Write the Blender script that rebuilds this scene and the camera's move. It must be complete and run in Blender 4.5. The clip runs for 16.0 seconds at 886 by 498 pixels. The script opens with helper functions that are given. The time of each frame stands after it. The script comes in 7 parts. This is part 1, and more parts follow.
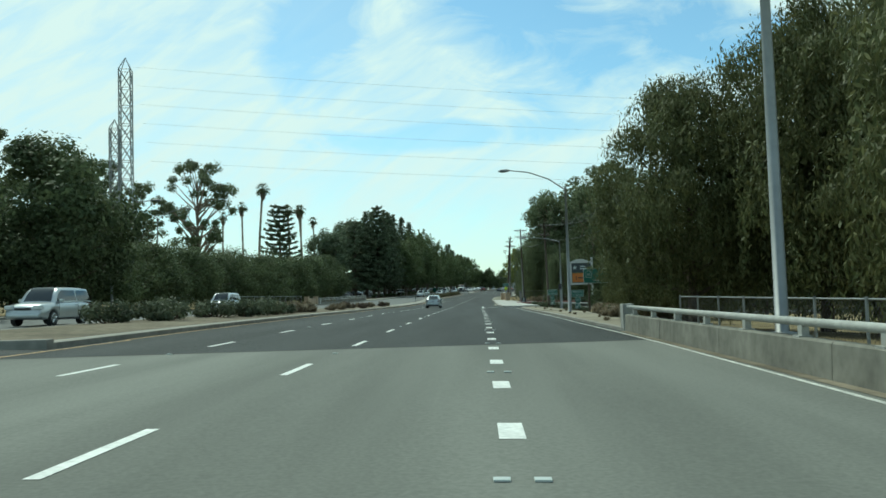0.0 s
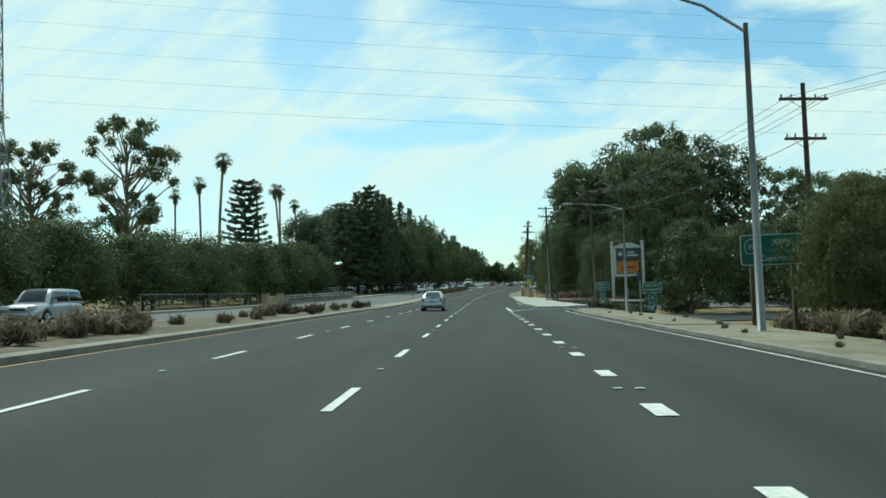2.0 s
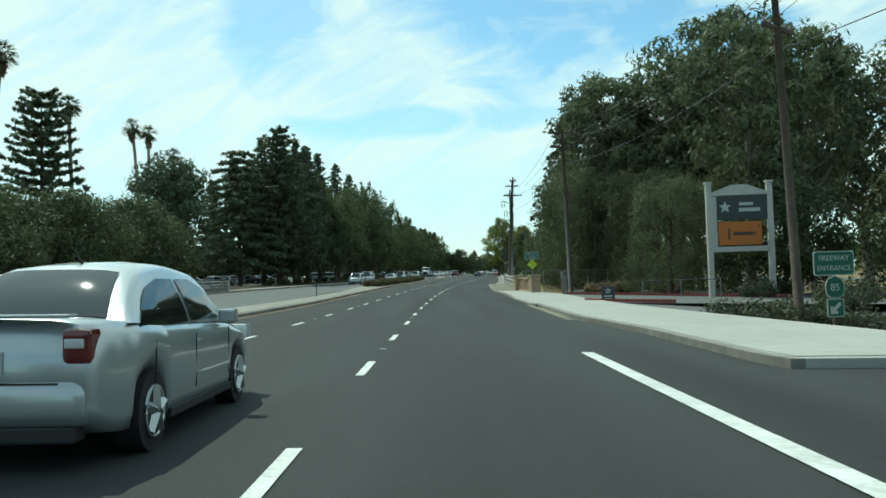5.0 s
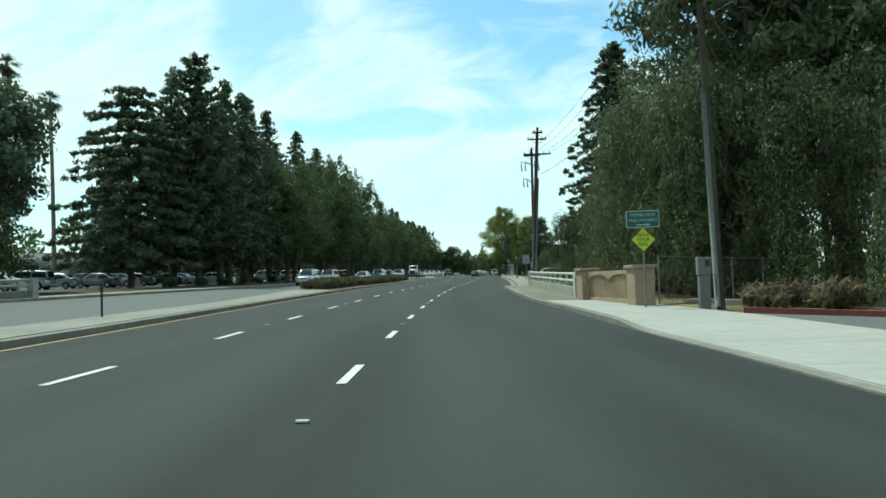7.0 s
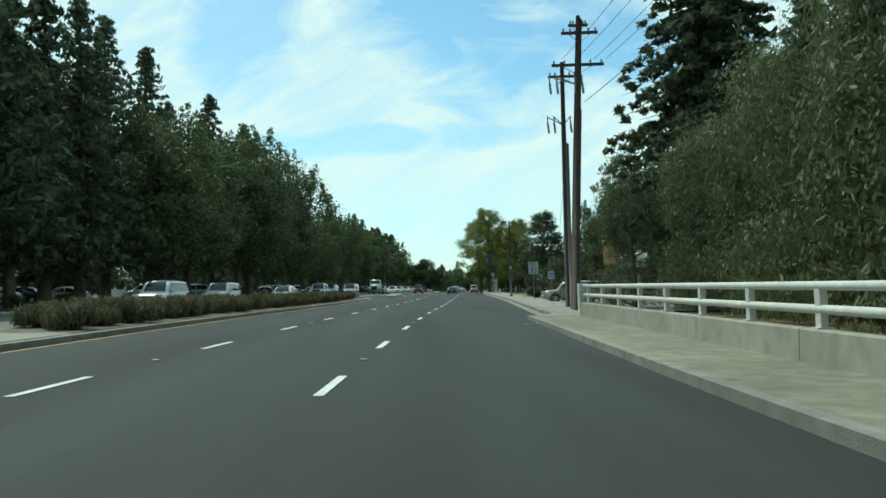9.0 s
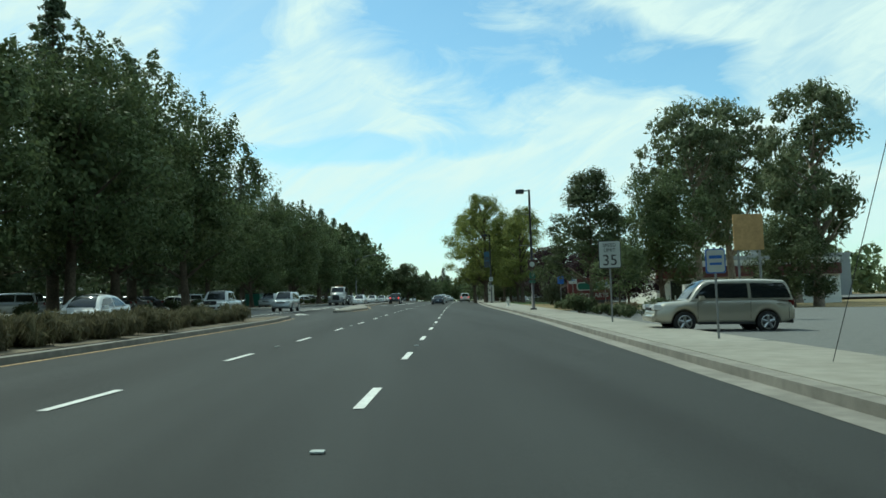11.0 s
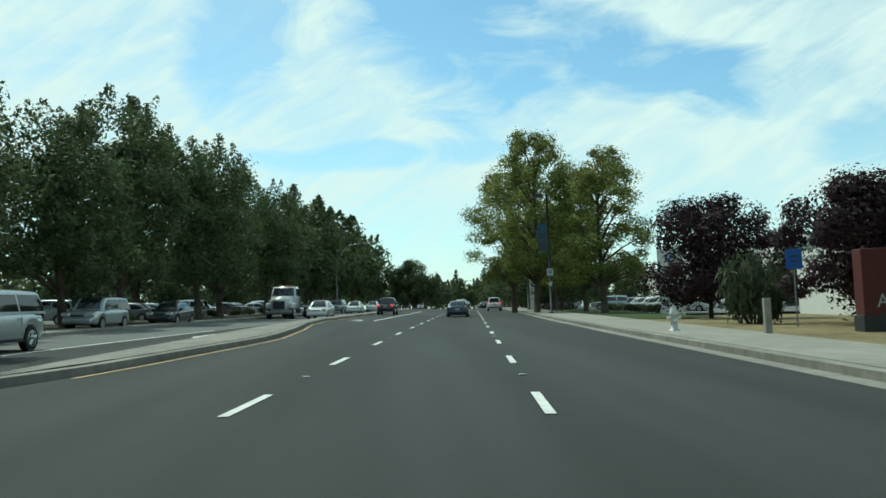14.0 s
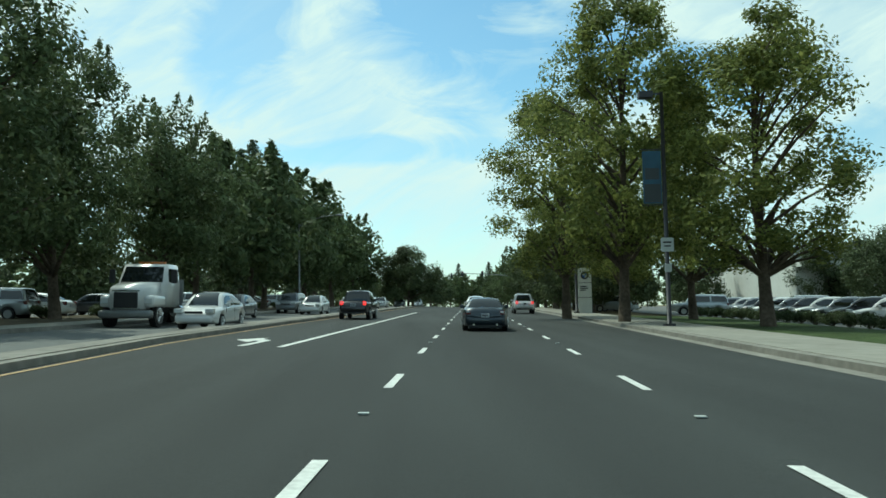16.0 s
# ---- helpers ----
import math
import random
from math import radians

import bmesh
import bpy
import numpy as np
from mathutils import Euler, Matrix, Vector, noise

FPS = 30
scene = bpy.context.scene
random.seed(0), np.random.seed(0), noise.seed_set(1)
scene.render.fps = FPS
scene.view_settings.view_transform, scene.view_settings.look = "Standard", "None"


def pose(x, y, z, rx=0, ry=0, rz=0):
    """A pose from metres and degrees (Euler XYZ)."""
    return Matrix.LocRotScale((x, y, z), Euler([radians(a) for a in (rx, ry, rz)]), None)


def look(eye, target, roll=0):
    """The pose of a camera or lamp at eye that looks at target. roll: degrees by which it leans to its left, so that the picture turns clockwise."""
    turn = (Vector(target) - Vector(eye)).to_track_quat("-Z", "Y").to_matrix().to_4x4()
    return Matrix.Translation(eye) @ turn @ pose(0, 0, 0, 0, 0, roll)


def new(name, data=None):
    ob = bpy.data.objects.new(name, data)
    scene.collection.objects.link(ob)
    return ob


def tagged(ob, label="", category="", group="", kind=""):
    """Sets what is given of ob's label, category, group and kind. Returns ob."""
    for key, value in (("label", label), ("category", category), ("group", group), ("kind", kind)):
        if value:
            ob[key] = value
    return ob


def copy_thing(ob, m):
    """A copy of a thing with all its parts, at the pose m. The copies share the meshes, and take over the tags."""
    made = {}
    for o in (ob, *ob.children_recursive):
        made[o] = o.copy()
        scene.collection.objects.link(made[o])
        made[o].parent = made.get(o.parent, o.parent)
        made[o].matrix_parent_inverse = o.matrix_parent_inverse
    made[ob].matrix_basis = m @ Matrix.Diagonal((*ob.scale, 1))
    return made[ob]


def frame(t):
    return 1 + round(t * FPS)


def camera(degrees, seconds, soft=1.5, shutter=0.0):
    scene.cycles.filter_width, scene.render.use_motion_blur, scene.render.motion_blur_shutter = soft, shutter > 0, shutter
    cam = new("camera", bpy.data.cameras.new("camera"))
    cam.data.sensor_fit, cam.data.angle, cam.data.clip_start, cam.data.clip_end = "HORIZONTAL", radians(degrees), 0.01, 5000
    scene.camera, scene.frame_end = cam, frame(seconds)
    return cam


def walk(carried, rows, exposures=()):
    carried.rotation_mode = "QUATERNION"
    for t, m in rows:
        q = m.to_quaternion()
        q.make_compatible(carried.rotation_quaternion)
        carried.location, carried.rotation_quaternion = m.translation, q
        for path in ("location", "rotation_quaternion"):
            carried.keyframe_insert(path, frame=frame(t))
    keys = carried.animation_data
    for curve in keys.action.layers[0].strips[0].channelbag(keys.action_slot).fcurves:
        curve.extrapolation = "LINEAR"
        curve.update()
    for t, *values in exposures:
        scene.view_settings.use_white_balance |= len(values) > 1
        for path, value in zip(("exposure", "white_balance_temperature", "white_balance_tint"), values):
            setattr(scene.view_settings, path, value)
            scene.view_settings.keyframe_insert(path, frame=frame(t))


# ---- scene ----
# ---- camera ----
cam = camera(57.2, 16.0, soft=1.6)
FALL = 0.022          # crossfall of the ground
ROWS = [
    (0.0, 3.148, 0.460, 1.280, 2.571, 3.138, 0.469),
    (0.5, 2.829, 8.255, 1.274, 3.425, 3.038, 0.837),
    (1.0, 2.467, 16.515, 1.267, 3.282, 2.786, 1.259),
    (1.5, 2.057, 25.132, 1.259, 3.251, 2.778, 0.769),
    (2.0, 1.711, 33.949, 1.250, 2.956, 2.820, 0.718),
    (2.5, 1.423, 42.872, 1.225, 2.603, 2.650, 0.368),
    (3.0, 1.177, 51.956, 1.181, 1.918, 2.474, 0.225),
    (3.5, 1.021, 61.276, 1.117, 1.275, 2.361, 0.312),
    (4.0, 0.896, 70.774, 1.045, 0.654, 2.277, 0.376),
    (6.5, 0.902, 117.975, 0.753, -0.368, 2.188, 0.538),
    (7.0, 1.016, 127.760, 0.743, -0.629, 2.304, 0.387),
    (7.5, 1.248, 137.137, 0.773, -1.016, 2.467, 0.304),
    (8.0, 1.554, 146.259, 0.838, -1.451, 2.736, 0.324),
    (8.5, 1.921, 155.432, 0.935, -1.986, 3.157, 0.180),
    (9.0, 2.273, 164.621, 1.047, -2.497, 3.464, 0.252),
    (9.5, 2.691, 173.959, 1.175, -2.897, 3.830, 0.605),
    (10.0, 3.216, 183.217, 1.313, -3.302, 4.001, 0.312),
    (12.5, 5.464, 227.239, 1.882, -3.409, 4.198, 1.352),
    (13.0, 5.706, 235.534, 1.997, -3.102, 4.372, 1.431),
    (13.5, 5.981, 244.042, 2.122, -2.907, 4.311, 0.955),
    (14.0, 6.334, 252.795, 2.258, -2.747, 4.478, 0.759),
    (14.5, 6.668, 261.559, 2.392, -2.655, 4.512, 0.717),
    (15.0, 6.960, 270.154, 2.518, -2.592, 4.508, 0.483),
    (15.5, 7.202, 278.562, 2.637, -2.597, 4.368, 0.434),
    (16.0, 7.448, 286.914, 2.750, -2.803, 4.235, -0.310),
]
LEAN = pose(0, 0, 0, 0, math.degrees(math.atan(FALL)), 0)
walk(cam, [(t, LEAN @ pose(x, y, z, 90 + pitch, roll, yaw)) for t, x, y, z, yaw, pitch, roll in ROWS],
     exposures=[(0.0, 0.0, 6150, -13), (4.0, 0.04, 6150, -13), (7.0, 0.22, 6150, -13), (8.0, 0.2, 6150, -13), (9.0, 0.06, 6150, -13), (16.0, 0.0, 6150, -13)])

# ---- the road's line: s along the lane line, o to its right ----
KNOTS = [(-20, 0.00, -0.08), (30, 0.00, -0.08), (60, 0.34, -0.75), (90, 0.31, -0.77), (120, -0.13, -0.25), (150, -1.74, 1.05), (180, -3.65, 1.52), (210, -4.90, 1.16), (250, -4.35, 1.58), (300, -4.79, 1.25), (450, -4.79, 1.25)]   # s, heading, slope in percent
S_GRID = np.arange(-400.0, 1500.0, 1.0)
HEAD = np.interp(S_GRID, [k[0] for k in KNOTS], [k[1] for k in KNOTS])
SLOPE = np.interp(S_GRID, [k[0] for k in KNOTS], [k[2] for k in KNOTS])
SLOPE[S_GRID > 380] *= np.exp(-(S_GRID[S_GRID > 380] - 380) / 60.0)
SLOPE[S_GRID < -20] = 0.0
LINE_Z = np.cumsum(SLOPE) / 100.0
LINE_Z -= np.interp(0, S_GRID, LINE_Z)
LINE_X = np.concatenate([[0], np.cumsum(-np.sin(np.radians(HEAD)))[:-1]])
LINE_Y = np.concatenate([[0], np.cumsum(np.cos(np.radians(HEAD)))[:-1]])
LINE_X -= np.interp(0, S_GRID, LINE_X)
LINE_Y -= np.interp(0, S_GRID, LINE_Y)


def heading(s):
    return float(np.interp(s, S_GRID, HEAD))


def tilt(x, y, z):
    """From the road's plane to the level world: the ground falls gently to the right."""
    return Vector((x + FALL * z, y, z - FALL * max(-60, min(60, x))))


def at(s, o, z=0.0):
    a = math.radians(heading(s))
    return tilt(float(np.interp(s, S_GRID, LINE_X)) + o * math.cos(a), float(np.interp(s, S_GRID, LINE_Y)) + o * math.sin(a), z + float(np.interp(s, S_GRID, LINE_Z)))


def spot(s, o, z=0.0, turn=0.0):
    """An upright pose at that place of the road, facing along it."""
    p = at(s, o, z)
    return pose(p.x, p.y, p.z, 0, 0, heading(s) + turn)


def ramp(points):
    xs, ys = [p[0] for p in points], [p[1] for p in points]
    return lambda s: float(np.interp(s, xs, ys))


# ---- sky and sun ----
SUN_EL, SUN_AZ = 57.0, 38.0        # elevation; degrees to the left of straight ahead
world = bpy.data.worlds.new("sky")
scene.world = world
world.use_nodes = True
nt = world.node_tree
nt.nodes.clear()


def wn(kind, **values):
    n = nt.nodes.new(kind)
    for k, v in values.items():
        if k in n.inputs:
            n.inputs[k].default_value = v
    return n


w_out, w_bg = wn("ShaderNodeOutputWorld"), wn("ShaderNodeBackground", Strength=0.15)
w_sky = wn("ShaderNodeTexSky")
w_sky.sky_type, w_sky.sun_disc = "NISHITA", False
w_sky.sun_elevation, w_sky.sun_rotation = radians(SUN_EL), radians(-SUN_AZ)
w_sky.air_density, w_sky.dust_density, w_sky.ozone_density = 1.0, 0.6, 2.0
w_co = wn("ShaderNodeTexCoord")
w_sep = wn("ShaderNodeSeparateXYZ")
nt.links.new(w_co.outputs["Generated"], w_sep.inputs[0])

def mathn(op, a, b=None, c=None, clamp=False):
    n = wn("ShaderNodeMath")
    n.operation, n.use_clamp = op, clamp
    for i, v in enumerate((a, b, c)):
        if v is None:
            continue
        if isinstance(v, (int, float)):
            n.inputs[i].default_value = v
        else:
            nt.links.new(v, n.inputs[i])
    return n.outputs[0]


# blue gaps between the cloud banks: azimuth and elevation as slopes, half widths, slant
ahead = mathn("MAXIMUM", mathn("ABSOLUTE", w_sep.outputs[1]), 0.2)
az, el = mathn("DIVIDE", w_sep.outputs[0], ahead), mathn("DIVIDE", w_sep.outputs[2], ahead)
fray = wn("ShaderNodeTexNoise", Scale=6.5, Detail=9.0, Roughness=0.62, Distortion=1.1)
fray_m = wn("ShaderNodeMapping")
fray_m.inputs["Scale"].default_value = (1.0, 1.0, 2.2)
nt.links.new(w_co.outputs["Generated"], fray_m.inputs[0])
nt.links.new(fray_m.outputs[0], fray.inputs["Vector"])
jit = mathn("SUBTRACT", fray.outputs[0], 0.5)
gap = None
for ca, ce, ra, re_, slant, depth in ((-0.185, 0.365, 0.075, 0.11, 0.3, 0.8), (0.07, 0.36, 0.15, 0.13, -0.25, 1.0), (0.30, 0.315, 0.19, 0.055, -0.22, 1.0), (-0.02, 0.198, 0.17, 0.020, 0.03, 0.75), (0.62, 0.21, 0.08, 0.045, 0.2, 0.7), (0.13, 0.275, 0.07, 0.03, 0.25, 0.8), (-0.42, 0.10, 0.10, 0.018, 0.0, 0.35), (0.15, 0.60, 0.20, 0.10, 0.2, 0.8)):
    du = mathn("SUBTRACT", az, ca)
    dv = mathn("SUBTRACT", mathn("SUBTRACT", el, ce), mathn("MULTIPLY", du, slant))
    q = mathn("ADD", mathn("POWER", mathn("DIVIDE", du, ra), 2.0), mathn("POWER", mathn("DIVIDE", dv, re_), 2.0))
    q = mathn("ADD", q, mathn("MULTIPLY", jit, 3.6))
    g = mathn("MULTIPLY", mathn("SUBTRACT", 1.35, q, clamp=True), depth)
    gap = g if gap is None else mathn("MAXIMUM", gap, g)


def cirrus(scale, turn, stretch, low, high, distortion, shift=(0, 0, 0)):
    """Streaks of high cloud in slopes of azimuth and elevation."""
    c = wn("ShaderNodeCombineXYZ")
    nt.links.new(az, c.inputs[0])
    nt.links.new(el, c.inputs[1])
    m = wn("ShaderNodeMapping")
    m.vector_type = "POINT"
    m.inputs["Location"].default_value = shift
    m.inputs["Rotation"].default_value = (0, 0, radians(turn))
    nt.links.new(c.outputs[0], m.inputs[0])
    m2 = wn("ShaderNodeMapping")
    m2.inputs["Scale"].default_value = stretch
    nt.links.new(m.outputs[0], m2.inputs[0])
    n = wn("ShaderNodeTexNoise", Scale=scale, Detail=9.0, Roughness=0.58, Distortion=distortion)
    nt.links.new(m2.outputs[0], n.inputs["Vector"])
    r = wn("ShaderNodeMapRange")
    r.interpolation_type = "SMOOTHSTEP"
    r.inputs["From Min"].default_value, r.inputs["From Max"].default_value = low, high
    nt.links.new(n.outputs[0], r.inputs[0])
    return r.outputs[0]


broad = cirrus(4.0, -14, (1.0, 2.4, 1), 0.30, 0.60, 0.8, (3.1, 1.7, 0))
threads = cirrus(7.0, -30, (0.8, 3.4, 1), 0.32, 0.68, 1.1, (0.4, 5.2, 0))
bank = mathn("MULTIPLY_ADD", threads, 0.36, mathn("MULTIPLY_ADD", broad, 0.30, 0.44), clamp=True)
w_amt = wn("ShaderNodeMath")
w_amt.operation = "MULTIPLY"
nt.links.new(bank, w_amt.inputs[0])
nt.links.new(mathn("SUBTRACT", 1.0, mathn("MULTIPLY", gap, 0.97)), w_amt.inputs[1])
low_sky = wn("ShaderNodeMapRange")
low_sky.inputs["From Min"].default_value, low_sky.inputs["From Max"].default_value = 0.0, 0.16
low_sky.inputs["To Min"].default_value, low_sky.inputs["To Max"].default_value = 0.45, 1.0
nt.links.new(el, low_sky.inputs[0])
# the cloud sheet lies ahead; overhead and behind the sky is nearly clear
overhead = wn("ShaderNodeMapRange")
overhead.interpolation_type = "SMOOTHSTEP"
overhead.inputs["From Min"].default_value, overhead.inputs["From Max"].default_value = 0.52, 0.86
overhead.inputs["To Min"].default_value, overhead.inputs["To Max"].default_value = 1.0, 0.62
nt.links.new(w_sep.outputs[2], overhead.inputs[0])
rearward = wn("ShaderNodeMapRange")
rearward.interpolation_type = "SMOOTHSTEP"
rearward.inputs["From Min"].default_value, rearward.inputs["From Max"].default_value = -0.35, 0.25
rearward.inputs["To Min"].default_value, rearward.inputs["To Max"].default_value = 0.65, 1.0
nt.links.new(w_sep.outputs[1], rearward.inputs[0])
sheet = mathn("MULTIPLY", overhead.outputs[0], rearward.outputs[0])
w_mix = wn("ShaderNodeMixRGB")
nt.links.new(mathn("MULTIPLY", mathn("MULTIPLY", w_amt.outputs[0], low_sky.outputs[0]), sheet), w_mix.inputs[0])
w_tint = wn("ShaderNodeMixRGB")
w_tint.blend_type = "MULTIPLY"
w_tint.inputs[0].default_value = 1.0
w_tint.inputs[2].default_value = (0.84, 1.0, 0.98, 1)
nt.links.new(w_sky.outputs[0], w_tint.inputs[1])
nt.links.new(w_tint.outputs[0], w_mix.inputs[1])
w_mix.inputs[2].default_value = (5.4, 5.98, 6.1, 1)
nt.links.new(w_mix.outputs[0], w_bg.inputs[0])
nt.links.new(w_bg.outputs[0], w_out.inputs[0])

sun = new("sun", bpy.data.lights.new("sun", "SUN"))
sun.data.energy, sun.data.angle, sun.data.color = 3.3, radians(0.6), (1.0, 0.95, 0.86)
sun_way = Vector((-math.sin(radians(SUN_AZ)) * math.cos(radians(SUN_EL)), math.cos(radians(SUN_AZ)) * math.cos(radians(SUN_EL)), math.sin(radians(SUN_EL))))
sun.matrix_world = look(sun_way * 300, (0, 0, 0))

# ---- materials ----
def surface(name, colour, rough=0.7, metal=0.0, vary=0.15, scale=4.0, bump=0.0, bump_scale=40.0, coat=0.0, emit=0.0, island=0.0, big=0.35, spec=0.5, translucent=0.0, second=None, trans=0.0, streak=None):
    """A procedural surface: base colour varied at two scales, optional relief, per-piece variation and let-through light."""
    mat = bpy.data.materials.new(name)
    mat.use_nodes = True
    t = mat.node_tree
    t.nodes.clear()
    out, b = t.nodes.new("ShaderNodeOutputMaterial"), t.nodes.new("ShaderNodeBsdfPrincipled")
    b.inputs["Roughness"].default_value, b.inputs["Metallic"].default_value = rough, metal
    b.inputs["Coat Weight"].default_value, b.inputs["Coat Roughness"].default_value = coat, 0.05
    b.inputs["Specular IOR Level"].default_value = spec
    b.inputs["Transmission Weight"].default_value = trans
    co = t.nodes.new("ShaderNodeTexCoord")
    fac = None
    for sc, amount in ((scale, vary), (scale * 0.13, vary * big / 0.35)):
        n = t.nodes.new("ShaderNodeTexNoise")
        n.inputs["Scale"].default_value, n.inputs["Detail"].default_value = sc, 6
        if streak and sc != scale:
            mp_ = t.nodes.new("ShaderNodeMapping")
            mp_.inputs["Scale"].default_value = streak
            t.links.new(co.outputs["Object"], mp_.inputs[0])
            t.links.new(mp_.outputs[0], n.inputs["Vector"])
        else:
            t.links.new(co.outputs["Object"], n.inputs["Vector"])
        r = t.nodes.new("ShaderNodeMapRange")
        r.inputs["From Min"].default_value, r.inputs["From Max"].default_value = 0.3, 0.7
        r.inputs["To Min"].default_value, r.inputs["To Max"].default_value = 1 - amount, 1 + amount
        t.links.new(n.outputs[0], r.inputs[0])
        if fac is None:
            fac = r.outputs[0]
        else:
            m = t.nodes.new("ShaderNodeMath")
            m.operation = "MULTIPLY"
            t.links.new(fac, m.inputs[0])
            t.links.new(r.outputs[0], m.inputs[1])
            fac = m.outputs[0]
    base = t.nodes.new("ShaderNodeMixRGB")
    base.inputs[1].default_value, base.inputs[2].default_value = (*colour, 1), (*(second or colour), 1)
    base.inputs[0].default_value = 0.0
    if island or second:
        g = t.nodes.new("ShaderNodeNewGeometry")
        if second:
            t.links.new(g.outputs["Random Per Island"], base.inputs[0])
        if island:
            r = t.nodes.new("ShaderNodeMapRange")
            r.inputs["To Min"].default_value, r.inputs["To Max"].default_value = 1 - island, 1 + island
            t.links.new(g.outputs["Random Per Island"], r.inputs[0])
            m = t.nodes.new("ShaderNodeMath")
            m.operation = "MULTIPLY"
            t.links.new(fac, m.inputs[0])
            t.links.new(r.outputs[0], m.inputs[1])
            fac = m.outputs[0]
    mul = t.nodes.new("ShaderNodeVectorMath")
    mul.operation = "SCALE"
    t.links.new(base.outputs[0], mul.inputs[0])
    t.links.new(fac, mul.inputs["Scale"])
    t.links.new(mul.outputs[0], b.inputs["Base Color"])
    if emit:
        b.inputs["Emission Color"].default_value, b.inputs["Emission Strength"].default_value = (*colour, 1), emit
    if bump:
        n = t.nodes.new("ShaderNodeTexNoise")
        n.inputs["Scale"].default_value, n.inputs["Detail"].default_value = bump_scale, 4
        t.links.new(co.outputs["Object"], n.inputs["Vector"])
        bp = t.nodes.new("ShaderNodeBump")
        bp.inputs["Strength"].default_value, bp.inputs["Distance"].default_value = bump, 0.02
        t.links.new(n.outputs[0], bp.inputs["Height"])
        t.links.new(bp.outputs[0], b.inputs["Normal"])
    shader = b.outputs[0]
    if translucent:
        tr = t.nodes.new("ShaderNodeBsdfTranslucent")
        t.links.new(mul.outputs[0], tr.inputs[0])
        mx = t.nodes.new("ShaderNodeMixShader")
        mx.inputs[0].default_value = translucent
        t.links.new(shader, mx.inputs[1])
        t.links.new(tr.outputs[0], mx.inputs[2])
        shader = mx.outputs[0]
    t.links.new(shader, out.inputs[0])
    return mat


M = {}
M["asphalt"] = surface("asphalt", (0.0285, 0.0320, 0.0312), 0.85, vary=0.24, scale=38, bump=0.4, bump_scale=120, big=0.5, spec=0.3, streak=(0.12, 0.008, 0.1))
M["asphalt_old"] = surface("worn_asphalt", (0.13, 0.135, 0.13), 0.9, vary=0.12, scale=30, bump=0.3, bump_scale=90, spec=0.25)
M["deck"] = surface("bridge_concrete", (0.132, 0.136, 0.119), 0.9, vary=0.14, scale=22.0, streak=(0.16, 0.012, 1.0), big=0.75, bump=0.12, bump_scale=80, spec=0.25)
M["concrete"] = surface("concrete", (0.29, 0.28, 0.235), 0.9, vary=0.15, scale=3.0, bump=0.3, bump_scale=60, spec=0.25)
M["old_concrete"] = surface("stained_concrete", (0.165, 0.16, 0.135), 0.9, vary=0.2, scale=4.0, bump=0.3, bump_scale=60, spec=0.25, streak=(1.5, 1.5, 0.25))
M["rail_old"] = surface("weathered_rail_paint", (0.30, 0.30, 0.275), 0.6, vary=0.15, scale=5)
M["walk"] = surface("pavement_concrete", (0.25, 0.242, 0.208), 0.9, vary=0.13, scale=2.2, bump=0.25, bump_scale=50, spec=0.25)
M["walk_dirty"] = surface("stained_bridge_pavement", (0.20, 0.192, 0.148), 0.95, vary=0.22, scale=3.0, bump=0.35, bump_scale=45, spec=0.15)
M["verge_dust"] = surface("dusty_sandy_pavement", (0.215, 0.196, 0.150), 0.95, vary=0.2, scale=2.0, bump=0.5, bump_scale=25, spec=0.1)
M["worn_white"] = surface("worn_white_paint", (0.42, 0.42, 0.38), 0.8, vary=0.3, scale=6, bump=0.2, bump_scale=60)
M["walk_new"] = surface("pale_pavement_concrete", (0.37, 0.365, 0.335), 0.9, vary=0.07, scale=2.5, bump=0.2, bump_scale=50, spec=0.25)
M["kerb"] = surface("kerb_concrete", (0.22, 0.21, 0.185), 0.9, vary=0.18, scale=3.0, bump=0.4, bump_scale=40, spec=0.25)
M["white_paint"] = surface("white_road_paint", (0.60, 0.61, 0.58), 0.75, vary=0.16, scale=14, big=0.4, bump=0.2, bump_scale=90)
M["yellow_paint"] = surface("yellow_road_paint", (0.40, 0.26, 0.11), 0.7, vary=0.15, scale=10)
M["red_paint"] = surface("red_kerb_paint", (0.20, 0.05, 0.04), 0.7, vary=0.2, scale=6)
M["dirt"] = surface("dry_dirt", (0.150, 0.130, 0.096), 0.95, vary=0.25, scale=3.0, bump=0.7, bump_scale=14, spec=0.1)
M["earth"] = surface("dry_grass_ground", (0.19, 0.155, 0.085), 0.95, vary=0.28, scale=2.5, bump=0.8, bump_scale=18, spec=0.1)
M["lawn"] = surface("lawn_green", (0.052, 0.074, 0.028), 0.95, vary=0.25, scale=6.0, bump=0.8, bump_scale=40, spec=0.1)
# brown bed colour, with the shade of the street trees put into it
M["shade_duff"] = surface("shade_dark_litter", (0.07, 0.06, 0.04), 0.95, vary=0.3, scale=4.0, bump=0.8, bump_scale=20, spec=0.1)
M["bark"] = surface("bark", (0.10, 0.08, 0.06), 0.95, vary=0.3, scale=8.0, bump=0.8, bump_scale=25, spec=0.1)
M["bark_pale"] = surface("pale_bark", (0.24, 0.20, 0.155), 0.9, vary=0.3, scale=4.0, bump=0.6, bump_scale=20, spec=0.1)
LEAF = dict(rough=0.55, vary=0.22, scale=0.6, island=0.2, translucent=0.3, spec=0.12)
M["leaf_pepper"] = surface("pepper_leaves", (0.082, 0.099, 0.040), second=(0.121, 0.124, 0.056), **LEAF)
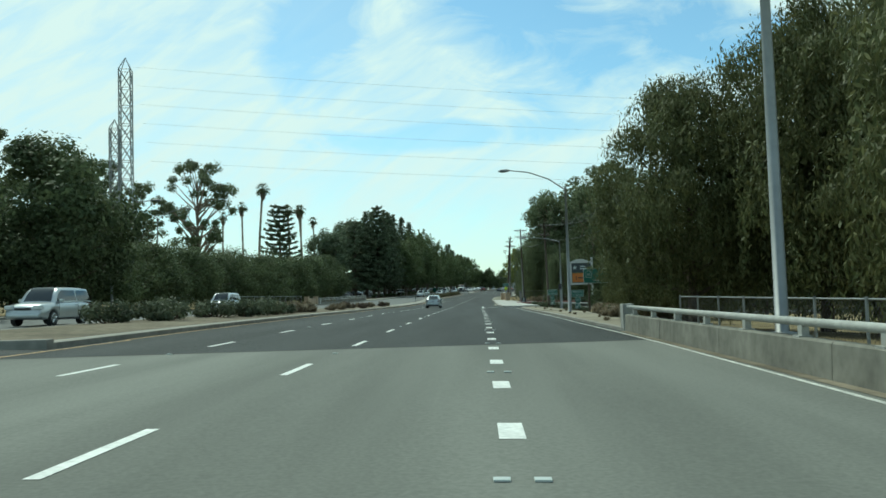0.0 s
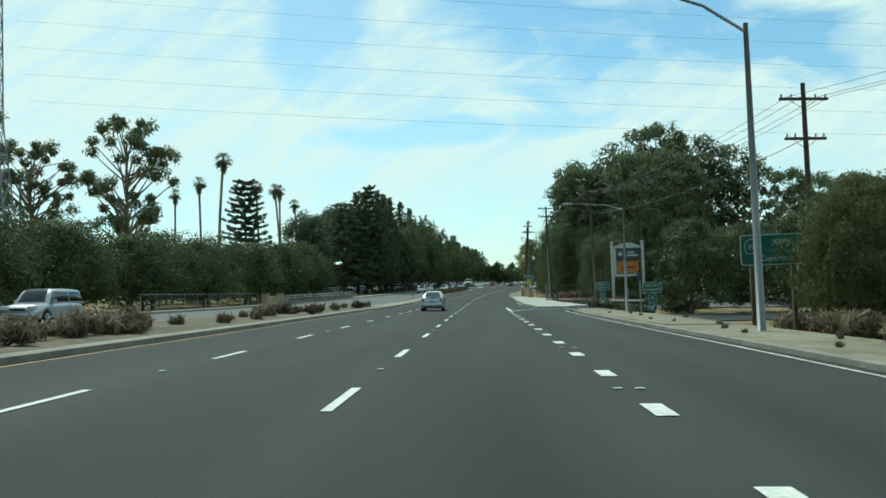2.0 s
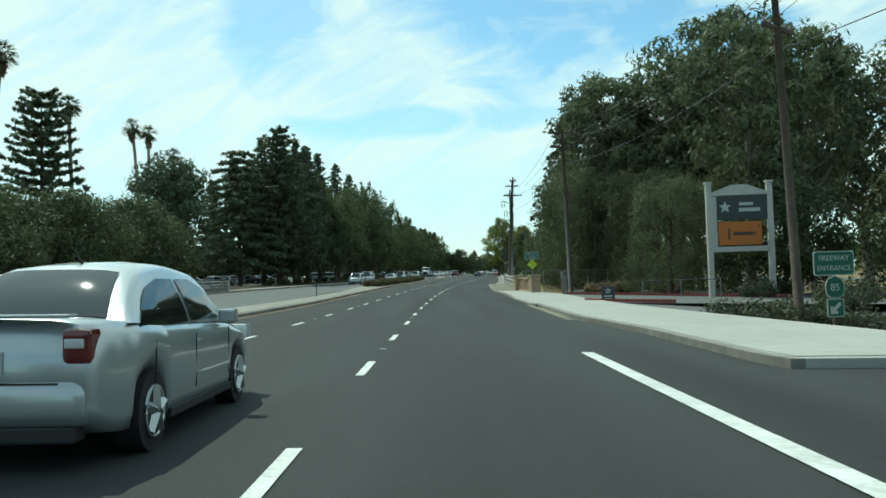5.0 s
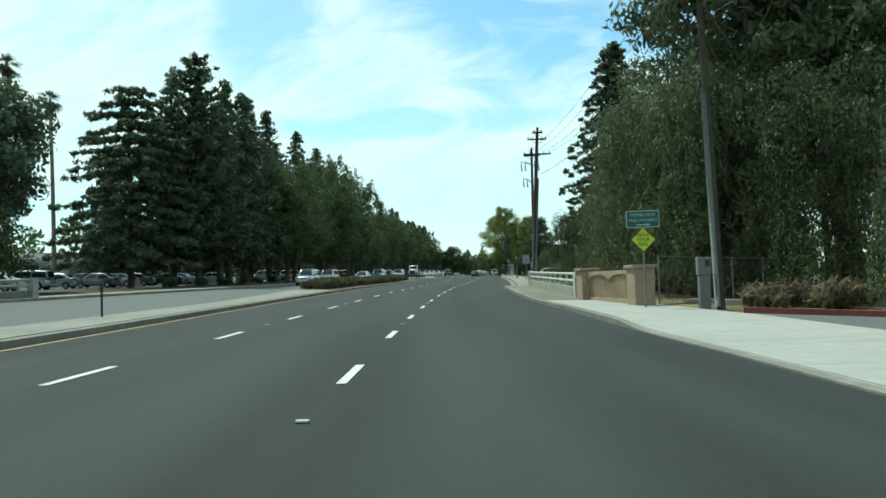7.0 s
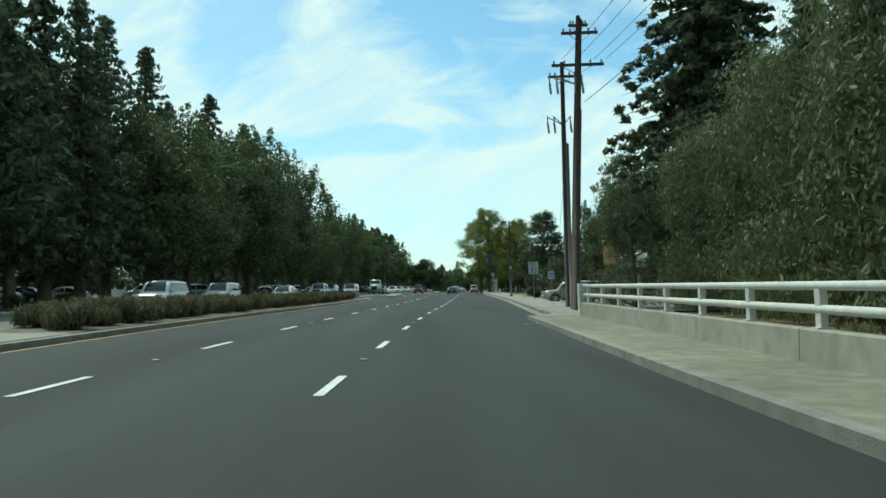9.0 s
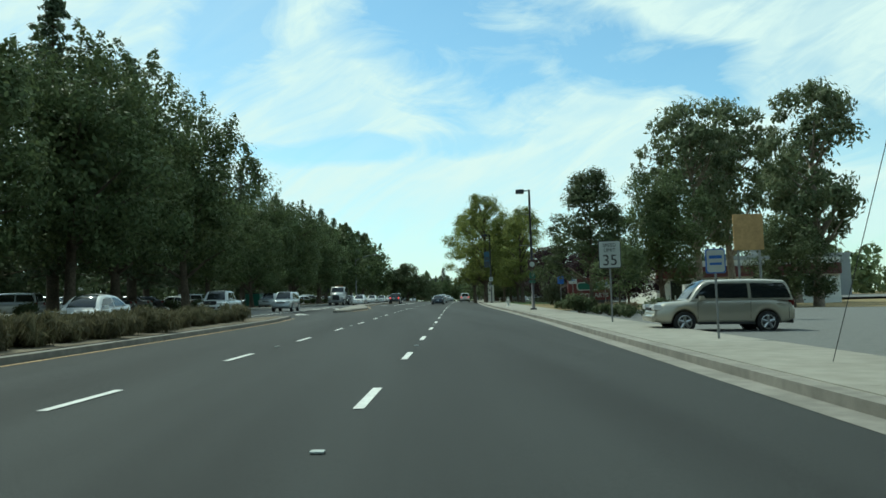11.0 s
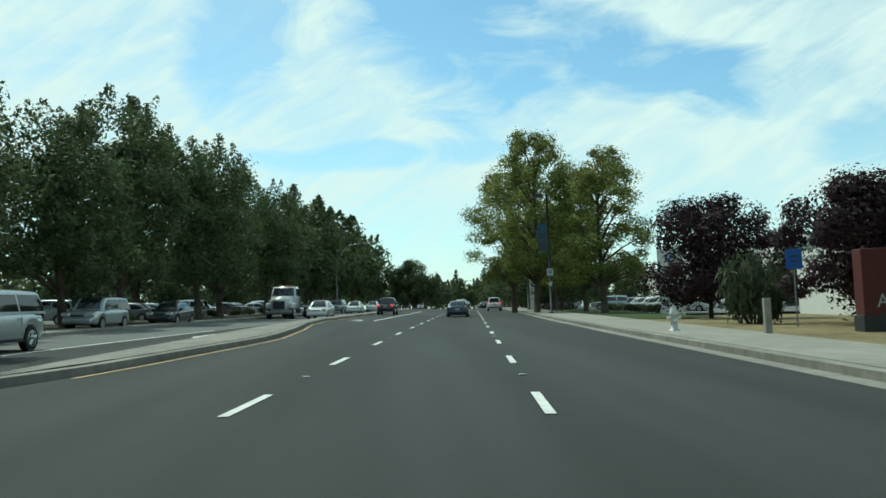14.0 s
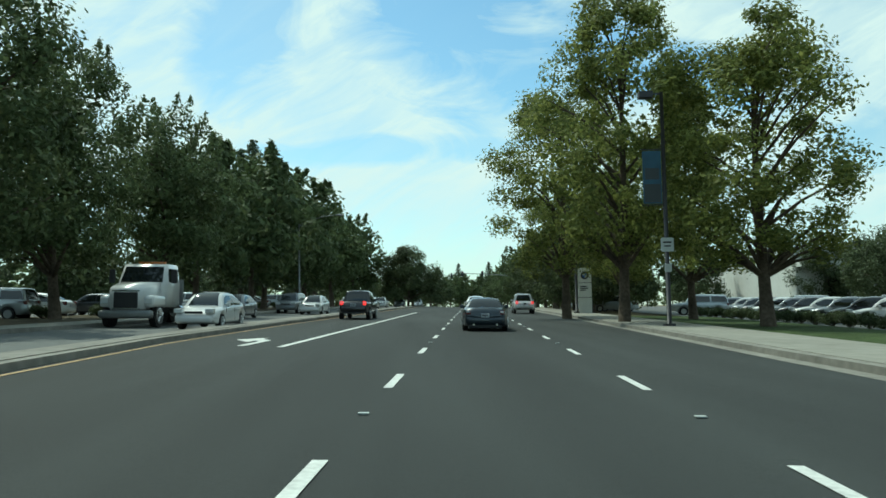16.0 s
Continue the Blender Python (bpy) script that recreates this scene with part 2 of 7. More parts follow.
M["leaf_euc"] = surface("eucalyptus_leaves", (0.105, 0.139, 0.068), second=(0.146, 0.163, 0.089), **LEAF)
M["leaf_oak"] = surface("broad_leaves", (0.066, 0.090, 0.042), second=(0.098, 0.118, 0.056), **LEAF)
M["leaf_street"] = surface("street_tree_leaves", (0.080, 0.112, 0.048), second=(0.122, 0.148, 0.066), **LEAF)
M["leaf_bright"] = surface("yellow_green_leaves", (0.130, 0.165, 0.050), second=(0.250, 0.262, 0.075), **{**LEAF, "translucent": 0.45})
M["leaf_conifer"] = surface("conifer_needles", (0.088, 0.118, 0.070), second=(0.124, 0.150, 0.090), **LEAF)
M["leaf_plum"] = surface("purple_plum_leaves", (0.027, 0.017, 0.021), second=(0.044, 0.025, 0.030), **LEAF)
M["leaf_dry"] = surface("dry_stalks", (0.150, 0.122, 0.080), second=(0.225, 0.185, 0.125), **LEAF)
M["leaf_shrub"] = surface("shrub_leaves", (0.069, 0.088, 0.052), second=(0.099, 0.112, 0.068), **LEAF)
M["leaf_straw"] = surface("dry_olive_grass", (0.105, 0.105, 0.055), second=(0.165, 0.145, 0.085), **LEAF)
M["leaf_red"] = surface("reddish_shrub_leaves", (0.097, 0.057, 0.048), second=(0.086, 0.077, 0.051), **LEAF)
M["galv"] = surface("galvanised_steel", (0.23, 0.24, 0.24), 0.5, metal=0.6, vary=0.08, scale=5)
M["steel_dark"] = surface("dark_painted_steel", (0.03, 0.03, 0.035), 0.5, vary=0.1, scale=5)
M["wood_pole"] = surface("weathered_pole_wood", (0.075, 0.056, 0.042), 0.9, vary=0.25, scale=6, bump=0.5, bump_scale=30)
M["wood_grey"] = surface("grey_pole_cover", (0.20, 0.20, 0.19), 0.8, vary=0.12, scale=5)
M["rail_paint"] = surface("pale_rail_paint", (0.50, 0.50, 0.46), 0.6, vary=0.1, scale=6)
M["wall_tan"] = surface("tan_fence_concrete", (0.34, 0.255, 0.172), 0.85, vary=0.14, scale=6, bump=0.2)
M["wall_grey"] = surface("grey_stucco", (0.25, 0.26, 0.255), 0.9, vary=0.06, scale=2)
M["wall_white"] = surface("white_stucco", (0.66, 0.67, 0.63), 0.9, vary=0.05, scale=2)
M["roof_white"] = surface("pale_roof", (0.58, 0.57, 0.54), 0.8, vary=0.1, scale=2)
M["sign_green"] = surface("green_sign_sheet", (0.008, 0.090, 0.062), 0.45, vary=0.05, scale=4)
M["sign_white"] = surface("white_sign_sheet", (0.40, 0.43, 0.41), 0.5, vary=0.04, scale=4)
M["sign_yellow"] = surface("lime_sign_sheet", (0.50, 0.62, 0.02), 0.45, vary=0.05, scale=4)
M["sign_brown"] = surface("brown_sign_sheet", (0.055, 0.028, 0.02), 0.5, vary=0.05, scale=4)
M["sign_blue"] = surface("blue_sign_sheet", (0.02, 0.10, 0.36), 0.5, vary=0.05, scale=4)
M["banner_blue"] = surface("faded_blue_banner", (0.03, 0.085, 0.13), 0.7, vary=0.2, scale=1.5)
M["sign_red"] = surface("dark_red_sign_face", (0.085, 0.014, 0.014), 0.5, vary=0.08, scale=4)
M["sign_slate"] = surface("dark_slate_panel", (0.030, 0.037, 0.040), 0.5, vary=0.06, scale=4)
M["sign_orange"] = surface("orange_panel", (0.40, 0.125, 0.017), 0.5, vary=0.06, scale=4)
M["sign_frame"] = surface("grey_painted_wood", (0.42, 0.41, 0.38), 0.7, vary=0.08, scale=4)
M["black"] = surface("black_rubber", (0.012, 0.012, 0.012), 0.8, vary=0.1, scale=10)
M["letter_black"] = surface("black_lettering", (0.02, 0.02, 0.02), 0.6, vary=0.05)
M["glass_dark"] = surface("tinted_glass", (0.012, 0.015, 0.016), 0.04, vary=0.0, spec=0.8)
M["chrome"] = surface("chrome", (0.62, 0.63, 0.63), 0.18, metal=1.0, vary=0.03)
M["rim"] = surface("alloy_rim", (0.45, 0.46, 0.46), 0.32, metal=0.85, vary=0.05)
M["lamp_red"] = surface("red_lamp_lens", (0.11, 0.012, 0.012), 0.15, vary=0.03, coat=0.6)
M["lamp_lit"] = surface("lit_brake_lamp", (0.8, 0.03, 0.03), 0.2, vary=0.03, emit=1.6)
M["lamp_clear"] = surface("clear_lamp_lens", (0.55, 0.57, 0.57), 0.1, vary=0.03, coat=0.8)
M["plate"] = surface("number_plate", (0.42, 0.44, 0.47), 0.5, vary=0.04)
M["plastic"] = surface("black_trim_plastic", (0.02, 0.021, 0.022), 0.6, vary=0.05)
M["hydrant"] = surface("pale_hydrant_paint", (0.60, 0.60, 0.55), 0.5, vary=0.1, scale=12)
M["insulator"] = surface("glazed_insulator", (0.25, 0.22, 0.2), 0.3, vary=0.05)
M["dark_gap"] = surface("joint_filler", (0.03, 0.03, 0.028), 0.9, vary=0.1)
PAINTS = {}


def paint(name, colour, metal=0.3, rough=0.32):
    if name not in PAINTS:
        PAINTS[name] = surface(name + "_car_paint", colour, rough, metal=metal, vary=0.02, coat=0.9, scale=2)
    return PAINTS[name]


# ---- building blocks ----
def part(name, bm, material, parent=None, label="", smooth=False):
    """Links a bmesh as one mesh object under a thing or a part."""
    me = bpy.data.meshes.new(name)
    bm.normal_update()
    bm.to_mesh(me)
    bm.free()
    me.materials.append(material)
    if smooth:
        for p in me.polygons:
            p.use_smooth = True
    ob = new(name, me)
    if parent is not None:
        ob.parent = parent
    return tagged(ob, label)


def raw(name, verts, faces, material, parent=None, label="", smooth=False):
    me = bpy.data.meshes.new(name)
    me.from_pydata(verts, [], faces)
    me.materials.append(material)
    if smooth:
        for p in me.polygons:
            p.use_smooth = True
    ob = new(name, me)
    if parent is not None:
        ob.parent = parent
    return tagged(ob, label)


def thing(name, m, label, category, group="", kind=""):
    ob = new(name)
    ob.matrix_world = m
    return tagged(ob, label, category, group, kind)


def box(bm, x0, x1, y0, y1, z0, z1, bevel=0.0):
    vs = [bm.verts.new(p) for p in ((x0, y0, z0), (x1, y0, z0), (x1, y1, z0), (x0, y1, z0), (x0, y0, z1), (x1, y0, z1), (x1, y1, z1), (x0, y1, z1))]
    fs = [bm.faces.new([vs[i] for i in f]) for f in ((3, 2, 1, 0), (4, 5, 6, 7), (0, 1, 5, 4), (1, 2, 6, 5), (2, 3, 7, 6), (3, 0, 4, 7))]
    if bevel:
        bmesh.ops.bevel(bm, geom=list({e for f in fs for e in f.edges}), offset=bevel, segments=2, affect="EDGES", profile=0.6)
    return bm


def boxes(*specs, bevel=0.0):
    bm = bmesh.new()
    for s in specs:
        box(bm, *s, bevel=bevel)
    return bm


def tube(bm, points, radii, sides=8, cap=True):
    """A tapered tube along points."""
    rings = []
    pts = [Vector(p) for p in points]
    for i, p in enumerate(pts):
        d = (pts[min(i + 1, len(pts) - 1)] - pts[max(i - 1, 0)]).normalized()
        u = d.cross(Vector((0, 0, 1)))
        u = u.normalized() if u.length > 1e-3 else Vector((1, 0, 0))
        v = d.cross(u)
        r = radii[i] if isinstance(radii, (list, tuple)) else radii
        rings.append([bm.verts.new(p + r * (math.cos(2 * math.pi * k / sides) * u + math.sin(2 * math.pi * k / sides) * v)) for k in range(sides)])
    for a, b in zip(rings, rings[1:]):
        for k in range(sides):
            bm.faces.new((a[k], a[(k + 1) % sides], b[(k + 1) % sides], b[k]))
    if cap:
        bm.faces.new(rings[0])
        bm.faces.new(list(reversed(rings[-1])))
    return bm


def pipe(points, radii, sides=8):
    return tube(bmesh.new(), points, radii, sides)


def disc(bm, centre, axis, r, depth, sides=20, r2=None):
    c, a = Vector(centre), Vector(axis).normalized()
    tube(bm, [c - a * depth / 2, c + a * depth / 2], [r, r if r2 is None else r2], sides)
    return bm


def prism(outline, y0, y1):
    """An outline of (x, z) pushed from y0 to y1."""
    bm = bmesh.new()
    a = [bm.verts.new((x, y0, z)) for x, z in outline]
    b = [bm.verts.new((x, y1, z)) for x, z in outline]
    bm.faces.new(a)
    bm.faces.new(list(reversed(b)))
    n = len(outline)
    for i in range(n):
        bm.faces.new((a[i], b[i], b[(i + 1) % n], a[(i + 1) % n]))
    bmesh.ops.recalc_face_normals(bm, faces=bm.faces)
    return bm


def words(text, size, material, parent, m, name="lettering", wide=1.0, label=""):
    """Flat lettering in the built-in font, as a mesh. It lies in the x-z plane of m and faces -y."""
    cu = bpy.data.curves.new(name, "FONT")
    cu.body, cu.size, cu.align_x, cu.align_y, cu.extrude = text, size, "CENTER", "CENTER", 0.004
    tmp = bpy.data.objects.new("tmp", cu)
    me = bpy.data.meshes.new_from_object(tmp)
    bpy.data.objects.remove(tmp)
    me.materials.clear()
    me.materials.append(material)
    ob = new(name, me)
    ob.parent = parent
    ob.matrix_local = m @ pose(0, 0, 0, 90, 0, 0) @ Matrix.Diagonal((wide, 1, 1, 1))
    return tagged(ob, label)

# ---- ground, road, kerbs ----
def strip(name, s0, s1, left, right, z, material, step=4.0, skirt=0.0, label="", category="", across=1, kind="structure", parent=None):
    """A strip along the road between the offsets left(s) and right(s), at height z(s, o), with side walls of depth skirt."""
    n = max(1, int(math.ceil((s1 - s0) / step)))
    verts, faces = [], []
    zf = z if callable(z) else (lambda s, o: z)
    for i in range(n + 1):
        s = s0 + (s1 - s0) * i / n
        a, b = left(s), right(s)
        for k in range(across + 1):
            o = a + (b - a) * k / across
            verts.append(at(s, o, zf(s, o)))
    w = across + 1
    for i in range(n):
        for k in range(across):
            faces.append((i * w + k, i * w + k + 1, (i + 1) * w + k + 1, (i + 1) * w + k))
    if skirt:
        rim = [i * w for i in range(n, -1, -1)] + list(range(1, w)) + [i * w + w - 1 for i in range(1, n + 1)] + [n * w + k for k in range(w - 2, 0, -1)]
        base = len(verts)
        verts += [verts[i] - Vector((0, 0, skirt)) for i in rim]
        m = len(rim)
        for j in range(m):
            faces.append((rim[j], base + j, base + (j + 1) % m, rim[(j + 1) % m]))
    ob = raw(name, verts, faces, material, parent)
    return tagged(ob, label, category, kind=kind)


def const(v):
    return lambda s: v


def lower(s, o):
    """How far the land lies under the road's plane beside the ramp."""
    side = max(0.0, min(1.0, (o - 10.5) / 9.0)) ** 0.8
    along = float(np.interp(s, [20, 60, 90, 122, 140], [0.3, 0.7, 1.0, 1.0, 0.0]))
    return -1.05 * side * along


MED_R = ramp([(-60, -7.3), (30, -7.5), (60, -7.15), (78, -7.3), (92, -7.5), (100, -7.4), (113, -7.1), (140, -7.0), (160, -7.3), (175, -7.5), (200, -7.8), (243, -8.3), (251, -9.0)])
MED_L = ramp([(-60, -14), (95, -13.6), (112, -11.0), (125, -9.4), (165, -9.4), (180, -10.6), (196, -11.8), (238, -11.8), (251, -9.6)])
MED2_R = ramp([(265, -8.3), (268, -7.9), (281, -7.7), (291, -8.9), (300, -10.3), (310, -11.2), (326, -11.5), (600, -11.5)])
MED2_L = ramp([(265, -8.6), (268, -9.0), (300, -11.7), (324, -12.9), (600, -13.0)])
OPP_FAR = ramp([(-60, -26), (60, -25), (110, -24), (130, -23.8), (153, -22.8), (176, -21.4), (205, -18.8), (260, -19.2), (300, -18.6), (600, -19)])
KERB_R = ramp([(-60, 8.1), (26, 8.0), (34, 7.75), (60, 7.55), (80, 7.6), (91, 7.9), (92, 7.9), (102.5, 6.2), (110, 6.3), (118, 5.85), (127, 6.05), (134, 6.0), (141, 5.9), (148, 5.65), (157, 5.4), (163, 4.95), (170, 4.72), (190, 4.35), (196.4, 4.2), (198.5, 5.5), (203, 5.4), (240, 5.5), (265, 5.1), (283, 4.7), (305, 4.5), (345, 4.7), (900, 4.7)])

ground_v, ground_f = [], []
gx = [-2500, -900, -400, -200, -120, -80, -60, -40, -24, 0, 6.0, 8.3, 9.5, 12, 15, 20, 30, 45, 60, 90, 150, 300, 900, 2500]
gy = [-380, -200, -80, -40] + list(range(-20, 420, 6)) + [460, 520, 620, 800, 1000, 1400]
for s in gy:
    for o in gx:
        p = at(s, o, -0.06 + lower(s, o))
        ground_v.append(p)
for i in range(len(gy) - 1):
    for k in range(len(gx) - 1):
        a = i * len(gx) + k
        ground_f.append((a, a + 1, a + 1 + len(gx), a + len(gx)))
tagged(raw("ground", ground_v, ground_f, M["earth"]), "dry grass and bare earth around the road", "ground", kind="structure")

road = strip("road", 8.0, 700, lambda s: MED_R(s) - 3.5 if s < 252 else -13.0, lambda s: KERB_R(s) + 0.3 if not 89 < s < 103 else 8.6, 0.0, M["asphalt"], step=1.5, label="dark smooth asphalt road with white lane lines", category="road")
def deck_end(o):
    return 19.6 + 0.40 * o


dv, df = [], []
for i in range(21):
    for k in range(13):
        o = -14.2 + 22.8 * k / 12
        dv.append(at(-40 + (deck_end(o) + 40) * i / 20, o, 0.006))
for i in range(20):
    for k in range(12):
        j = i * 13 + k
        df.append((j, j + 1, j + 14, j + 13))
deck = tagged(raw("bridge_deck", dv, df, M["deck"]), "pale grey concrete bridge deck", "bridge deck", kind="structure")
jv, jf = [], []
for k in range(13):
    o = -14.2 + 22.8 * k / 12
    jv += [at(deck_end(o) - 0.03, o, 0.009), at(deck_end(o) + 0.16, o, 0.009)]
for k in range(12):
    jf.append((2 * k, 2 * k + 2, 2 * k + 3, 2 * k + 1))
joint = raw("expansion_joint", jv, jf, M["dark_gap"], deck)
opp = strip("opposite_road", -60, 700, OPP_FAR, lambda s: -9.0 if s > 112 else -13.0, -0.012, M["asphalt_old"], step=4.0, label="worn grey asphalt of the opposite carriageway", category="road")
# ramp surface: leaves the road between the two kerb noses
RAMP_NEAR = ramp([(7.6, 90.0), (8.6, 91.6), (9.4, 93.0), (11, 94.0), (13, 95.6), (18, 97.5), (40, 105), (70, 112)])
RAMP_FAR = ramp([(7.6, 101.4), (8.8, 101.4), (10.0, 105.0), (11.0, 106.4), (12.8, 107.6), (15.6, 109.0), (19, 111), (26, 115), (70, 130)])
RAMP_Z = lambda s, o: lower(s, o) + 0.03 * max(0.0, min(1.0, (o - 8.6) / 3)) - 0.003
ramp_o = [7.6 + 0.6 * i for i in range(20)] + [20 + 5 * i for i in range(11)]
rv, rf = [], []
for o in ramp_o:
    for k in range(5):
        q = RAMP_NEAR(o) + (RAMP_FAR(o) - RAMP_NEAR(o)) * k / 4
        rv.append(at(q, o, RAMP_Z(q, o)))
for i in range(len(ramp_o) - 1):
    for k in range(4):
        a = i * 5 + k
        rf.append((a, a + 5, a + 6, a + 1))
tagged(raw("ramp_road", rv, rf, M["asphalt"]), "asphalt freeway ramp leading away from the road", "road", kind="structure")


def cross_kerb(name, edge, o0, o1, ahead, height, label):
    """A kerb that runs away from the road along the ramp's edge(o); ahead is +1 where the raised land lies beyond it."""
    vs, fs = [], []
    n = int((o1 - o0) / 0.5)
    for i in range(n + 1):
        o = o0 + (o1 - o0) * i / n
        q = edge(o)
        z = RAMP_Z(q, o)
        vs += [at(q, o, z - 0.15), at(q + 0.02 * ahead, o, z + height), at(q + 0.28 * ahead, o, z + height), at(q + 0.28 * ahead, o, z - 0.15)]
    for i in range(n):
        a = 4 * i
        fs += [(a, a + 1, a + 5, a + 4), (a + 1, a + 2, a + 6, a + 5), (a + 2, a + 3, a + 7, a + 6)]
    fs += [(0, 1, 2, 3), (4 * n, 4 * n + 1, 4 * n + 2, 4 * n + 3)]
    return tagged(raw(name, vs, fs, M["kerb"]), label, "kerb", kind="structure")


def pave_z(s, o):
    """Height of the pavement after the ramp: it dips to the road where the trail drive crosses it."""
    dip = float(np.interp(s, [133.8, 135.6, 146.8, 149.2], [0.0, 1.0, 1.0, 0.0]))
    return 0.15 - 0.12 * dip * max(0.0, 1.0 - max(0.0, o - KERB_R(s)) / 3.4)


def kerb_line(name, s0, s1, edge, side, height, width, material, label, step=3.0):
    """A kerb whose road face stands at edge(s); side is +1 where the raised land lies to the right."""
    a = lambda s: edge(s) if side > 0 else edge(s) - width
    b = lambda s: edge(s) + width if side > 0 else edge(s)
    return strip(name, s0, s1, a, b, height, material, step=step, skirt=height + 0.15, label=label, category="kerb")


# median with planting, its kerbs and paved top
for n_, (s0, s1, rr, lf) in enumerate(((20.3, 250.5, MED_R, MED_L), (265, 600, MED2_R, MED2_L))):
    kerb_line("median_kerb", s0, s1, rr, -1, 0.15, 0.3, M["kerb"], "weathered concrete kerb of the median")
    strip("median_kerb_far", s0, s1, lambda s, lf=lf: lf(s), lambda s, lf=lf, rr=rr: min(lf(s) + 0.25, rr(s) - 0.32), 0.16, M["kerb"], skirt=0.3, label="concrete kerb of the median", category="kerb")
nose_w = MED_R(20.3) - MED_L(20.3)
nose = tagged(part("median_nose", boxes((-nose_w / 2, nose_w / 2, -0.2, 0.16, -0.2, 0.18), bevel=0.03), M["kerb"]), "weathered concrete nose of the median", "kerb", kind="structure")
nose.matrix_world = spot(20.25, (MED_R(20.3) + MED_L(20.3)) / 2, 0.0)
strip("median_strip", 20.3, 112, lambda s: MED_L(s) + 0.24, lambda s: MED_R(s) - 0.72, lambda s, o: 0.15 + 0.08 * math.sin(math.pi * (o + 8.0) / 5.6) ** 2, M["dirt"], across=5, label="dry dirt planting strip in the median", category="median")
strip("median_walk", 20.3, 112, lambda s: MED_R(s) - 0.72, lambda s: MED_R(s) - 0.3, 0.146, M["walk"], label="concrete band along the median kerb", category="median")
strip("median_pavement", 112, 185, lambda s: MED_L(s) + 0.24, lambda s: MED_R(s) - 0.3, 0.165, M["walk"], label="plain concrete median", category="median")
strip("median_bed", 185, 249, lambda s: MED_L(s) + 0.24, lambda s: MED_R(s) - 0.3, 0.17, M["dirt"], label="planted bed in the median", category="median")
strip("median_cap", 266, 600, lambda s: MED2_L(s) + 0.2, lambda s: MED2_R(s) - 0.3, 0.165, M["kerb"], label="narrow concrete median", category="median")

# right edge: dirt verge, pavement and kerbs
strip("verge", 26, 90.4, lambda s: KERB_R(s) + 0.2, lambda s: 10.6, lambda s, o: 0.10 + lower(s, o) * 0.5, M["verge_dust"], across=3, skirt=0.3, label="worn dusty concrete pavement with dirt on it", category="pavement")
strip("sand_strip", -30, 27.6, ramp([(-30, 8.36), (27.6, 7.72)]), ramp([(-30, 8.6), (27.6, 7.96)]), 0.014, M["dirt"], step=2.0, label="sandy dirt gathered at the parapet foot", category="dirt")
kerb_line("kerb", 28, 90.8, KERB_R, 1, 0.10, 0.3, M["kerb"], "low worn concrete kerb beside the road")
strip("ramp_island", 62, 90.6, lambda s: KERB_R(s) + 0.3, lambda s: 10.8 + max(0, s - 70) * 0.15, lambda s, o: 0.13 + lower(s, o) * 0.8, M["verge_dust"], across=4, skirt=0.4, label="dusty concrete island before the ramp", category="pavement")
island_o = [7.75 + 0.4 * i for i in range(24)]
iv, jf_ = [], []
for o in island_o:
    for q in (89.6, RAMP_NEAR(o) - 0.26):
        iv.append(at(q, o, 0.13 + lower(q, o) * 0.9))
for i in range(len(island_o) - 1):
    jf_.append((2 * i, 2 * i + 2, 2 * i + 3, 2 * i + 1))
tagged(raw("ramp_island_nose", iv, jf_, M["verge_dust"]), "dusty concrete nose of the ramp island", "pavement", kind="structure")
cross_kerb("ramp_island_kerb", RAMP_NEAR, 7.75, 17.0, -1, 0.13, "worn concrete kerb round the ramp island")
cross_kerb("ramp_far_kerb", RAMP_FAR, 9.2, 40.0, 1, 0.10, "low concrete kerb along the far side of the ramp")
strip("kerb_after_ramp", 101.6, 196.4, KERB_R, lambda s: KERB_R(s) + 0.22, pave_z, M["kerb"], step=0.6, skirt=0.3, label="pale concrete kerb along the pavement", category="kerb")
strip("drain_gutter", 118, 134.6, lambda s: KERB_R(s) - 0.32, KERB_R, 0.006, M["walk_dirty"], step=1.0, label="stained concrete gutter before the drain", category="gutter")
strip("pavement_trail", 101.6, 150, lambda s: KERB_R(s) + 0.22, ramp([(101.6, 8.8), (105, 10.0), (107.5, 11.3), (114.5, 11.1), (126, 10.6), (150, 10.0)]), pave_z, M["walk_new"], step=0.8, skirt=0.2, label="pale new concrete pavement", category="pavement")
strip("pavement_bridge", 150, 196.4, lambda s: KERB_R(s) + 0.22, ramp([(150, 10.0), (158, 9.0), (166, 7.6), (196.4, 6.7)]), 0.15, M["walk_dirty"], step=2.0, skirt=0.2, label="stained tan concrete pavement along the bridge rail", category="pavement")
kerb_line("kerb_shops", 198.4, 600, KERB_R, 1, 0.15, 0.3, M["kerb"], "weathered concrete kerb and gutter")
strip("pavement_shops", 196.4, 600, lambda s: KERB_R(s) + (0.3 if s > 198.4 else 0.22), ramp([(196.4, 6.7), (200, 7.6), (210, 8.6), (300, 8.2), (345, 8.0), (600, 8.0)]), 0.15, M["walk"], step=3.0, skirt=0.2, label="concrete pavement beside the shops", category="pavement")
strip("trail_drive", 128, 153, ramp([(128, 9.4), (153, 9.8)]), const(40), lambda s, o: 0.05 + lower(s, o), M["asphalt_old"], step=2.0, across=12, label="asphalt drive to the creek trail", category="drive")
strip("gutter", 198.4, 420, lambda s: KERB_R(s) - 0.45, KERB_R, 0.006, M["kerb"], label="concrete gutter along the kerb", category="gutter")
strip("lot", 206, 262, const(8.9), const(60), 0.05, M["asphalt_old"], step=4.0, label="grey asphalt parking lot of the shops", category="parking lot")
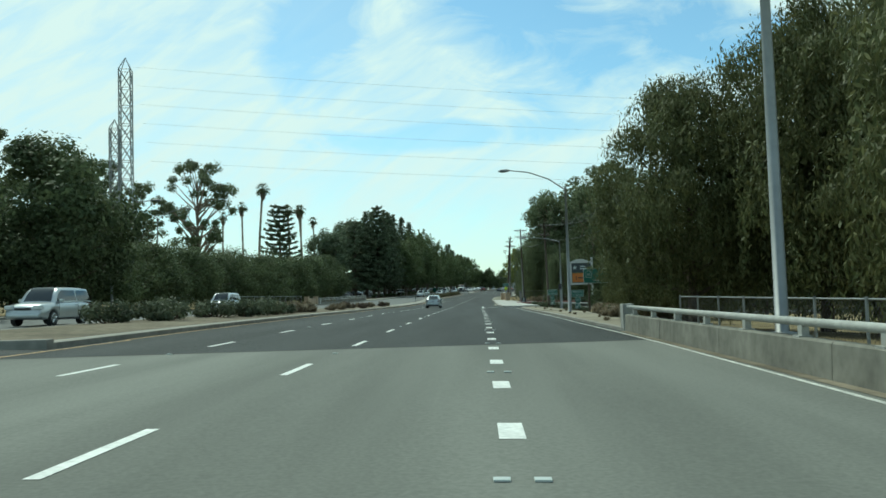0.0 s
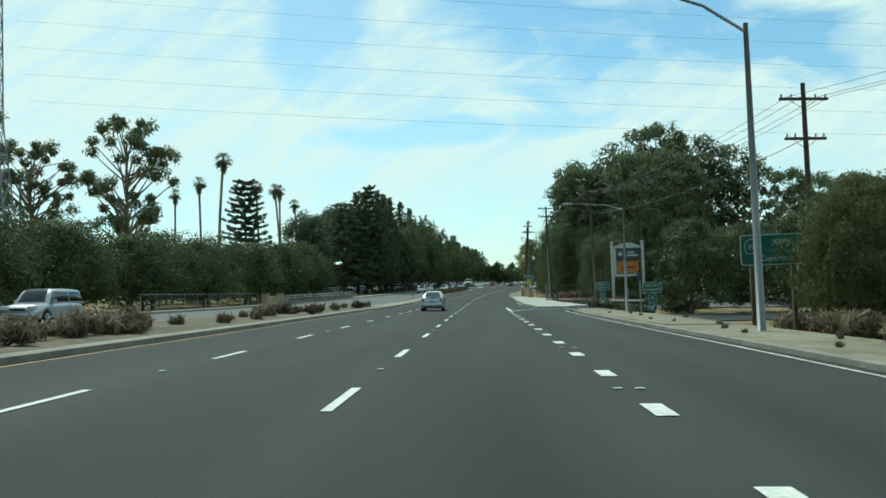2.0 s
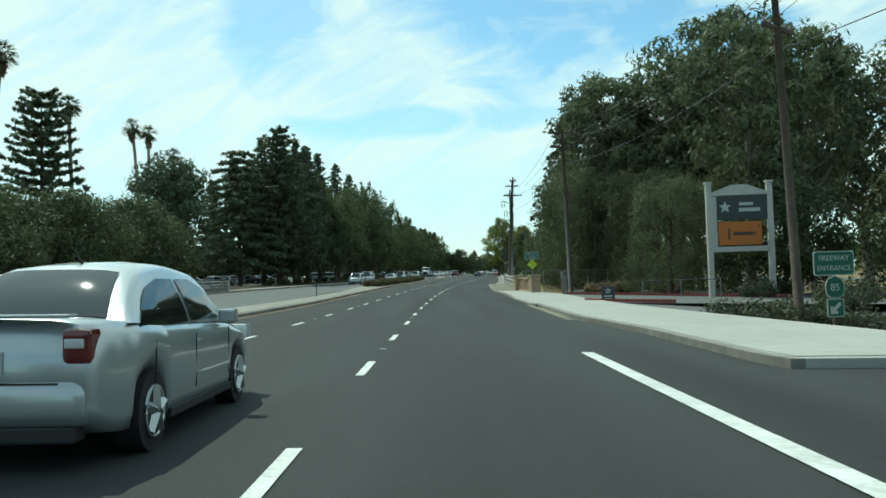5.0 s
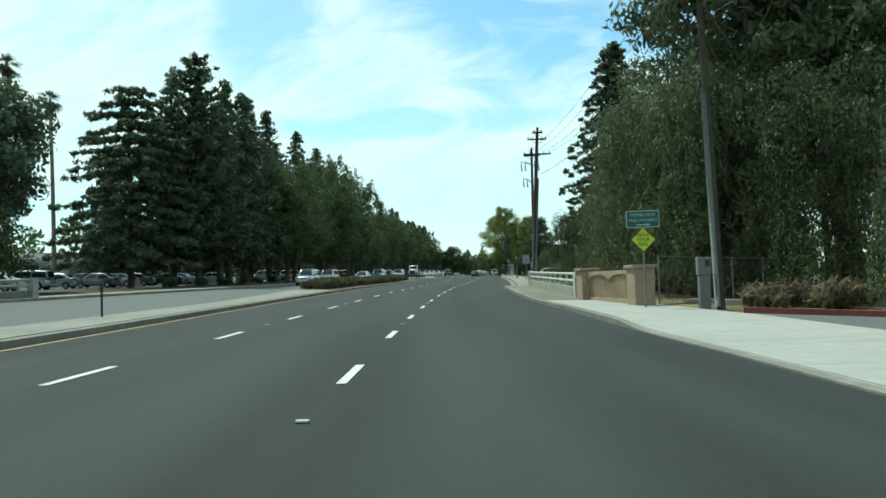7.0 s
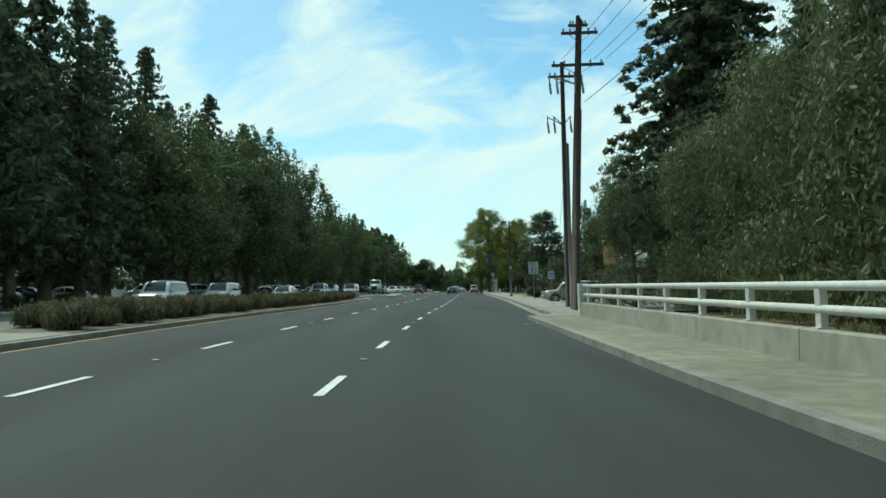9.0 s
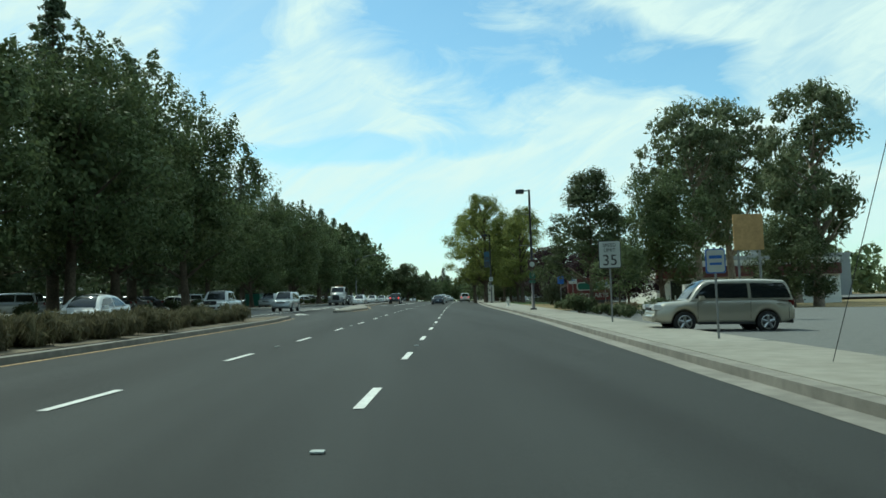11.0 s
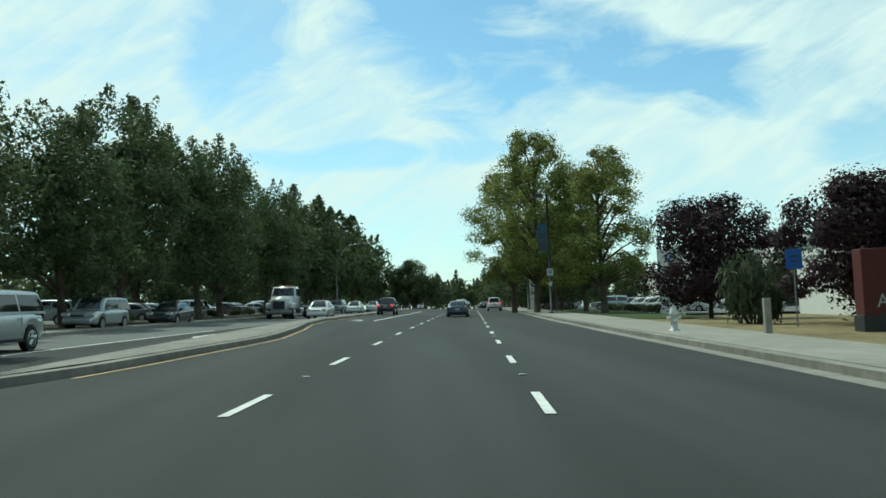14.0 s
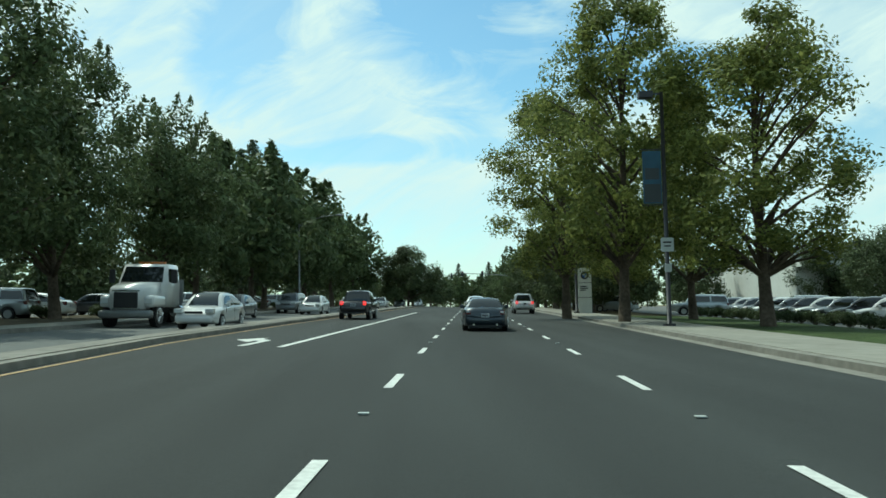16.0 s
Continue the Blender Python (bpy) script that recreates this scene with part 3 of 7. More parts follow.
strip("dealer_lot", 318, 480, const(14.0), const(80), 0.03, M["asphalt_old"], step=5.0, label="asphalt lot of the car dealer", category="parking lot")
strip("lawn", 300, 346, const(8.1), const(14.0), 0.12, M["lawn"], step=3.0, label="strip of mown lawn beside the pavement", category="lawn")
strip("verge_dry", 262, 300, const(8.3), const(22.0), 0.10, M["earth"], step=3.0, label="dry yellow grass verge", category="verge")


def slabs(parent, s0, s1, left, right, length, material):
    """Single pavement slabs on their bed, parted by narrow open joints."""
    n = int((s1 - s0) / length)
    for i in range(n):
        a, b = s0 + (s1 - s0) * i / n + 0.004, s0 + (s1 - s0) * (i + 1) / n - 0.004
        vs = [at(q, o, pave_z(q, o) + 0.015) for q, o in ((a, left(a) + 0.02), (a, right(a) - 0.02), (b, right(b) - 0.02), (b, left(b) + 0.02))]
        vs += [v - Vector((0, 0, 0.04)) for v in vs]
        raw("slab", vs, [(0, 1, 2, 3), (1, 0, 4, 5), (2, 1, 5, 6), (3, 2, 6, 7), (0, 3, 7, 4)], material, parent)


SLABS = []
for nm, s0, s1, rt in (("pavement_trail", 101.9, 150, ramp([(101.6, 8.8), (105, 10.0), (107.5, 11.3), (114.5, 11.1), (126, 10.6), (150, 10.0)])), ("pavement_bridge", 150, 163, ramp([(150, 10.0), (158, 9.0), (166, 7.6), (196.4, 6.7)])), ("pavement_shops", 199, 350, ramp([(196.4, 6.7), (200, 7.6), (210, 8.6), (300, 8.2), (345, 8.0), (600, 8.0)]))):
    SLABS.append((bpy.data.objects[nm], s0, s1, rt, M["walk"] if nm == "pavement_shops" else M["walk_new"]))
# far side of the opposite road
strip("opposite_kerb", -40, 600, lambda s: OPP_FAR(s) - 0.3, OPP_FAR, 0.15, M["kerb"], skirt=0.3, label="kerb of the opposite carriageway", category="kerb")
strip("opposite_pavement", 20, 600, lambda s: OPP_FAR(s) - 2.2, lambda s: OPP_FAR(s) - 0.3, 0.15, M["walk"], skirt=0.2, label="concrete pavement across the road", category="pavement")
# verge strip whose dark colour carries the shade under the trees
strip("opposite_verge", 180, 600, lambda s: OPP_FAR(s) - 9, lambda s: OPP_FAR(s) - 2.2, 0.12, M["shade_duff"], label="bed under the street trees with their shade put into its dark brown colour", category="verge")
strip("left_lot", 185, 600, lambda s: -70, lambda s: OPP_FAR(s) - 9, 0.02, M["asphalt_old"], step=6.0, label="parking lot behind the street trees", category="parking lot")

# ---- lane lines ----
def lying(name, outline, material, parent, label=""):
    """A flat patch 3 mm over the road; outline in metres about its own place, x right and y ahead."""
    bm = bmesh.new()
    vs = [bm.verts.new((x, y, 0.0)) for x, y in outline]
    f = bm.faces.new(vs)
    if f.normal.z < 0:
        f.normal_flip()
    return part(name, bm, material, parent, label)


def quad(w, l):
    return [(-w / 2, 0), (w / 2, 0), (w / 2, l), (-w / 2, l)]


def lay(ob, s, o, z=0.011, turn=0.0):
    p = at(s, o, z)
    up = math.degrees(math.atan2(at(s + 2.0, o).z - p.z + z, 2.0))
    ob.matrix_local = pose(0, 0, 0, 0, 0, heading(s + 1)) @ pose(0, 0, 0, up, math.degrees(math.atan(FALL)), 0) @ pose(0, 0, 0, 0, 0, turn)
    ob.location = p


dash = lying("lane_dash", quad(0.13, 2.13), M["white_paint"], road)
thick = lying("lane_drop_dash", quad(0.24, 0.88), M["white_paint"], road)
mark_bm = boxes((-0.06, 0.06, 0, 0.10, 0.0, 0.018), bevel=0.006)
marker = part("raised_marker", mark_bm, M["sign_white"], road)
first = {}


def again(ob, key):
    if key not in first:
        first[key] = True
        return ob
    o2 = ob.copy()
    scene.collection.objects.link(o2)
    return o2


for k in range(-3, 60):
    s = 0.9 + 7.315 * k - 2.13
    for o in (0.0, -3.66):
        lay(again(dash, "d"), s, o)
    if k % 2 == 0:
        for o in (0.0, -3.66):
            lay(again(marker, "m"), s + 4.64, o, 0.007)
for k in range(-4, 18):
    lay(again(thick, "t"), 23.04 + 3.84 * k, 3.527 + 0.0031 * (3.84 * k - 17))
    if k % 2 == 0:
        for d in (-0.14, 0.14):
            lay(again(marker, "m"), 23.04 + 3.84 * k - 1.64, 3.527 + 0.0031 * (3.84 * k - 17) + d, 0.007)


def painted(name, pts, width, material, z=0.012, n=None):
    """A painted line through points (s, o) on the road."""
    vs, fs = [], []
    for i, (s, o) in enumerate(pts):
        a, b = pts[max(i - 1, 0)], pts[min(i + 1, len(pts) - 1)]
        ds, do = b[0] - a[0], b[1] - a[1]
        l = math.hypot(ds, do) or 1
        vs += [at(s + do / l * width / 2, o - ds / l * width / 2, z), at(s - do / l * width / 2, o + ds / l * width / 2, z)]
    for i in range(len(pts) - 1):
        fs.append((2 * i, 2 * i + 1, 2 * i + 3, 2 * i + 2))
    ob = raw(name, vs, fs, material, road)
    return ob


def along(s0, s1, f, step=3.0):
    n = max(2, int((s1 - s0) / step))
    return [(s0 + (s1 - s0) * i / n, f(s0 + (s1 - s0) * i / n)) for i in range(n + 1)]


painted("edge_line", along(-30, 90.8, lambda s: KERB_R(s) - 0.35 if s > 22 else 7.72), 0.10, M["worn_white"])
painted("nose_line", [(90.8, 7.55), (91.6, 7.7), (91.9, 8.2), (91.3, 9.4), (90.6, 11)], 0.12, M["white_paint"])
painted("gore_line", [(104.7, 3.88), (100.5, 3.86), (96.5, 3.84), (92.3, 3.82)], 0.24, M["white_paint"])
painted("gore_arc", [(91.8, 3.84), (93.2, 4.15), (94.8, 4.65), (97.2, 5.55), (98.7, 6.35), (100.2, 7.5), (101.0, 8.5)], 0.2, M["white_paint"])
painted("ramp_inner_line", [(101.0, 8.45), (98.6, 8.6), (96.2, 8.65), (93.0, 8.55), (91.8, 8.2), (90.6, 7.75), (89.4, 7.4)], 0.12, M["white_paint"])
painted("ramp_outer_line", [(101.0, 8.5), (101.7, 9.2), (101.3, 9.7), (98.6, 9.75), (95.8, 9.5), (93.6, 9.3)], 0.11, M["white_paint"], z=0.03)
painted("ramp_bar", [(97.4, 10.5), (97.3, 13.2)], 0.3, M["worn_white"], z=0.035)
painted("median_line", along(24, 250, lambda s: MED_R(s) + 0.22), 0.11, M["yellow_paint"])
painted("median_line_after", along(267, 420, lambda s: MED2_R(s) + 0.28), 0.11, M["yellow_paint"])
painted("median_line_bridge", along(-30, 24, lambda s: -7.1), 0.11, M["yellow_paint"])
painted("pocket_line", along(308, 362, ramp([(308, -7.42), (362, -7.5)])), 0.2, M["white_paint"])
painted("opposite_pocket_line", along(252, 292, ramp([(252, -12.6), (292, -13.2)])), 0.14, M["white_paint"])
ARROW = [(-0.02, 0), (0.2, 0), (0.2, 2.9), (-0.25, 3.7), (-0.25, 4.5), (-0.95, 3.2), (-0.25, 1.9), (-0.25, 2.75), (-0.02, 2.4)]
for s, o, turn in ((308.4, -8.65, 0), (262.5, -10.4, 180), (287, -11.4, 180)):
    lay(lying("turn_arrow", ARROW, M["white_paint"], road, "white left-turn arrow"), s, o, 0.012, turn)

# ---- trees ----
def leaf_cloud(rng, centres, radii, count, size, aspect=1.6, droop=0.0, flat=1.0, fill=0.55):
    """Many small leaf quads about clump centres; droop turns their long side down."""
    c = np.repeat(np.asarray(centres, float), count, axis=0)
    r = np.repeat(np.asarray(radii, float), count)
    n = len(c)
    d = rng.normal(size=(n, 3))
    d /= np.linalg.norm(d, axis=1, keepdims=True)
    rad = (fill + (1 - fill) * rng.random(n)) ** 0.7 * r * (0.75 + 0.5 * rng.random(n))
    p = c + d * rad[:, None] * np.array([1, 1, flat])
    a = rng.normal(size=(n, 3))
    a[:, 2] -= droop * 2.2
    a /= np.linalg.norm(a, axis=1, keepdims=True)
    face = d + 0.5 * (p - p.mean(axis=0)) / (np.abs(p - p.mean(axis=0)).max() + 1e-6) + np.array([0, 0, 0.25]) + rng.normal(size=(n, 3)) * 0.55
    a -= face * (np.einsum("ij,ij->i", a, face) / np.einsum("ij,ij->i", face, face))[:, None] * (1.0 - 0.6 * min(1.0, abs(droop)))
    a /= np.linalg.norm(a, axis=1, keepdims=True)
    b = np.cross(a, face)
    b /= np.linalg.norm(b, axis=1, keepdims=True)
    l = size * (0.6 + 0.8 * rng.random(n))
    a, b = a * (l * aspect / 2)[:, None], b * (l / 2)[:, None]
    v = np.stack([p - a, p + b * 0.8, p + a, p - b * 0.8], 1).reshape(-1, 3)
    f = np.arange(4 * n).reshape(-1, 4)
    return v, f


def leaf_mesh(name, parts, material, parent):
    vs, fs, base = [], [], 0
    for v, f in parts:
        vs.append(v)
        fs.append(f + base)
        base += len(v)
    v, f = np.concatenate(vs), np.concatenate(fs)
    me = bpy.data.meshes.new(name)
    me.vertices.add(len(v))
    me.vertices.foreach_set("co", v.ravel())
    me.loops.add(f.size)
    me.loops.foreach_set("vertex_index", f.ravel().astype(np.int32))
    me.polygons.add(len(f))
    me.polygons.foreach_set("loop_start", np.arange(0, f.size, 4, dtype=np.int32))
    me.update(calc_edges=True)
    me.materials.append(material)
    ob = new(name, me)
    ob.parent = parent
    return ob


def broad_tree(name, seed, h, r, base, leaf, bark, label, clumps=46, clump_r=1.2, count=75, size=0.34, droop=0.0, shape="oval", trunk_r=None, category="tree", fill=0.5, aspect=1.6, limbs=14, core=500, shoots=0, core_r=1.0):
    """A tapered trunk with limbs and a crown of leaf clumps. shape: how wide the crown is at each height.
    core: large inner leaves that close the crown; shoots: leafy twigs that stand out of its top."""
    rng = np.random.default_rng(seed)
    root = thing(name, Matrix.Identity(4), label, category)
    tr = trunk_r or h * 0.022
    bend = rng.normal(size=2) * h * 0.02
    axis = lambda u: Vector((bend[0] * math.sin(u * 3), bend[1] * math.sin(u * 2.3), h * u))
    bm = bmesh.new()
    top = 0.86
    tube(bm, [axis(top * i / 7) - Vector((0, 0, 0.25 if i == 0 else 0)) for i in range(8)], [tr * (1.25 if i == 0 else (1 - 0.8 * i / 7)) for i in range(8)], 8)
    centres, radii = [], []
    tries = 0
    while len(centres) < clumps and tries < 6000:
        tries += 1
        u = base + (1 - base) * rng.random()
        v = (u - base) / (1 - base)
        w = {"oval": math.sin(math.pi * min(1, 0.12 + 0.82 * v)) ** 0.6, "round": math.sqrt(max(0, 1 - (2 * v - 0.9) ** 2 / 1.25)),
             "wide": (0.55 + 0.75 * v) * math.sqrt(max(0.02, 1 - v ** 3)), "cone": 1.05 - 0.85 * v, "column": math.sin(math.pi * min(1, 0.2 + 0.74 * v)) ** 0.45}[shape]
        rr = r * w * (0.45 + 0.6 * rng.random() ** 0.6)
        an = rng.random() * 2 * math.pi
        lump = 1 + 0.22 * math.sin(3 * an + seed) * math.cos(5 * v + seed)
        c = axis(u) + Vector((math.cos(an) * rr * lump, math.sin(an) * rr * lump, 0))
        if c.z - clump_r * 0.8 < 0.15:
            continue
        centres.append(c)
        radii.append(clump_r * (0.6 + 0.75 * rng.random()))
    for i in range(min(limbs, len(centres))):
        c = centres[i]
        u = max(base * 0.75, min(0.8, c.z / h - 0.12 - 0.1 * rng.random()))
        a = axis(u)
        mid = a.lerp(c, 0.5) + Vector((0, 0, 0.05 * h * (0.3 - droop)))
        q = tr * (1 - 0.8 * u) * 0.55
        tube(bm, [a, mid, c], [q, q * 0.65, q * 0.2], 5, cap=False)
    part("trunk", bm, M[bark], root, smooth=True)
    clouds = [leaf_cloud(rng, centres, radii, count, size, aspect, droop, 0.85, fill)]
    if droop > 0.5:
        # hanging strands under the outer clumps
        idx = rng.choice(len(centres), size=len(centres) * 2)
        pts, rad = [], []
        for i in idx:
            d = rng.normal(size=2)
            d /= np.linalg.norm(d)
            x0 = np.array(centres[i]) + np.array([*(d * radii[i] * 0.9), -radii[i] * 0.3])
            for k in range(5):
                q = x0 - np.array([0, 0, 0.5 * k])
                if q[2] > 0.4:
                    pts.append(q)
                    rad.append(0.26)
        clouds.append(leaf_cloud(rng, pts, rad, 10, size * 0.95, 3.0, 0.95, 1.3, 0.2))
    if core:
        mid_u = [base + (1 - base) * f for f in (0.22, 0.36, 0.5, 0.64, 0.76)]
        clouds.append(leaf_cloud(rng, [np.array(axis(u)) for u in mid_u], [r * core_r * k for k in (0.38, 0.48, 0.48, 0.40, 0.28)], core // 5, max(0.17, size * 1.7), 1.5, 0.0, 0.7, 0.2))
    if shoots:
        ups = sorted(range(len(centres)), key=lambda i: -(centres[i].z / h + 0.35 * math.hypot(centres[i].x, centres[i].y) / r))[:shoots]
        pts, rad = [], []
        for i in ups:
            q = np.array(centres[i]) + np.array([*(rng.normal(size=2) * 0.3), radii[i] * 0.55])
            out = rng.normal(size=2) * 0.12
            for k in range(4):
                pts.append(q + np.array([out[0] * k, out[1] * k, 0.34 * k]))
                rad.append(0.52 - 0.10 * k)
        clouds.append(leaf_cloud(rng, pts, rad, 16, size, aspect, -0.25, 1.3, 0.2))
    leaf_mesh("crown", clouds, M[leaf], root)
    return root


def tiered_conifer(name, seed, h, r, label, tiers=15, per=6, top_r=1.3, rise=0.18, sag=0.0, base=0.22, count=15, clump=0.42, size=0.26, rough=0.3, power=0.8):
    """A straight stem with whorls of level branches that leave open gaps of sky between them."""
    rng = np.random.default_rng(seed)
    root = thing(name, Matrix.Identity(4), label, "tree")
    bm = tube(bmesh.new(), [(0, 0, -0.25), (0, 0, h * 0.5), (0, 0, h * 0.99)], [h * 0.017, h * 0.011, 0.04], 7)
    pts, rad = [], []
    for i in range(tiers):
        f = i / (tiers - 1)
        z = h * (base + (0.985 - base) * f)
        reach = top_r + (r - top_r) * (1 - f) ** power
        for k in range(per):
            an = 2 * math.pi * (k + 0.5 * (i % 2)) / per + rng.normal() * 0.2
            l = reach * (1 - rough * rng.random())
            z0 = z + rng.normal() * 0.12
            line = lambda u: Vector((math.cos(an) * l * u, math.sin(an) * l * u, z0 - sag * l * u + rise * l * u ** 3))
            tube(bm, [line(u) for u in (0, 0.4, 0.75, 1.0)], [0.075, 0.05, 0.03, 0.012], 4, cap=False)
            m = max(3, int(l / (clump * 0.8)))
            for j in range(m):
                u = 0.2 + 0.82 * j / (m - 1)
                pts.append(line(u) + Vector((rng.normal() * 0.16 * l * 0.3, rng.normal() * 0.16 * l * 0.3, 0.0)))
                rad.append(clump * (0.7 + 0.5 * rng.random()) * (1.1 - 0.35 * u))
    part("trunk", bm, M["bark"], root, smooth=True)
    leaf_mesh("crown", [leaf_cloud(rng, pts, rad, count, size, 2.4, 0.15, 0.5, 0.2)], M["leaf_conifer"], root)
    return root


def conifer(name, seed, h, r, leaf, label, branches=150, droop=0.25, size=0.30, base=0.10, power=0.85, count=16, clump=0.42, lift=0.0, rough=0.45):
    """A tapering stem with branches wound round it, each hung with flat sprays of needles."""
    rng = np.random.default_rng(seed)
    root = thing(name, Matrix.Identity(4), label, "tree")
    bm = tube(bmesh.new(), [(0, 0, -0.25), (0, 0, h * 0.5), (0, 0, h * 0.985)], [h * 0.02, h * 0.012, 0.03], 7)
    pts, rad = [], []
    for i in range(branches):
        u = base + (0.985 - base) * (i + 0.5 * rng.random()) / branches
        an = i * 2.39996 + rng.normal() * 0.35
        rr = (r * (1 - u) ** power + 0.25) * (1 - rough * rng.random() ** 1.4) * (1.0 + 0.12 * math.sin(9 * u + seed))
        if u < base + 0.12:
            rr *= 0.55 + 0.45 * (u - base) / 0.12
        a = Vector((0, 0, h * u))
        tip = Vector((math.cos(an) * rr, math.sin(an) * rr, h * u - droop * rr * (0.6 + 0.6 * rng.random()) + lift * rr))
        tube(bm, [a, tip], [max(0.02, h * 0.003 * (1.2 - u)), 0.01], 4, cap=False)
        m = max(2, int(rr / (clump * 1.15)))
        for j in range(m):
            f = (j + 0.7) / m
            q = a.lerp(tip, f)
            q.z += 0.12 * rr * math.sin(f * 3.0) + 0.15 * rng.normal()
            side = Vector((-math.sin(an), math.cos(an), 0)) * rng.normal() * 0.14 * rr * f
            pts.append(q + side)
            rad.append(clump * (0.75 + 0.5 * rng.random()) * (1.15 - 0.5 * f) + 0.05 * rr * (1 - f))
    part("trunk", bm, M["bark"], root, smooth=True)
    top = [Vector((0, 0, h * (0.93 + 0.02 * k))) for k in range(4)]
    leaf_mesh("crown", [leaf_cloud(rng, pts, rad, count, size, 2.2, 0.25, 0.6, 0.2), leaf_cloud(rng, top, [0.3, 0.24, 0.18, 0.12], 22, size * 0.8, 2.2, -0.3, 1.5, 0.2)], M[leaf], root)
    return root


def palm(name, seed, h, label):
    rng = np.random.default_rng(seed)
    root = thing(name, Matrix.Identity(4), label, "palm")
    b = rng.normal(size=2) * 0.6
    part("trunk", pipe([(b[0] * u * u, b[1] * u * u, h * u - (0.2 if u == 0 else 0)) for u in (0, 0.3, 0.6, 0.85, 0.97)], [0.34, 0.25, 0.21, 0.2, 0.24], 8), M["bark_pale"], root, smooth=True)
    top = np.array([b[0], b[1], h])
    vs, fs = [], []
    for k in range(46):
        an, el = rng.random() * 6.283, rng.random() * 2.1 - 0.75
        d = np.array([math.cos(an) * math.cos(el), math.sin(an) * math.cos(el), math.sin(el)])
        side = np.cross(d, [0, 0, 1.0])
        side /= np.linalg.norm(side) + 1e-6
        stem = top + d * 0.75
        for j in range(9):
            f = (j - 4) / 4
            e = d * math.cos(f) + side * math.sin(f)
            tip = stem + e * 0.85 + np.array([0, 0, -0.28 - 0.15 * abs(f)])
            w = np.cross(e, [0.2, 0.1, 1.0])
            w = w / (np.linalg.norm(w) + 1e-6) * 0.05
            i = len(vs)
            vs += [stem - w, stem + w, tip + w * 0.3, tip - w * 0.3]
            fs.append((i, i + 1, i + 2, i + 3))
        i = len(vs)
        w = side * 0.025
        vs += [top - w, top + w, stem + w, stem - w]
        fs.append((i, i + 1, i + 2, i + 3))
    raw("frond_crown", [tuple(v) for v in vs], fs, M["leaf_oak"], root)
    cl = leaf_cloud(rng, [top + np.array([0, 0, -0.6 - 0.35 * i]) for i in range(4)], [0.42, 0.36, 0.32, 0.26], 40, 0.4, 2.6, 0.9, 1.0, 0.3)
    leaf_mesh("dead_frond_skirt", [cl], M["leaf_dry"], root)
    return root


def shrub(name, seed, h, r, leaf, label, clumps=14, count=60, size=0.16, category="shrub", aspect=1.6, droop=0.0):
    rng = np.random.default_rng(seed)
    root = thing(name, Matrix.Identity(4), label, category)
    bm = bmesh.new()
    cs, rs = [], []
    for i in range(clumps):
        an, rr = rng.random() * 6.283, r * 0.75 * math.sqrt(rng.random())
        z = h * (0.25 + 0.55 * rng.random() * (1 - 0.5 * rr / r))
        c = Vector((math.cos(an) * rr, math.sin(an) * rr, z))
        cs.append(c)
        rs.append(min(0.34 * r + 0.08, z * 0.95))
        tube(bm, [(c.x * 0.2, c.y * 0.2, -0.05), c], [0.03, 0.01], 4, cap=False)
    part("stem", bm, M["bark"], root)
    leaf_mesh("foliage", [leaf_cloud(rng, cs, rs, count, size, aspect, droop, 0.9, 0.4)], M[leaf], root)
    return root


def plant(proto, s, o, size=1.0, turn=None, z=None, tall=1.0):
    """Another of a kind at that place of the road."""
    global PLANT_N
    PLANT_N += 1
    ground_z = (-0.05 + lower(s, o)) if z is None else z
    p = at(s, o, ground_z)
    m = pose(p.x, p.y, p.z, 0, 0, (PLANT_N * 137.5) % 360 if turn is None else turn)
    if PLANTED.get(proto.name):
        ob = copy_thing(proto, m)
    else:
        ob = proto
        ob.matrix_basis = m
        PLANTED[proto.name] = True
    ob.scale = (size, size, size * tall)
    return ob


PLANT_N, PLANTED = 0, {}
PEPPER = [broad_tree("pepper_tree", 10 + i, 14.0, 5.6, 0.16, "leaf_pepper", "bark", "large weeping pepper tree with hanging olive-green foliage", clumps=170, clump_r=1.2, count=340, size=0.092, droop=0.85, shape="round", aspect=3.0, core=7000, core_r=1.4) for i in range(2)]
EUC = [broad_tree("eucalyptus_tree", 20 + i, 25.0, 6.5, 0.32, "leaf_euc", "bark_pale", "tall eucalyptus tree with open dark olive crown", clumps=95, clump_r=1.35, count=95, size=0.30, droop=0.45, shape="wide", limbs=34, aspect=2.3) for i in range(3)]
EUC_OPEN = [broad_tree("eucalyptus_tree", 25 + i, 25.0, 6.2, 0.40, "leaf_euc", "bark_pale", "tall eucalyptus with an airy crown of parted leaf clumps", clumps=64, clump_r=1.05, count=150, size=0.24, droop=0.4, shape="wide", limbs=60, aspect=2.2, core=0, fill=0.3) for i in range(2)]
OAK = [broad_tree("oak_tree", 30 + i, 9.0, 4.2, 0.16, "leaf_oak", "bark", "dense dark green broadleaf tree", clumps=80, clump_r=1.05, count=190, size=0.175, shape="round") for i in range(2)]
STREET_FAR = [broad_tree("street_tree", 45 + i, 14.0, 4.6, 0.22, "leaf_street", "bark", "tall dense green street tree in a row", clumps=70, clump_r=1.4, count=60, size=0.42, shape="oval", limbs=8, core=700, core_r=1.3, shoots=8) for i in range(2)]
STREET = [broad_tree("street_tree", 40 + i, 14.0, 4.6, 0.22, "leaf_street", "bark", "tall dense green street tree beside the road", clumps=100, clump_r=1.15, count=185, size=0.175, shape="oval", core=3200, core_r=1.35, shoots=20) for i in range(3)]
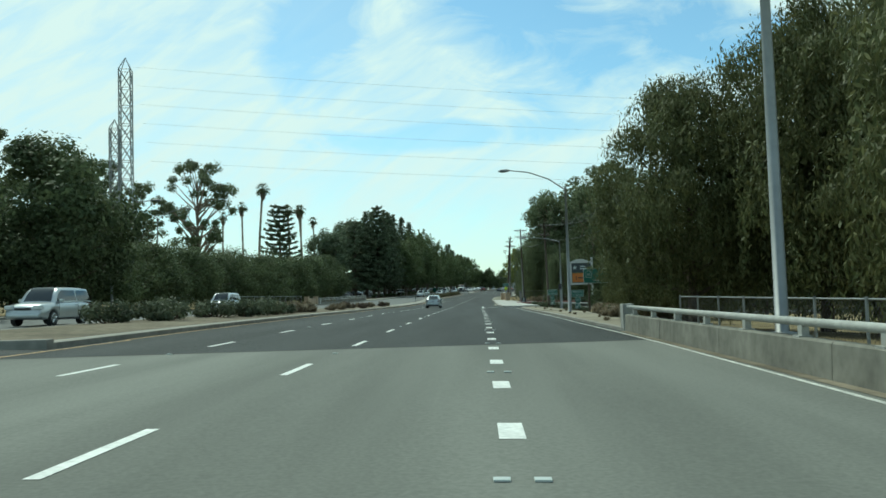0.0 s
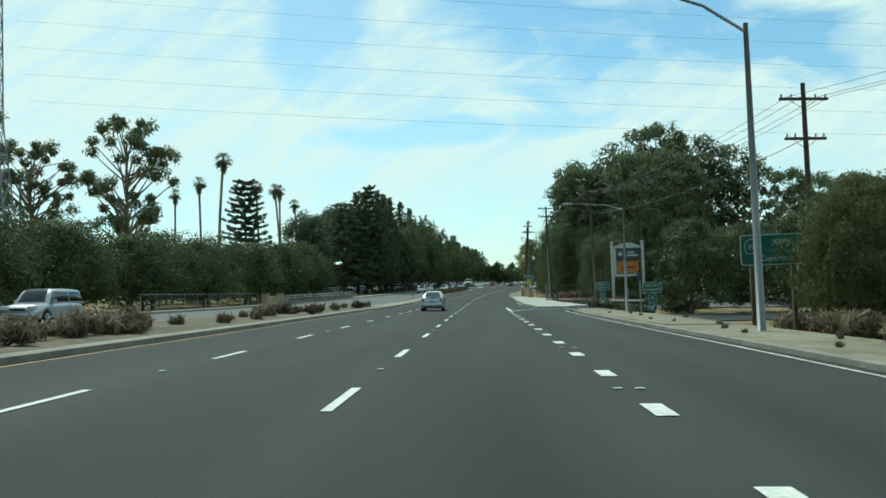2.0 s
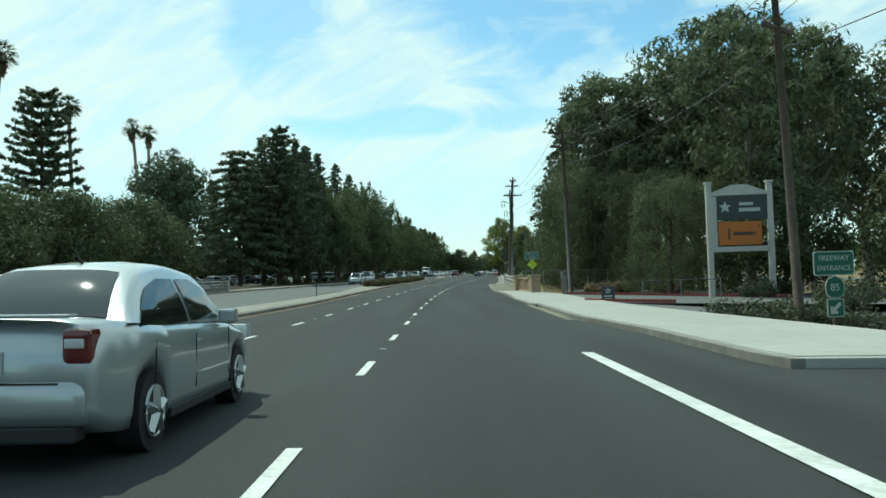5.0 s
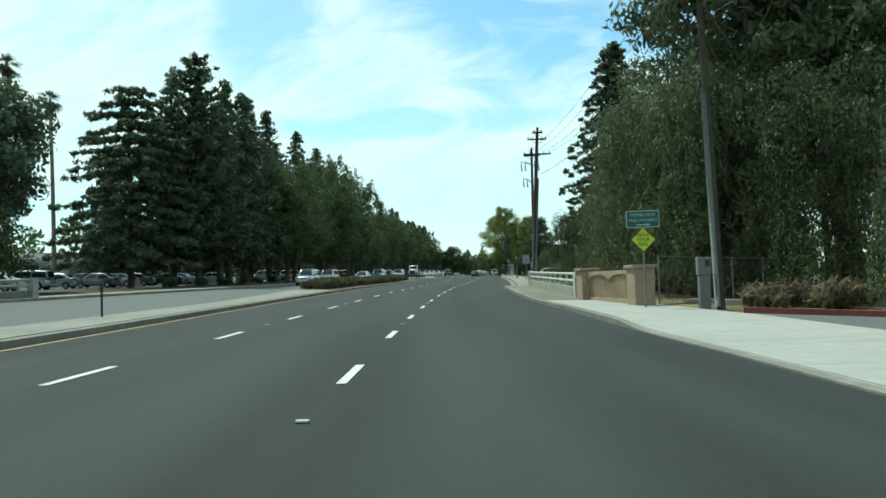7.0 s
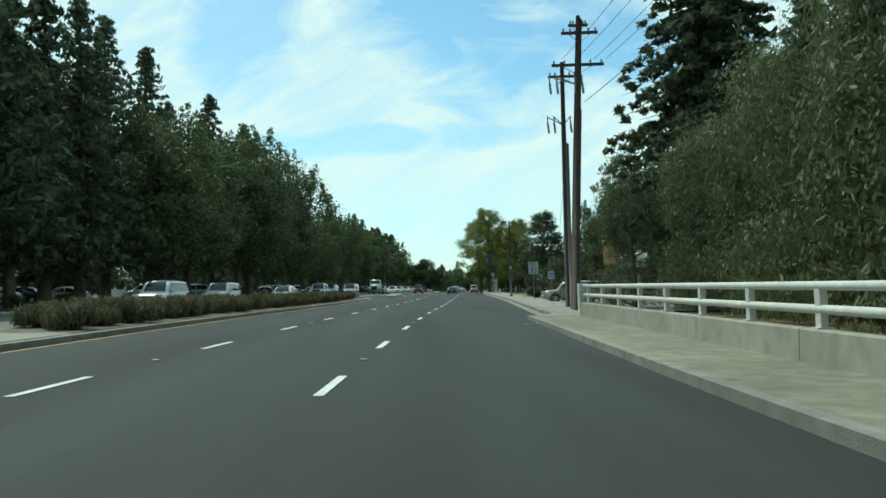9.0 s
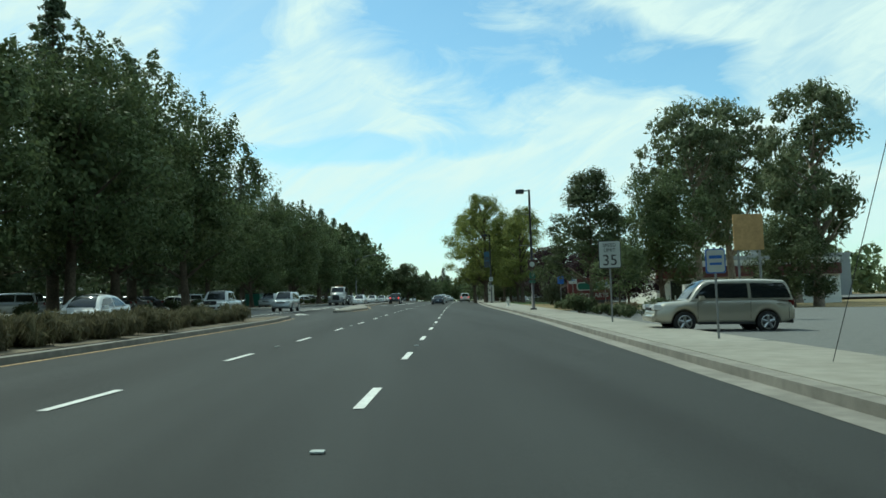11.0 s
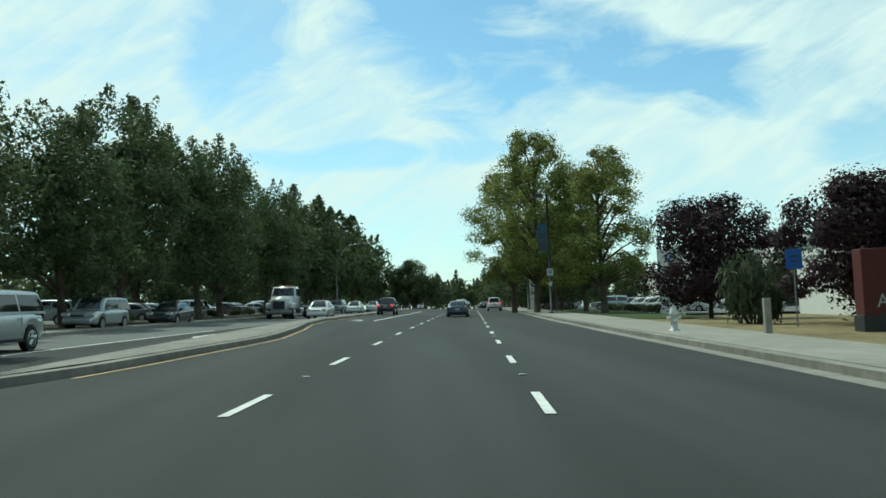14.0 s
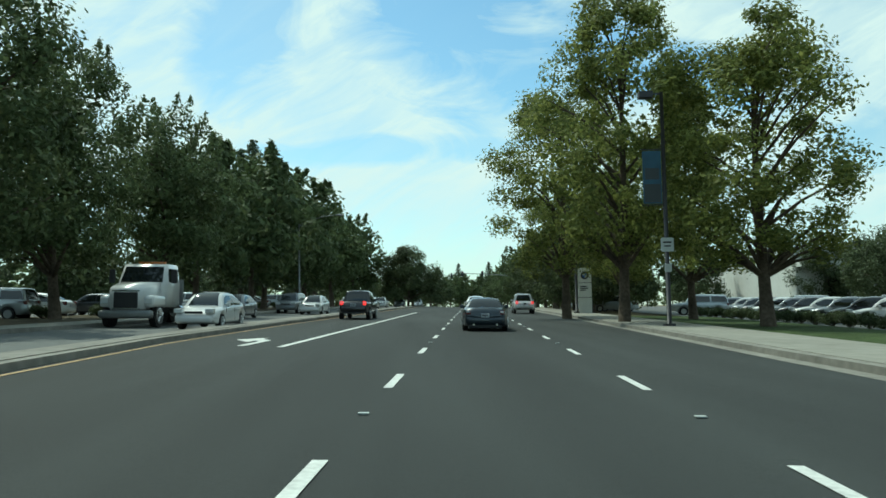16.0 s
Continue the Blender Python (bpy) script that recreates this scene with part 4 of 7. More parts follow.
BRIGHT = [broad_tree("maple_tree", 50 + i, 18.0, 4.3, 0.22, "leaf_bright", "bark", "tall airy yellow-green street tree", clumps=135, clump_r=1.0, count=200, size=0.155, shape="cone" if i else "oval", limbs=40, trunk_r=0.3, fill=0.3) for i in range(2)]
PLUM = [broad_tree("plum_tree", 60, 6.0, 3.6, 0.20, "leaf_plum", "bark", "dark purple-leaved plum tree", clumps=70, clump_r=0.85, count=230, size=0.125, shape="round", core=1800, core_r=1.35)]
REDWOOD = [conifer("redwood_tree", 70 + i, 25.0, 8.2, "leaf_conifer", "tall dark conical conifer", branches=170, droop=0.20, size=0.26, base=0.13, power=0.8, count=12, clump=0.5, rough=0.5) for i in range(2)]
CEDAR = [conifer("cedar_tree", 80, 20.0, 7.5, "leaf_conifer", "layered dark cedar with spreading branches", branches=64, droop=0.06, size=0.34, base=0.10, power=0.8, count=18, clump=0.5, rough=0.6)]
FIR = [conifer("fir_tree", 83, 23.0, 5.6, "leaf_conifer", "tall dark fir with uneven level branches", branches=95, droop=0.12, size=0.34, base=0.08, power=0.75, count=15, clump=0.5, rough=0.65)]
BUNYA = [conifer("bunya_pine", 85, 26.0, 6.2, "leaf_conifer", "dark conifer with rope-like drooping branches", branches=230, droop=0.30, size=0.26, base=0.12, power=0.55, count=22, clump=0.42)]
ARAUCARIA = [tiered_conifer("araucaria_tree", 86, 20.3, 5.0, "dark araucaria with open tiers of level branches", tiers=15, per=7, top_r=1.9, rise=0.16, base=0.30, clump=0.40, size=0.24, rough=0.22, power=0.75)]
TIERED = [tiered_conifer("fir_tree", 87, 23.6, 6.8, "tall ragged fir with upturned level branches", tiers=20, per=6, top_r=1.5, rise=0.22, base=0.17, clump=0.55, count=16, size=0.30, rough=0.45, power=0.62),
          tiered_conifer("cedar_tree", 88, 20.0, 8.4, "broad layered cedar with drooping sprays", tiers=15, per=7, top_r=2.4, rise=0.0, sag=0.16, base=0.16, clump=0.55, count=16, size=0.30, rough=0.35, power=0.6)]
PALM = [palm("fan_palm", 90 + i, 22.0, "tall slender fan palm with a small crown") for i in range(2)]

GROVE = [broad_tree("willow_tree", 100 + i, 13.0, 4.6, 0.03, "leaf_euc", "bark", "dense olive-green willow growing down to the ground", clumps=115, clump_r=1.2, count=185, size=0.098, droop=0.7, shape="column", aspect=2.5) for i in range(2)]
THICKET = [broad_tree("thicket_tree", 110 + i, 7.5, 4.4, 0.02, "leaf_oak", "bark", "dense dark green thicket reaching to the ground", clumps=85, clump_r=1.25, count=170, size=0.17, shape="round") for i in range(2)]
THICKET_FAR = [broad_tree("thicket_tree", 114, 7.5, 4.4, 0.02, "leaf_oak", "bark", "dense dark green thicket behind the lot", clumps=70, clump_r=1.3, count=40, size=0.42, shape="round", limbs=6)]
PINE = [broad_tree("pine_tree", 120, 16.0, 4.6, 0.42, "leaf_conifer", "bark", "dark spreading pine with a clumped crown", clumps=50, clump_r=1.3, count=120, size=0.3, shape="wide", limbs=24)]
YOUNG = [broad_tree("young_tree", 131, 4.3, 1.45, 0.34, "leaf_street", "bark", "young slim tree with light green leaves", clumps=34, clump_r=0.5, count=90, size=0.10, shape="round", trunk_r=0.05, core=150)]
SWEET = [broad_tree("sweetgum_tree", 130, 16.0, 4.4, 0.27, "leaf_oak", "bark", "dark green sweetgum tree with starry leaves", clumps=125, clump_r=0.92, count=150, size=0.165, shape="cone", limbs=20, core=900, trunk_r=0.24, fill=0.3)]

for s, o, k, size, tall in ((22, 18.6, 0, 1.05, 1.0), (31, 18.0, 1, 0.88, 1.06), (37.3, 12.7, 0, 0.72, 1.04), (36, 18.0, 1, 0.88, 1.05), (31, 26, 1, 1.05, 1.0), (62, 15.1, 1, 0.43, 0.9), (51.0, 13.5, 1, 0.35, 0.88), (48.5, 16.2, 0, 0.40, 0.85)):
    plant(PEPPER[k], s, o, size, tall=tall)
for s, o, k, size in ((72, 20.2, 0, 0.92), (79, 25, 1, 0.98), (66, 26, 1, 0.9), (88, 32, 0, 1.0), (52, 27, 1, 0.9), (150, 26, 0, 1.1), (141, 33, 1, 1.15)):
    plant(THICKET[k], s, o, size)
for s, o, k, size in ((118, 23, 0, 1.0), (121, 30.5, 1, 0.98), (112, 36, 1, 0.9), (132, 38, 0, 1.1), (106, 44, 1, 1.0), (98, 50, 0, 1.0), (125, 50, 1, 1.1)):
    plant(OAK[k], s, o, size)
for s, o, k, size in ((152, 24, 0, 0.82), (158, 31, 1, 0.86), (176, 30, 0, 1.14), (181, 17.5, 1, 0.92), (175, 23, 2, 1.0), (176, 36.5, 1, 1.04), (177, 44, 2, 0.98), (168, 50, 0, 0.78), (152, 54, 0, 0.68), (180, 26, 0, 0.95), (192, 30, 2, 0.9), (142, 62, 1, 0.68), (184, 60, 1, 0.8), (160, 72, 2, 0.72), (130, 74, 0, 0.62), (204, 40, 0, 0.85)):
    plant(EUC[k], s, o, size)
for i, (s, o, size) in enumerate(((168, 19.5, 0.85), (172.5, 15.0, 0.95), (178, 14.4, 1.05), (183.5, 14.4, 0.95), (189, 14.4, 0.78), (194.5, 14.8, 0.76), (200, 16.8, 0.85), (176, 19, 1.15), (186, 19, 1.2), (196, 20, 1.05), (160, 22.5, 0.75), (154, 18.5, 0.7))):
    plant(GROVE[i % 2], s, o, size)
for s, o, k, size in ((138.6, -45.2, 0, 1.0), (127, -50, 1, 0.80), (118, -53, 0, 0.88), (108, -54, 1, 0.9), (100, -60, 0, 0.95)):
    plant(EUC_OPEN[k], s, o, size)
for i, (s, o, size) in enumerate(((56, -27, 1.15), (63, -31, 1.25), (70, -28, 1.1), (77, -33, 1.2), (84, -29, 1.0), (91, -34, 1.15), (98, -30, 1.05), (105, -33, 1.15), (112, -29, 1.05), (119, -31, 1.15), (126, -28, 1.1), (133, -30, 1.2), (140, -27, 1.1), (147, -30, 1.2), (154, -28, 1.1), (161, -31, 1.15), (168, -30, 1.2), (176, -33, 1.1), (184, -36, 1.15), (150, -42, 1.3), (120, -44, 1.3), (48, -34, 1.3), (42, -28, 1.1), (36, -34, 1.2), (190, -44, 1.2))):
    plant(THICKET[i % 2], s, o - (2.4 if s < 165 else 0), size * (0.9 if s < 150 else 1.0))
for s, o, size in ((58.5, -28.5, 1.36), (67, -31, 1.30), (50, -40, 1.1), (58, -44, 1.2), (38, -27.5, 1.2), (45, -30, 1.25), (31, -31, 1.2)):
    plant(OAK[0], s, o, size)
for i in range(19):
    s = 231 + i * 11.0
    tallness = float(np.interp(s, [231, 250, 262, 277, 286, 297, 308, 319, 330, 341, 352, 366, 430], [1.1, 1.18, 1.32, 1.34, 0.98, 0.82, 1.0, 1.07, 1.03, 0.94, 0.92, 1.08, 1.03]))
    plant(STREET[i % 3] if s < 345 else STREET_FAR[i % 2], s, OPP_FAR(s) - 4.5 - 1.6 * (i % 2), tallness * (0.96 + 0.07 * ((i * 5) % 4) / 3))
for i in range(16):
    plant(THICKET_FAR[0], 226 + i * 14, -44 - 3 * (i % 2), 0.95)
for s, o, k, size in ((211.5, -30.5, 0, 0.92), (213, -26, 1, 0.80), (218, -30, 0, 0.92), (223, -26.5, 1, 0.93), (231, -28.3, 1, 0.98), (240, -28.4, 1, 0.98), (250, -30, 0, 0.86), (263.4, -29.9, 1, 1.02), (278.7, -30, 0, 1.0), (290, -33, 1, 0.8), (304, -34, 1, 0.85), (332.3, -33.9, 1, 0.9), (393, -31.1, 0, 0.9), (373, -27, 1, 0.7), (441, -35.6, 1, 1.01), (455, -35, 0, 0.9), (470, -38, 1, 0.95)):
    plant(REDWOOD[k], s, o, size)
plant(ARAUCARIA[0], 167.8, -39.4, 1.0)
plant(TIERED[0], 209.0, -26.8, 1.0)
plant(TIERED[1], 204.5, -31.8, 0.99)
plant(FIR[0], 219.3, -27.2, 1.04)
plant(CEDAR[0], 216, -40, 0.8)
plant(CEDAR[0], 228, -44, 0.9)
plant(BUNYA[0], 213, 16.4, 1.15, tall=0.85)
plant(BUNYA[0], 224, 27, 0.9)
for s, o, k, size in ((209.5, 15.8, 0, 0.76), (212, 11.6, 1, 0.56), (205, 18.5, 1, 0.88), (203, 14.5, 1, 0.70)):
    plant(GROVE[k], s, o, size)
plant(EUC[1], 283, 25.4, 0.80)
plant(EUC[0], 274, 33, 0.78)
plant(EUC[0], 174, 17.6, 0.85)
for s, o, size in ((240, -40, 1.4), (248, -43, 1.45), (231, -38, 1.3), (184.5, -32.6, 1.0), (188.5, -36, 0.95)):
    plant(PINE[0], s, o, size)
for s, o, k, size in ((165.5, -43.4, 0, 1.08), (170, -48.2, 1, 0.93), (168, -52.0, 0, 0.83), (171.9, -38.5, 1, 0.90), (199, -43.7, 0, 1.02), (209, -47.4, 1, 1.07), (214, -45.0, 0, 0.95)):
    plant(PALM[k], s, o, size)
for s, o, k, size, tall in ((341.7, 3.9, 0, 1.0, 0.88), (328.8, 5.3, 0, 0.95, 1.0), (324, 10.8, 0, 1.02, 0.78), (337, 11.0, 1, 0.85, 0.95), (352, 9.5, 0, 0.75, 1.0)):
    plant(BRIGHT[k], s, o, size, tall=tall)
for i in range(15):
    s = 366 + i * 14
    plant((STREET_FAR + BRIGHT)[i % 4] if i < 6 else STREET_FAR[i % 2], s, 8.5 + 2.5 * (i % 2), 0.75 + 0.08 * (i % 3))
for s, o, size in ((300.5, 13.0, 1.1), (287.5, 15.8, 1.0), (292, 20, 1.0)):
    plant(PLUM[0], s, o, size)
plant(SWEET[0], 256.5, 10.15, 0.80, tall=0.74)
plant(STREET[1], 270, 18.4, 0.8)
plant(EUC[1], 293, 32, 0.88)
plant(EUC[2], 300, 42, 0.72)
plant(YOUNG[0], 248.4, 10.45, 1.0)
plant(OAK[1], 272, 30, 0.8)
for s, o, size in ((430, -13.6, 1.12), (433, -15.4, 1.0), (500, -13, 0.9), (560, -13, 1.0), (415, 20, 1.0), (440, 24, 1.1), (390, 26, 0.9), (470, 20, 1.1)):
    plant(OAK[0], s, o, size)

for i in range(34):
    plant(STREET_FAR[i % 2], 600 + (i * 37) % 90, -85 + 5.2 * i, 0.8 + 0.1 * ((i * 7) % 4))
for s, o, size in ((361, 11.2, 1.15), (371, 10, 1.1), (383, 9.6, 1.15), (397, 9.2, 1.1), (413, 9, 1.15), (357, 33, 0.8), (351, 38, 0.8), (365, 40, 0.9), (372, 34, 0.8), (330.5, 34, 0.72), (330.5, 39.5, 0.78), (346, 27, 0.6), (349, 31.5, 0.62), (346, 36, 0.6)):
    plant(OAK[1], s, o, size)
for i, (s, o) in enumerate(((640, -28), (655, -8), (668, 6), (650, 22), (610, -44))):
    plant(REDWOOD[i % 2], s, o, 0.75 + 0.06 * (i % 3))

# ---- bridge rails, fences ----
def bridge_rail(s0, s1, o0, o1, base_z, wall_h, rails, label, wall="concrete", pipe_m="rail_paint", gap_posts=2.6, ends=(False, True)):
    """A concrete parapet with painted pipe rails on posts. rails: heights over the base."""
    root = thing("bridge_rail", Matrix.Identity(4), label, "bridge rail")
    f = lambda s: o0 + (o1 - o0) * (s - s0) / (s1 - s0)
    n = max(1, round((s1 - s0) / 5.2))
    for i in range(n):
        a, b = s0 + (s1 - s0) * i / n + 0.012, s0 + (s1 - s0) * (i + 1) / n - 0.012
        bm = bmesh.new()
        rings = []
        for s in np.linspace(a, b, 4):
            rings.append([bm.verts.new(at(s, f(s) + dx, base_z + dz)) for dx, dz in ((-0.16, -0.3), (-0.14, wall_h - 0.03), (-0.11, wall_h), (0.11, wall_h), (0.14, wall_h - 0.03), (0.16, -0.3))])
        for p, q in zip(rings, rings[1:]):
            for k in range(6):
                bm.faces.new((p[k], q[k], q[(k + 1) % 6], p[(k + 1) % 6]))
        bm.faces.new(rings[0])
        bm.faces.new(list(reversed(rings[-1])))
        bmesh.ops.recalc_face_normals(bm, faces=bm.faces)
        part("wall_panel", bm, M[wall], root)
    top = max(rails)
    m = max(2, round((s1 - s0) / gap_posts))
    for i in range(m):
        s = s0 + (s1 - s0) * (i + 0.5) / m
        bm = bmesh.new()
        box(bm, -0.05, 0.07, -0.09, 0.09, wall_h - 0.02, top - 0.02, bevel=0.015)
        box(bm, -0.11, 0.11, -0.13, 0.13, wall_h - 0.01, wall_h + 0.025)
        ob = part("rail_post", bm, M[pipe_m], root)
        ob.matrix_world = spot(s, f(s), base_z)
    for h in rails:
        bm = bmesh.new()
        pts = [at(s, f(s) - 0.02, base_z + h) for s in np.linspace(s0 - 0.05, s1 + 0.05, 12)]
        tube(bm, pts, 0.07, 10)
        part("rail_pipe", bm, M[pipe_m], root, smooth=True)
    for flag, s in zip(ends, (s0, s1)):
        if flag:
            ob = part("end_post", boxes((-0.18, 0.18, -0.28, 0.28, -0.3, top + 0.11), bevel=0.02), M[pipe_m], root)
            ob.matrix_world = spot(s, f(s), base_z)
    return root


bridge_rail(-30, 28.2, 8.75, 8.12, 0.0, 0.56, (0.80,), "grey concrete bridge parapet with one pale pipe rail", wall="old_concrete", pipe_m="rail_old")
bridge_rail(167.2, 196.6, 7.12, 6.42, 0.15, 0.5, (0.78, 1.12), "concrete bridge parapet with two white pipe rails", ends=(True, True))
bridge_rail(138.5, 172, -24.2, -22.4, 0.1, 0.45, (0.72, 1.02), "grey concrete parapet and weathered rails across the road", wall="old_concrete", pipe_m="rail_old", ends=(True, True))


def mesh_fence(s0, s1, o0, o1, z, h, label, pitch=2.4, wire=0.16):
    """A chain-link fence: posts, top rail and crossed wires."""
    root = thing("chain_link_fence", Matrix.Identity(4), label, "fence")
    n = max(1, round((s1 - s0) / pitch))
    f = lambda s: o0 + (o1 - o0) * (s - s0) / (s1 - s0)
    zf = z if callable(z) else (lambda s: z)
    for i in range(n + 1):
        s = s0 + (s1 - s0) * i / n
        ob = part("post", pipe([(0, 0, -0.2), (0, 0, h + 0.05)], 0.035, 6), M["galv"], root)
        ob.matrix_world = spot(s, f(s), zf(s))
    for hh in (h, 0.08):
        part("rail", pipe([at(s, f(s), zf(s) + hh) for s in np.linspace(s0, s1, n + 1)], 0.024, 6), M["galv"], root)
    vs, fs = [], []
    w = 0.006
    steps = int((s1 - s0 + h) / wire)
    for i in range(steps):
        for sg_ in (0, 1):
            a = s0 - h + i * wire
            p, q = (a, 0.0), (a + h, h)
            if p[0] < s0:
                p = (s0, s0 - a)
            if q[0] > s1:
                q = (s1, s1 - a)
            if q[0] <= p[0]:
                continue
            if sg_:
                p, q = (s0 + s1 - p[0], p[1]), (s0 + s1 - q[0], q[1])
            k = len(vs)
            for (s, hh), d in ((p, -w), (p, w), (q, w), (q, -w)):
                vs.append(at(s, f(s), zf(s) + hh + d))
            fs.append((k, k + 1, k + 2, k + 3))
    tagged(raw("wire_mesh", vs, fs, M["steel_dark"], root), kind="stuff")
    return root


mesh_fence(-8, 31, 10.5, 10.6, -0.2, 1.32, "dark chain-link fence behind the bridge parapet")
mesh_fence(98, 129, -25.6, -25.0, 0.05, 1.5, "low chain-link fence across the road", pitch=3.0)
mesh_fence(158.5, 166, 9.0, 15.5, 0.05, 1.9, "dark screened chain-link fence behind the trail pillars", wire=0.09)


def fence_panel():
    """Tan cast-concrete fence between two capped pillars, with two arches of upright bars."""
    root = thing("creek_fence", Matrix.Identity(4), "tan concrete fence with arched bars between two capped pillars", "fence")
    pa, pb = Vector((157.7, 8.15)), Vector((164.0, 7.15))
    length = (pb - pa).length
    m0 = spot(157.7, 8.15, 0.15, math.degrees(math.atan2(-(pb.y - pa.y), (pb.x - pa.x))))
    root.matrix_world = m0
    for y in (0.0, length):
        pl = part("pillar", boxes((-0.38, 0.38, y - 0.42, y + 0.42, -0.2, 1.36), bevel=0.02), M["wall_tan"], root)
        cp = part("cap", boxes((-0.46, 0.46, y - 0.5, y + 0.5, 1.36, 1.48), bevel=0.03), M["wall_tan"], root)
    y0, y1 = 0.45, length - 0.45
    part("base_rail", boxes((-0.11, 0.11, y0, y1, 0.0, 0.22), bevel=0.015), M["wall_tan"], root)
    mid = (y0 + y1) / 2
    bars = 30
    bm = bmesh.new()
    prev = None
    arch = lambda y: 0.94 + 0.24 * abs(math.sin(math.pi * (y - y0) / (y1 - y0) * 2 / 1.0)) ** 0.6 if y0 < y < y1 else 0.94
    pts = np.linspace(y0, y1, 41)
    for a, b in zip(pts, pts[1:]):
        za, zb = arch(a), arch(b)
        v = [bm.verts.new(p) for p in ((-0.12, a, za), (-0.12, b, zb), (-0.12, b, 1.32), (-0.12, a, 1.32), (0.12, a, za), (0.12, b, zb), (0.12, b, 1.32), (0.12, a, 1.32))]
        for q in ((0, 1, 2, 3), (7, 6, 5, 4), (0, 4, 5, 1), (3, 2, 6, 7)):
            bm.faces.new([v[i] for i in q])
    bmesh.ops.remove_doubles(bm, verts=bm.verts, dist=0.001)
    part("arched_rail", bm, M["wall_tan"], root)
    for i in range(bars):
        y = y0 + (y1 - y0) * (i + 0.5) / bars
        part("bar", boxes((-0.05, 0.05, y - 0.045, y + 0.045, 0.2, arch(y) + 0.03)), M["wall_tan"], root)
    return root


fence_panel()
wing = thing("rail_gate", spot(165.0, 7.15, 0.15, 4), "short grey metal rail between pillar and parapet", "gate")
for z in (0.25, 0.62, 1.0):
    part("bar", pipe([(0, 0, z), (-0.05, 1.9, z)], 0.045, 8), M["galv"], wing)
for y in (0.2, 1.0, 1.8):
    part("post", pipe([(-0.02, y, -0.15), (-0.02, y, 1.15)], 0.05, 8), M["galv"], wing)
# pillar wall across the road
ow = thing("pillar_wall", spot(130.6, -24.5, 0.1), "low tan wall between two capped pillars across the road", "wall")
part("panel", boxes((-0.15, 0.15, 0.4, 6.4, -0.2, 1.1), bevel=0.02), M["wall_tan"], ow)
for y in (0, 6.8):
    part("pillar", boxes((-0.35, 0.35, y - 0.4, y + 0.4, -0.2, 1.3), bevel=0.02), M["wall_tan"], ow)
    part("cap", boxes((-0.42, 0.42, y - 0.47, y + 0.47, 1.3, 1.4), bevel=0.02), M["wall_tan"], ow)


# ---- lamps, poles, wires ----
def cobra_lamp(m, h, reach, rise, label, material="galv", base=True):
    root = thing("street_lamp", m, label, "street lamp")
    part("pole", pipe([(0, 0, -0.3), (0, 0, h * 0.5), (0, 0, h)], [0.125, 0.10, 0.07], 10), M[material], root, smooth=True)
    part("arm", pipe([(0, 0, h - 0.25), (-reach * 0.3, 0, h + rise * 0.45), (-reach * 0.65, 0, h + rise * 0.85), (-reach, 0, h + rise)], [0.05, 0.045, 0.04, 0.035], 8), M[material], root, smooth=True)
    bm = bmesh.new()
    tube(bm, [(-reach + 0.1, 0, h + rise), (-reach - 0.15, 0, h + rise - 0.01), (-reach - 0.5, 0, h + rise - 0.03), (-reach - 0.72, 0, h + rise - 0.04)], [0.05, 0.11, 0.12, 0.04], 10)
    part("lamp_head", bm, M[material], root, smooth=True)
    if base:
        part("foot", boxes((-0.2, 0.2, -0.2, 0.2, -0.2, 0.06), bevel=0.02), M[material], root)
    return root


cobra_lamp(spot(15.3, 8.55, 0.5), 9.5, 4.0, 0.9, "grey steel street lamp with curved arm on the bridge parapet")
cobra_lamp(spot(57.0, 9.45, 0.05), 8.75, 3.9, 1.25, "grey steel street lamp with a long curved arm beside the road")
cobra_lamp(spot(100.6, 13.5, -0.5), 8.7, 4.2, 0.4, "grey steel street lamp beside the ramp")
cobra_lamp(spot(76, 27.0, -0.9), 5.0, 3.0, 0.5, "grey steel street lamp behind the ramp trees")
cobra_lamp(spot(67.8, -27.6, 0.0, 180), 8.6, 3.6, 0.9, "weathered steel street lamp before the dark thicket")
cobra_lamp(spot(99.0, -36.0, 0.0, 180), 11.4, 3.6, 1.0, "tall steel street lamp beyond the thicket")
cobra_lamp(spot(372, -20.5, 0.1, 180), 9.0, 4.0, 0.9, "grey steel street lamp among the street trees")


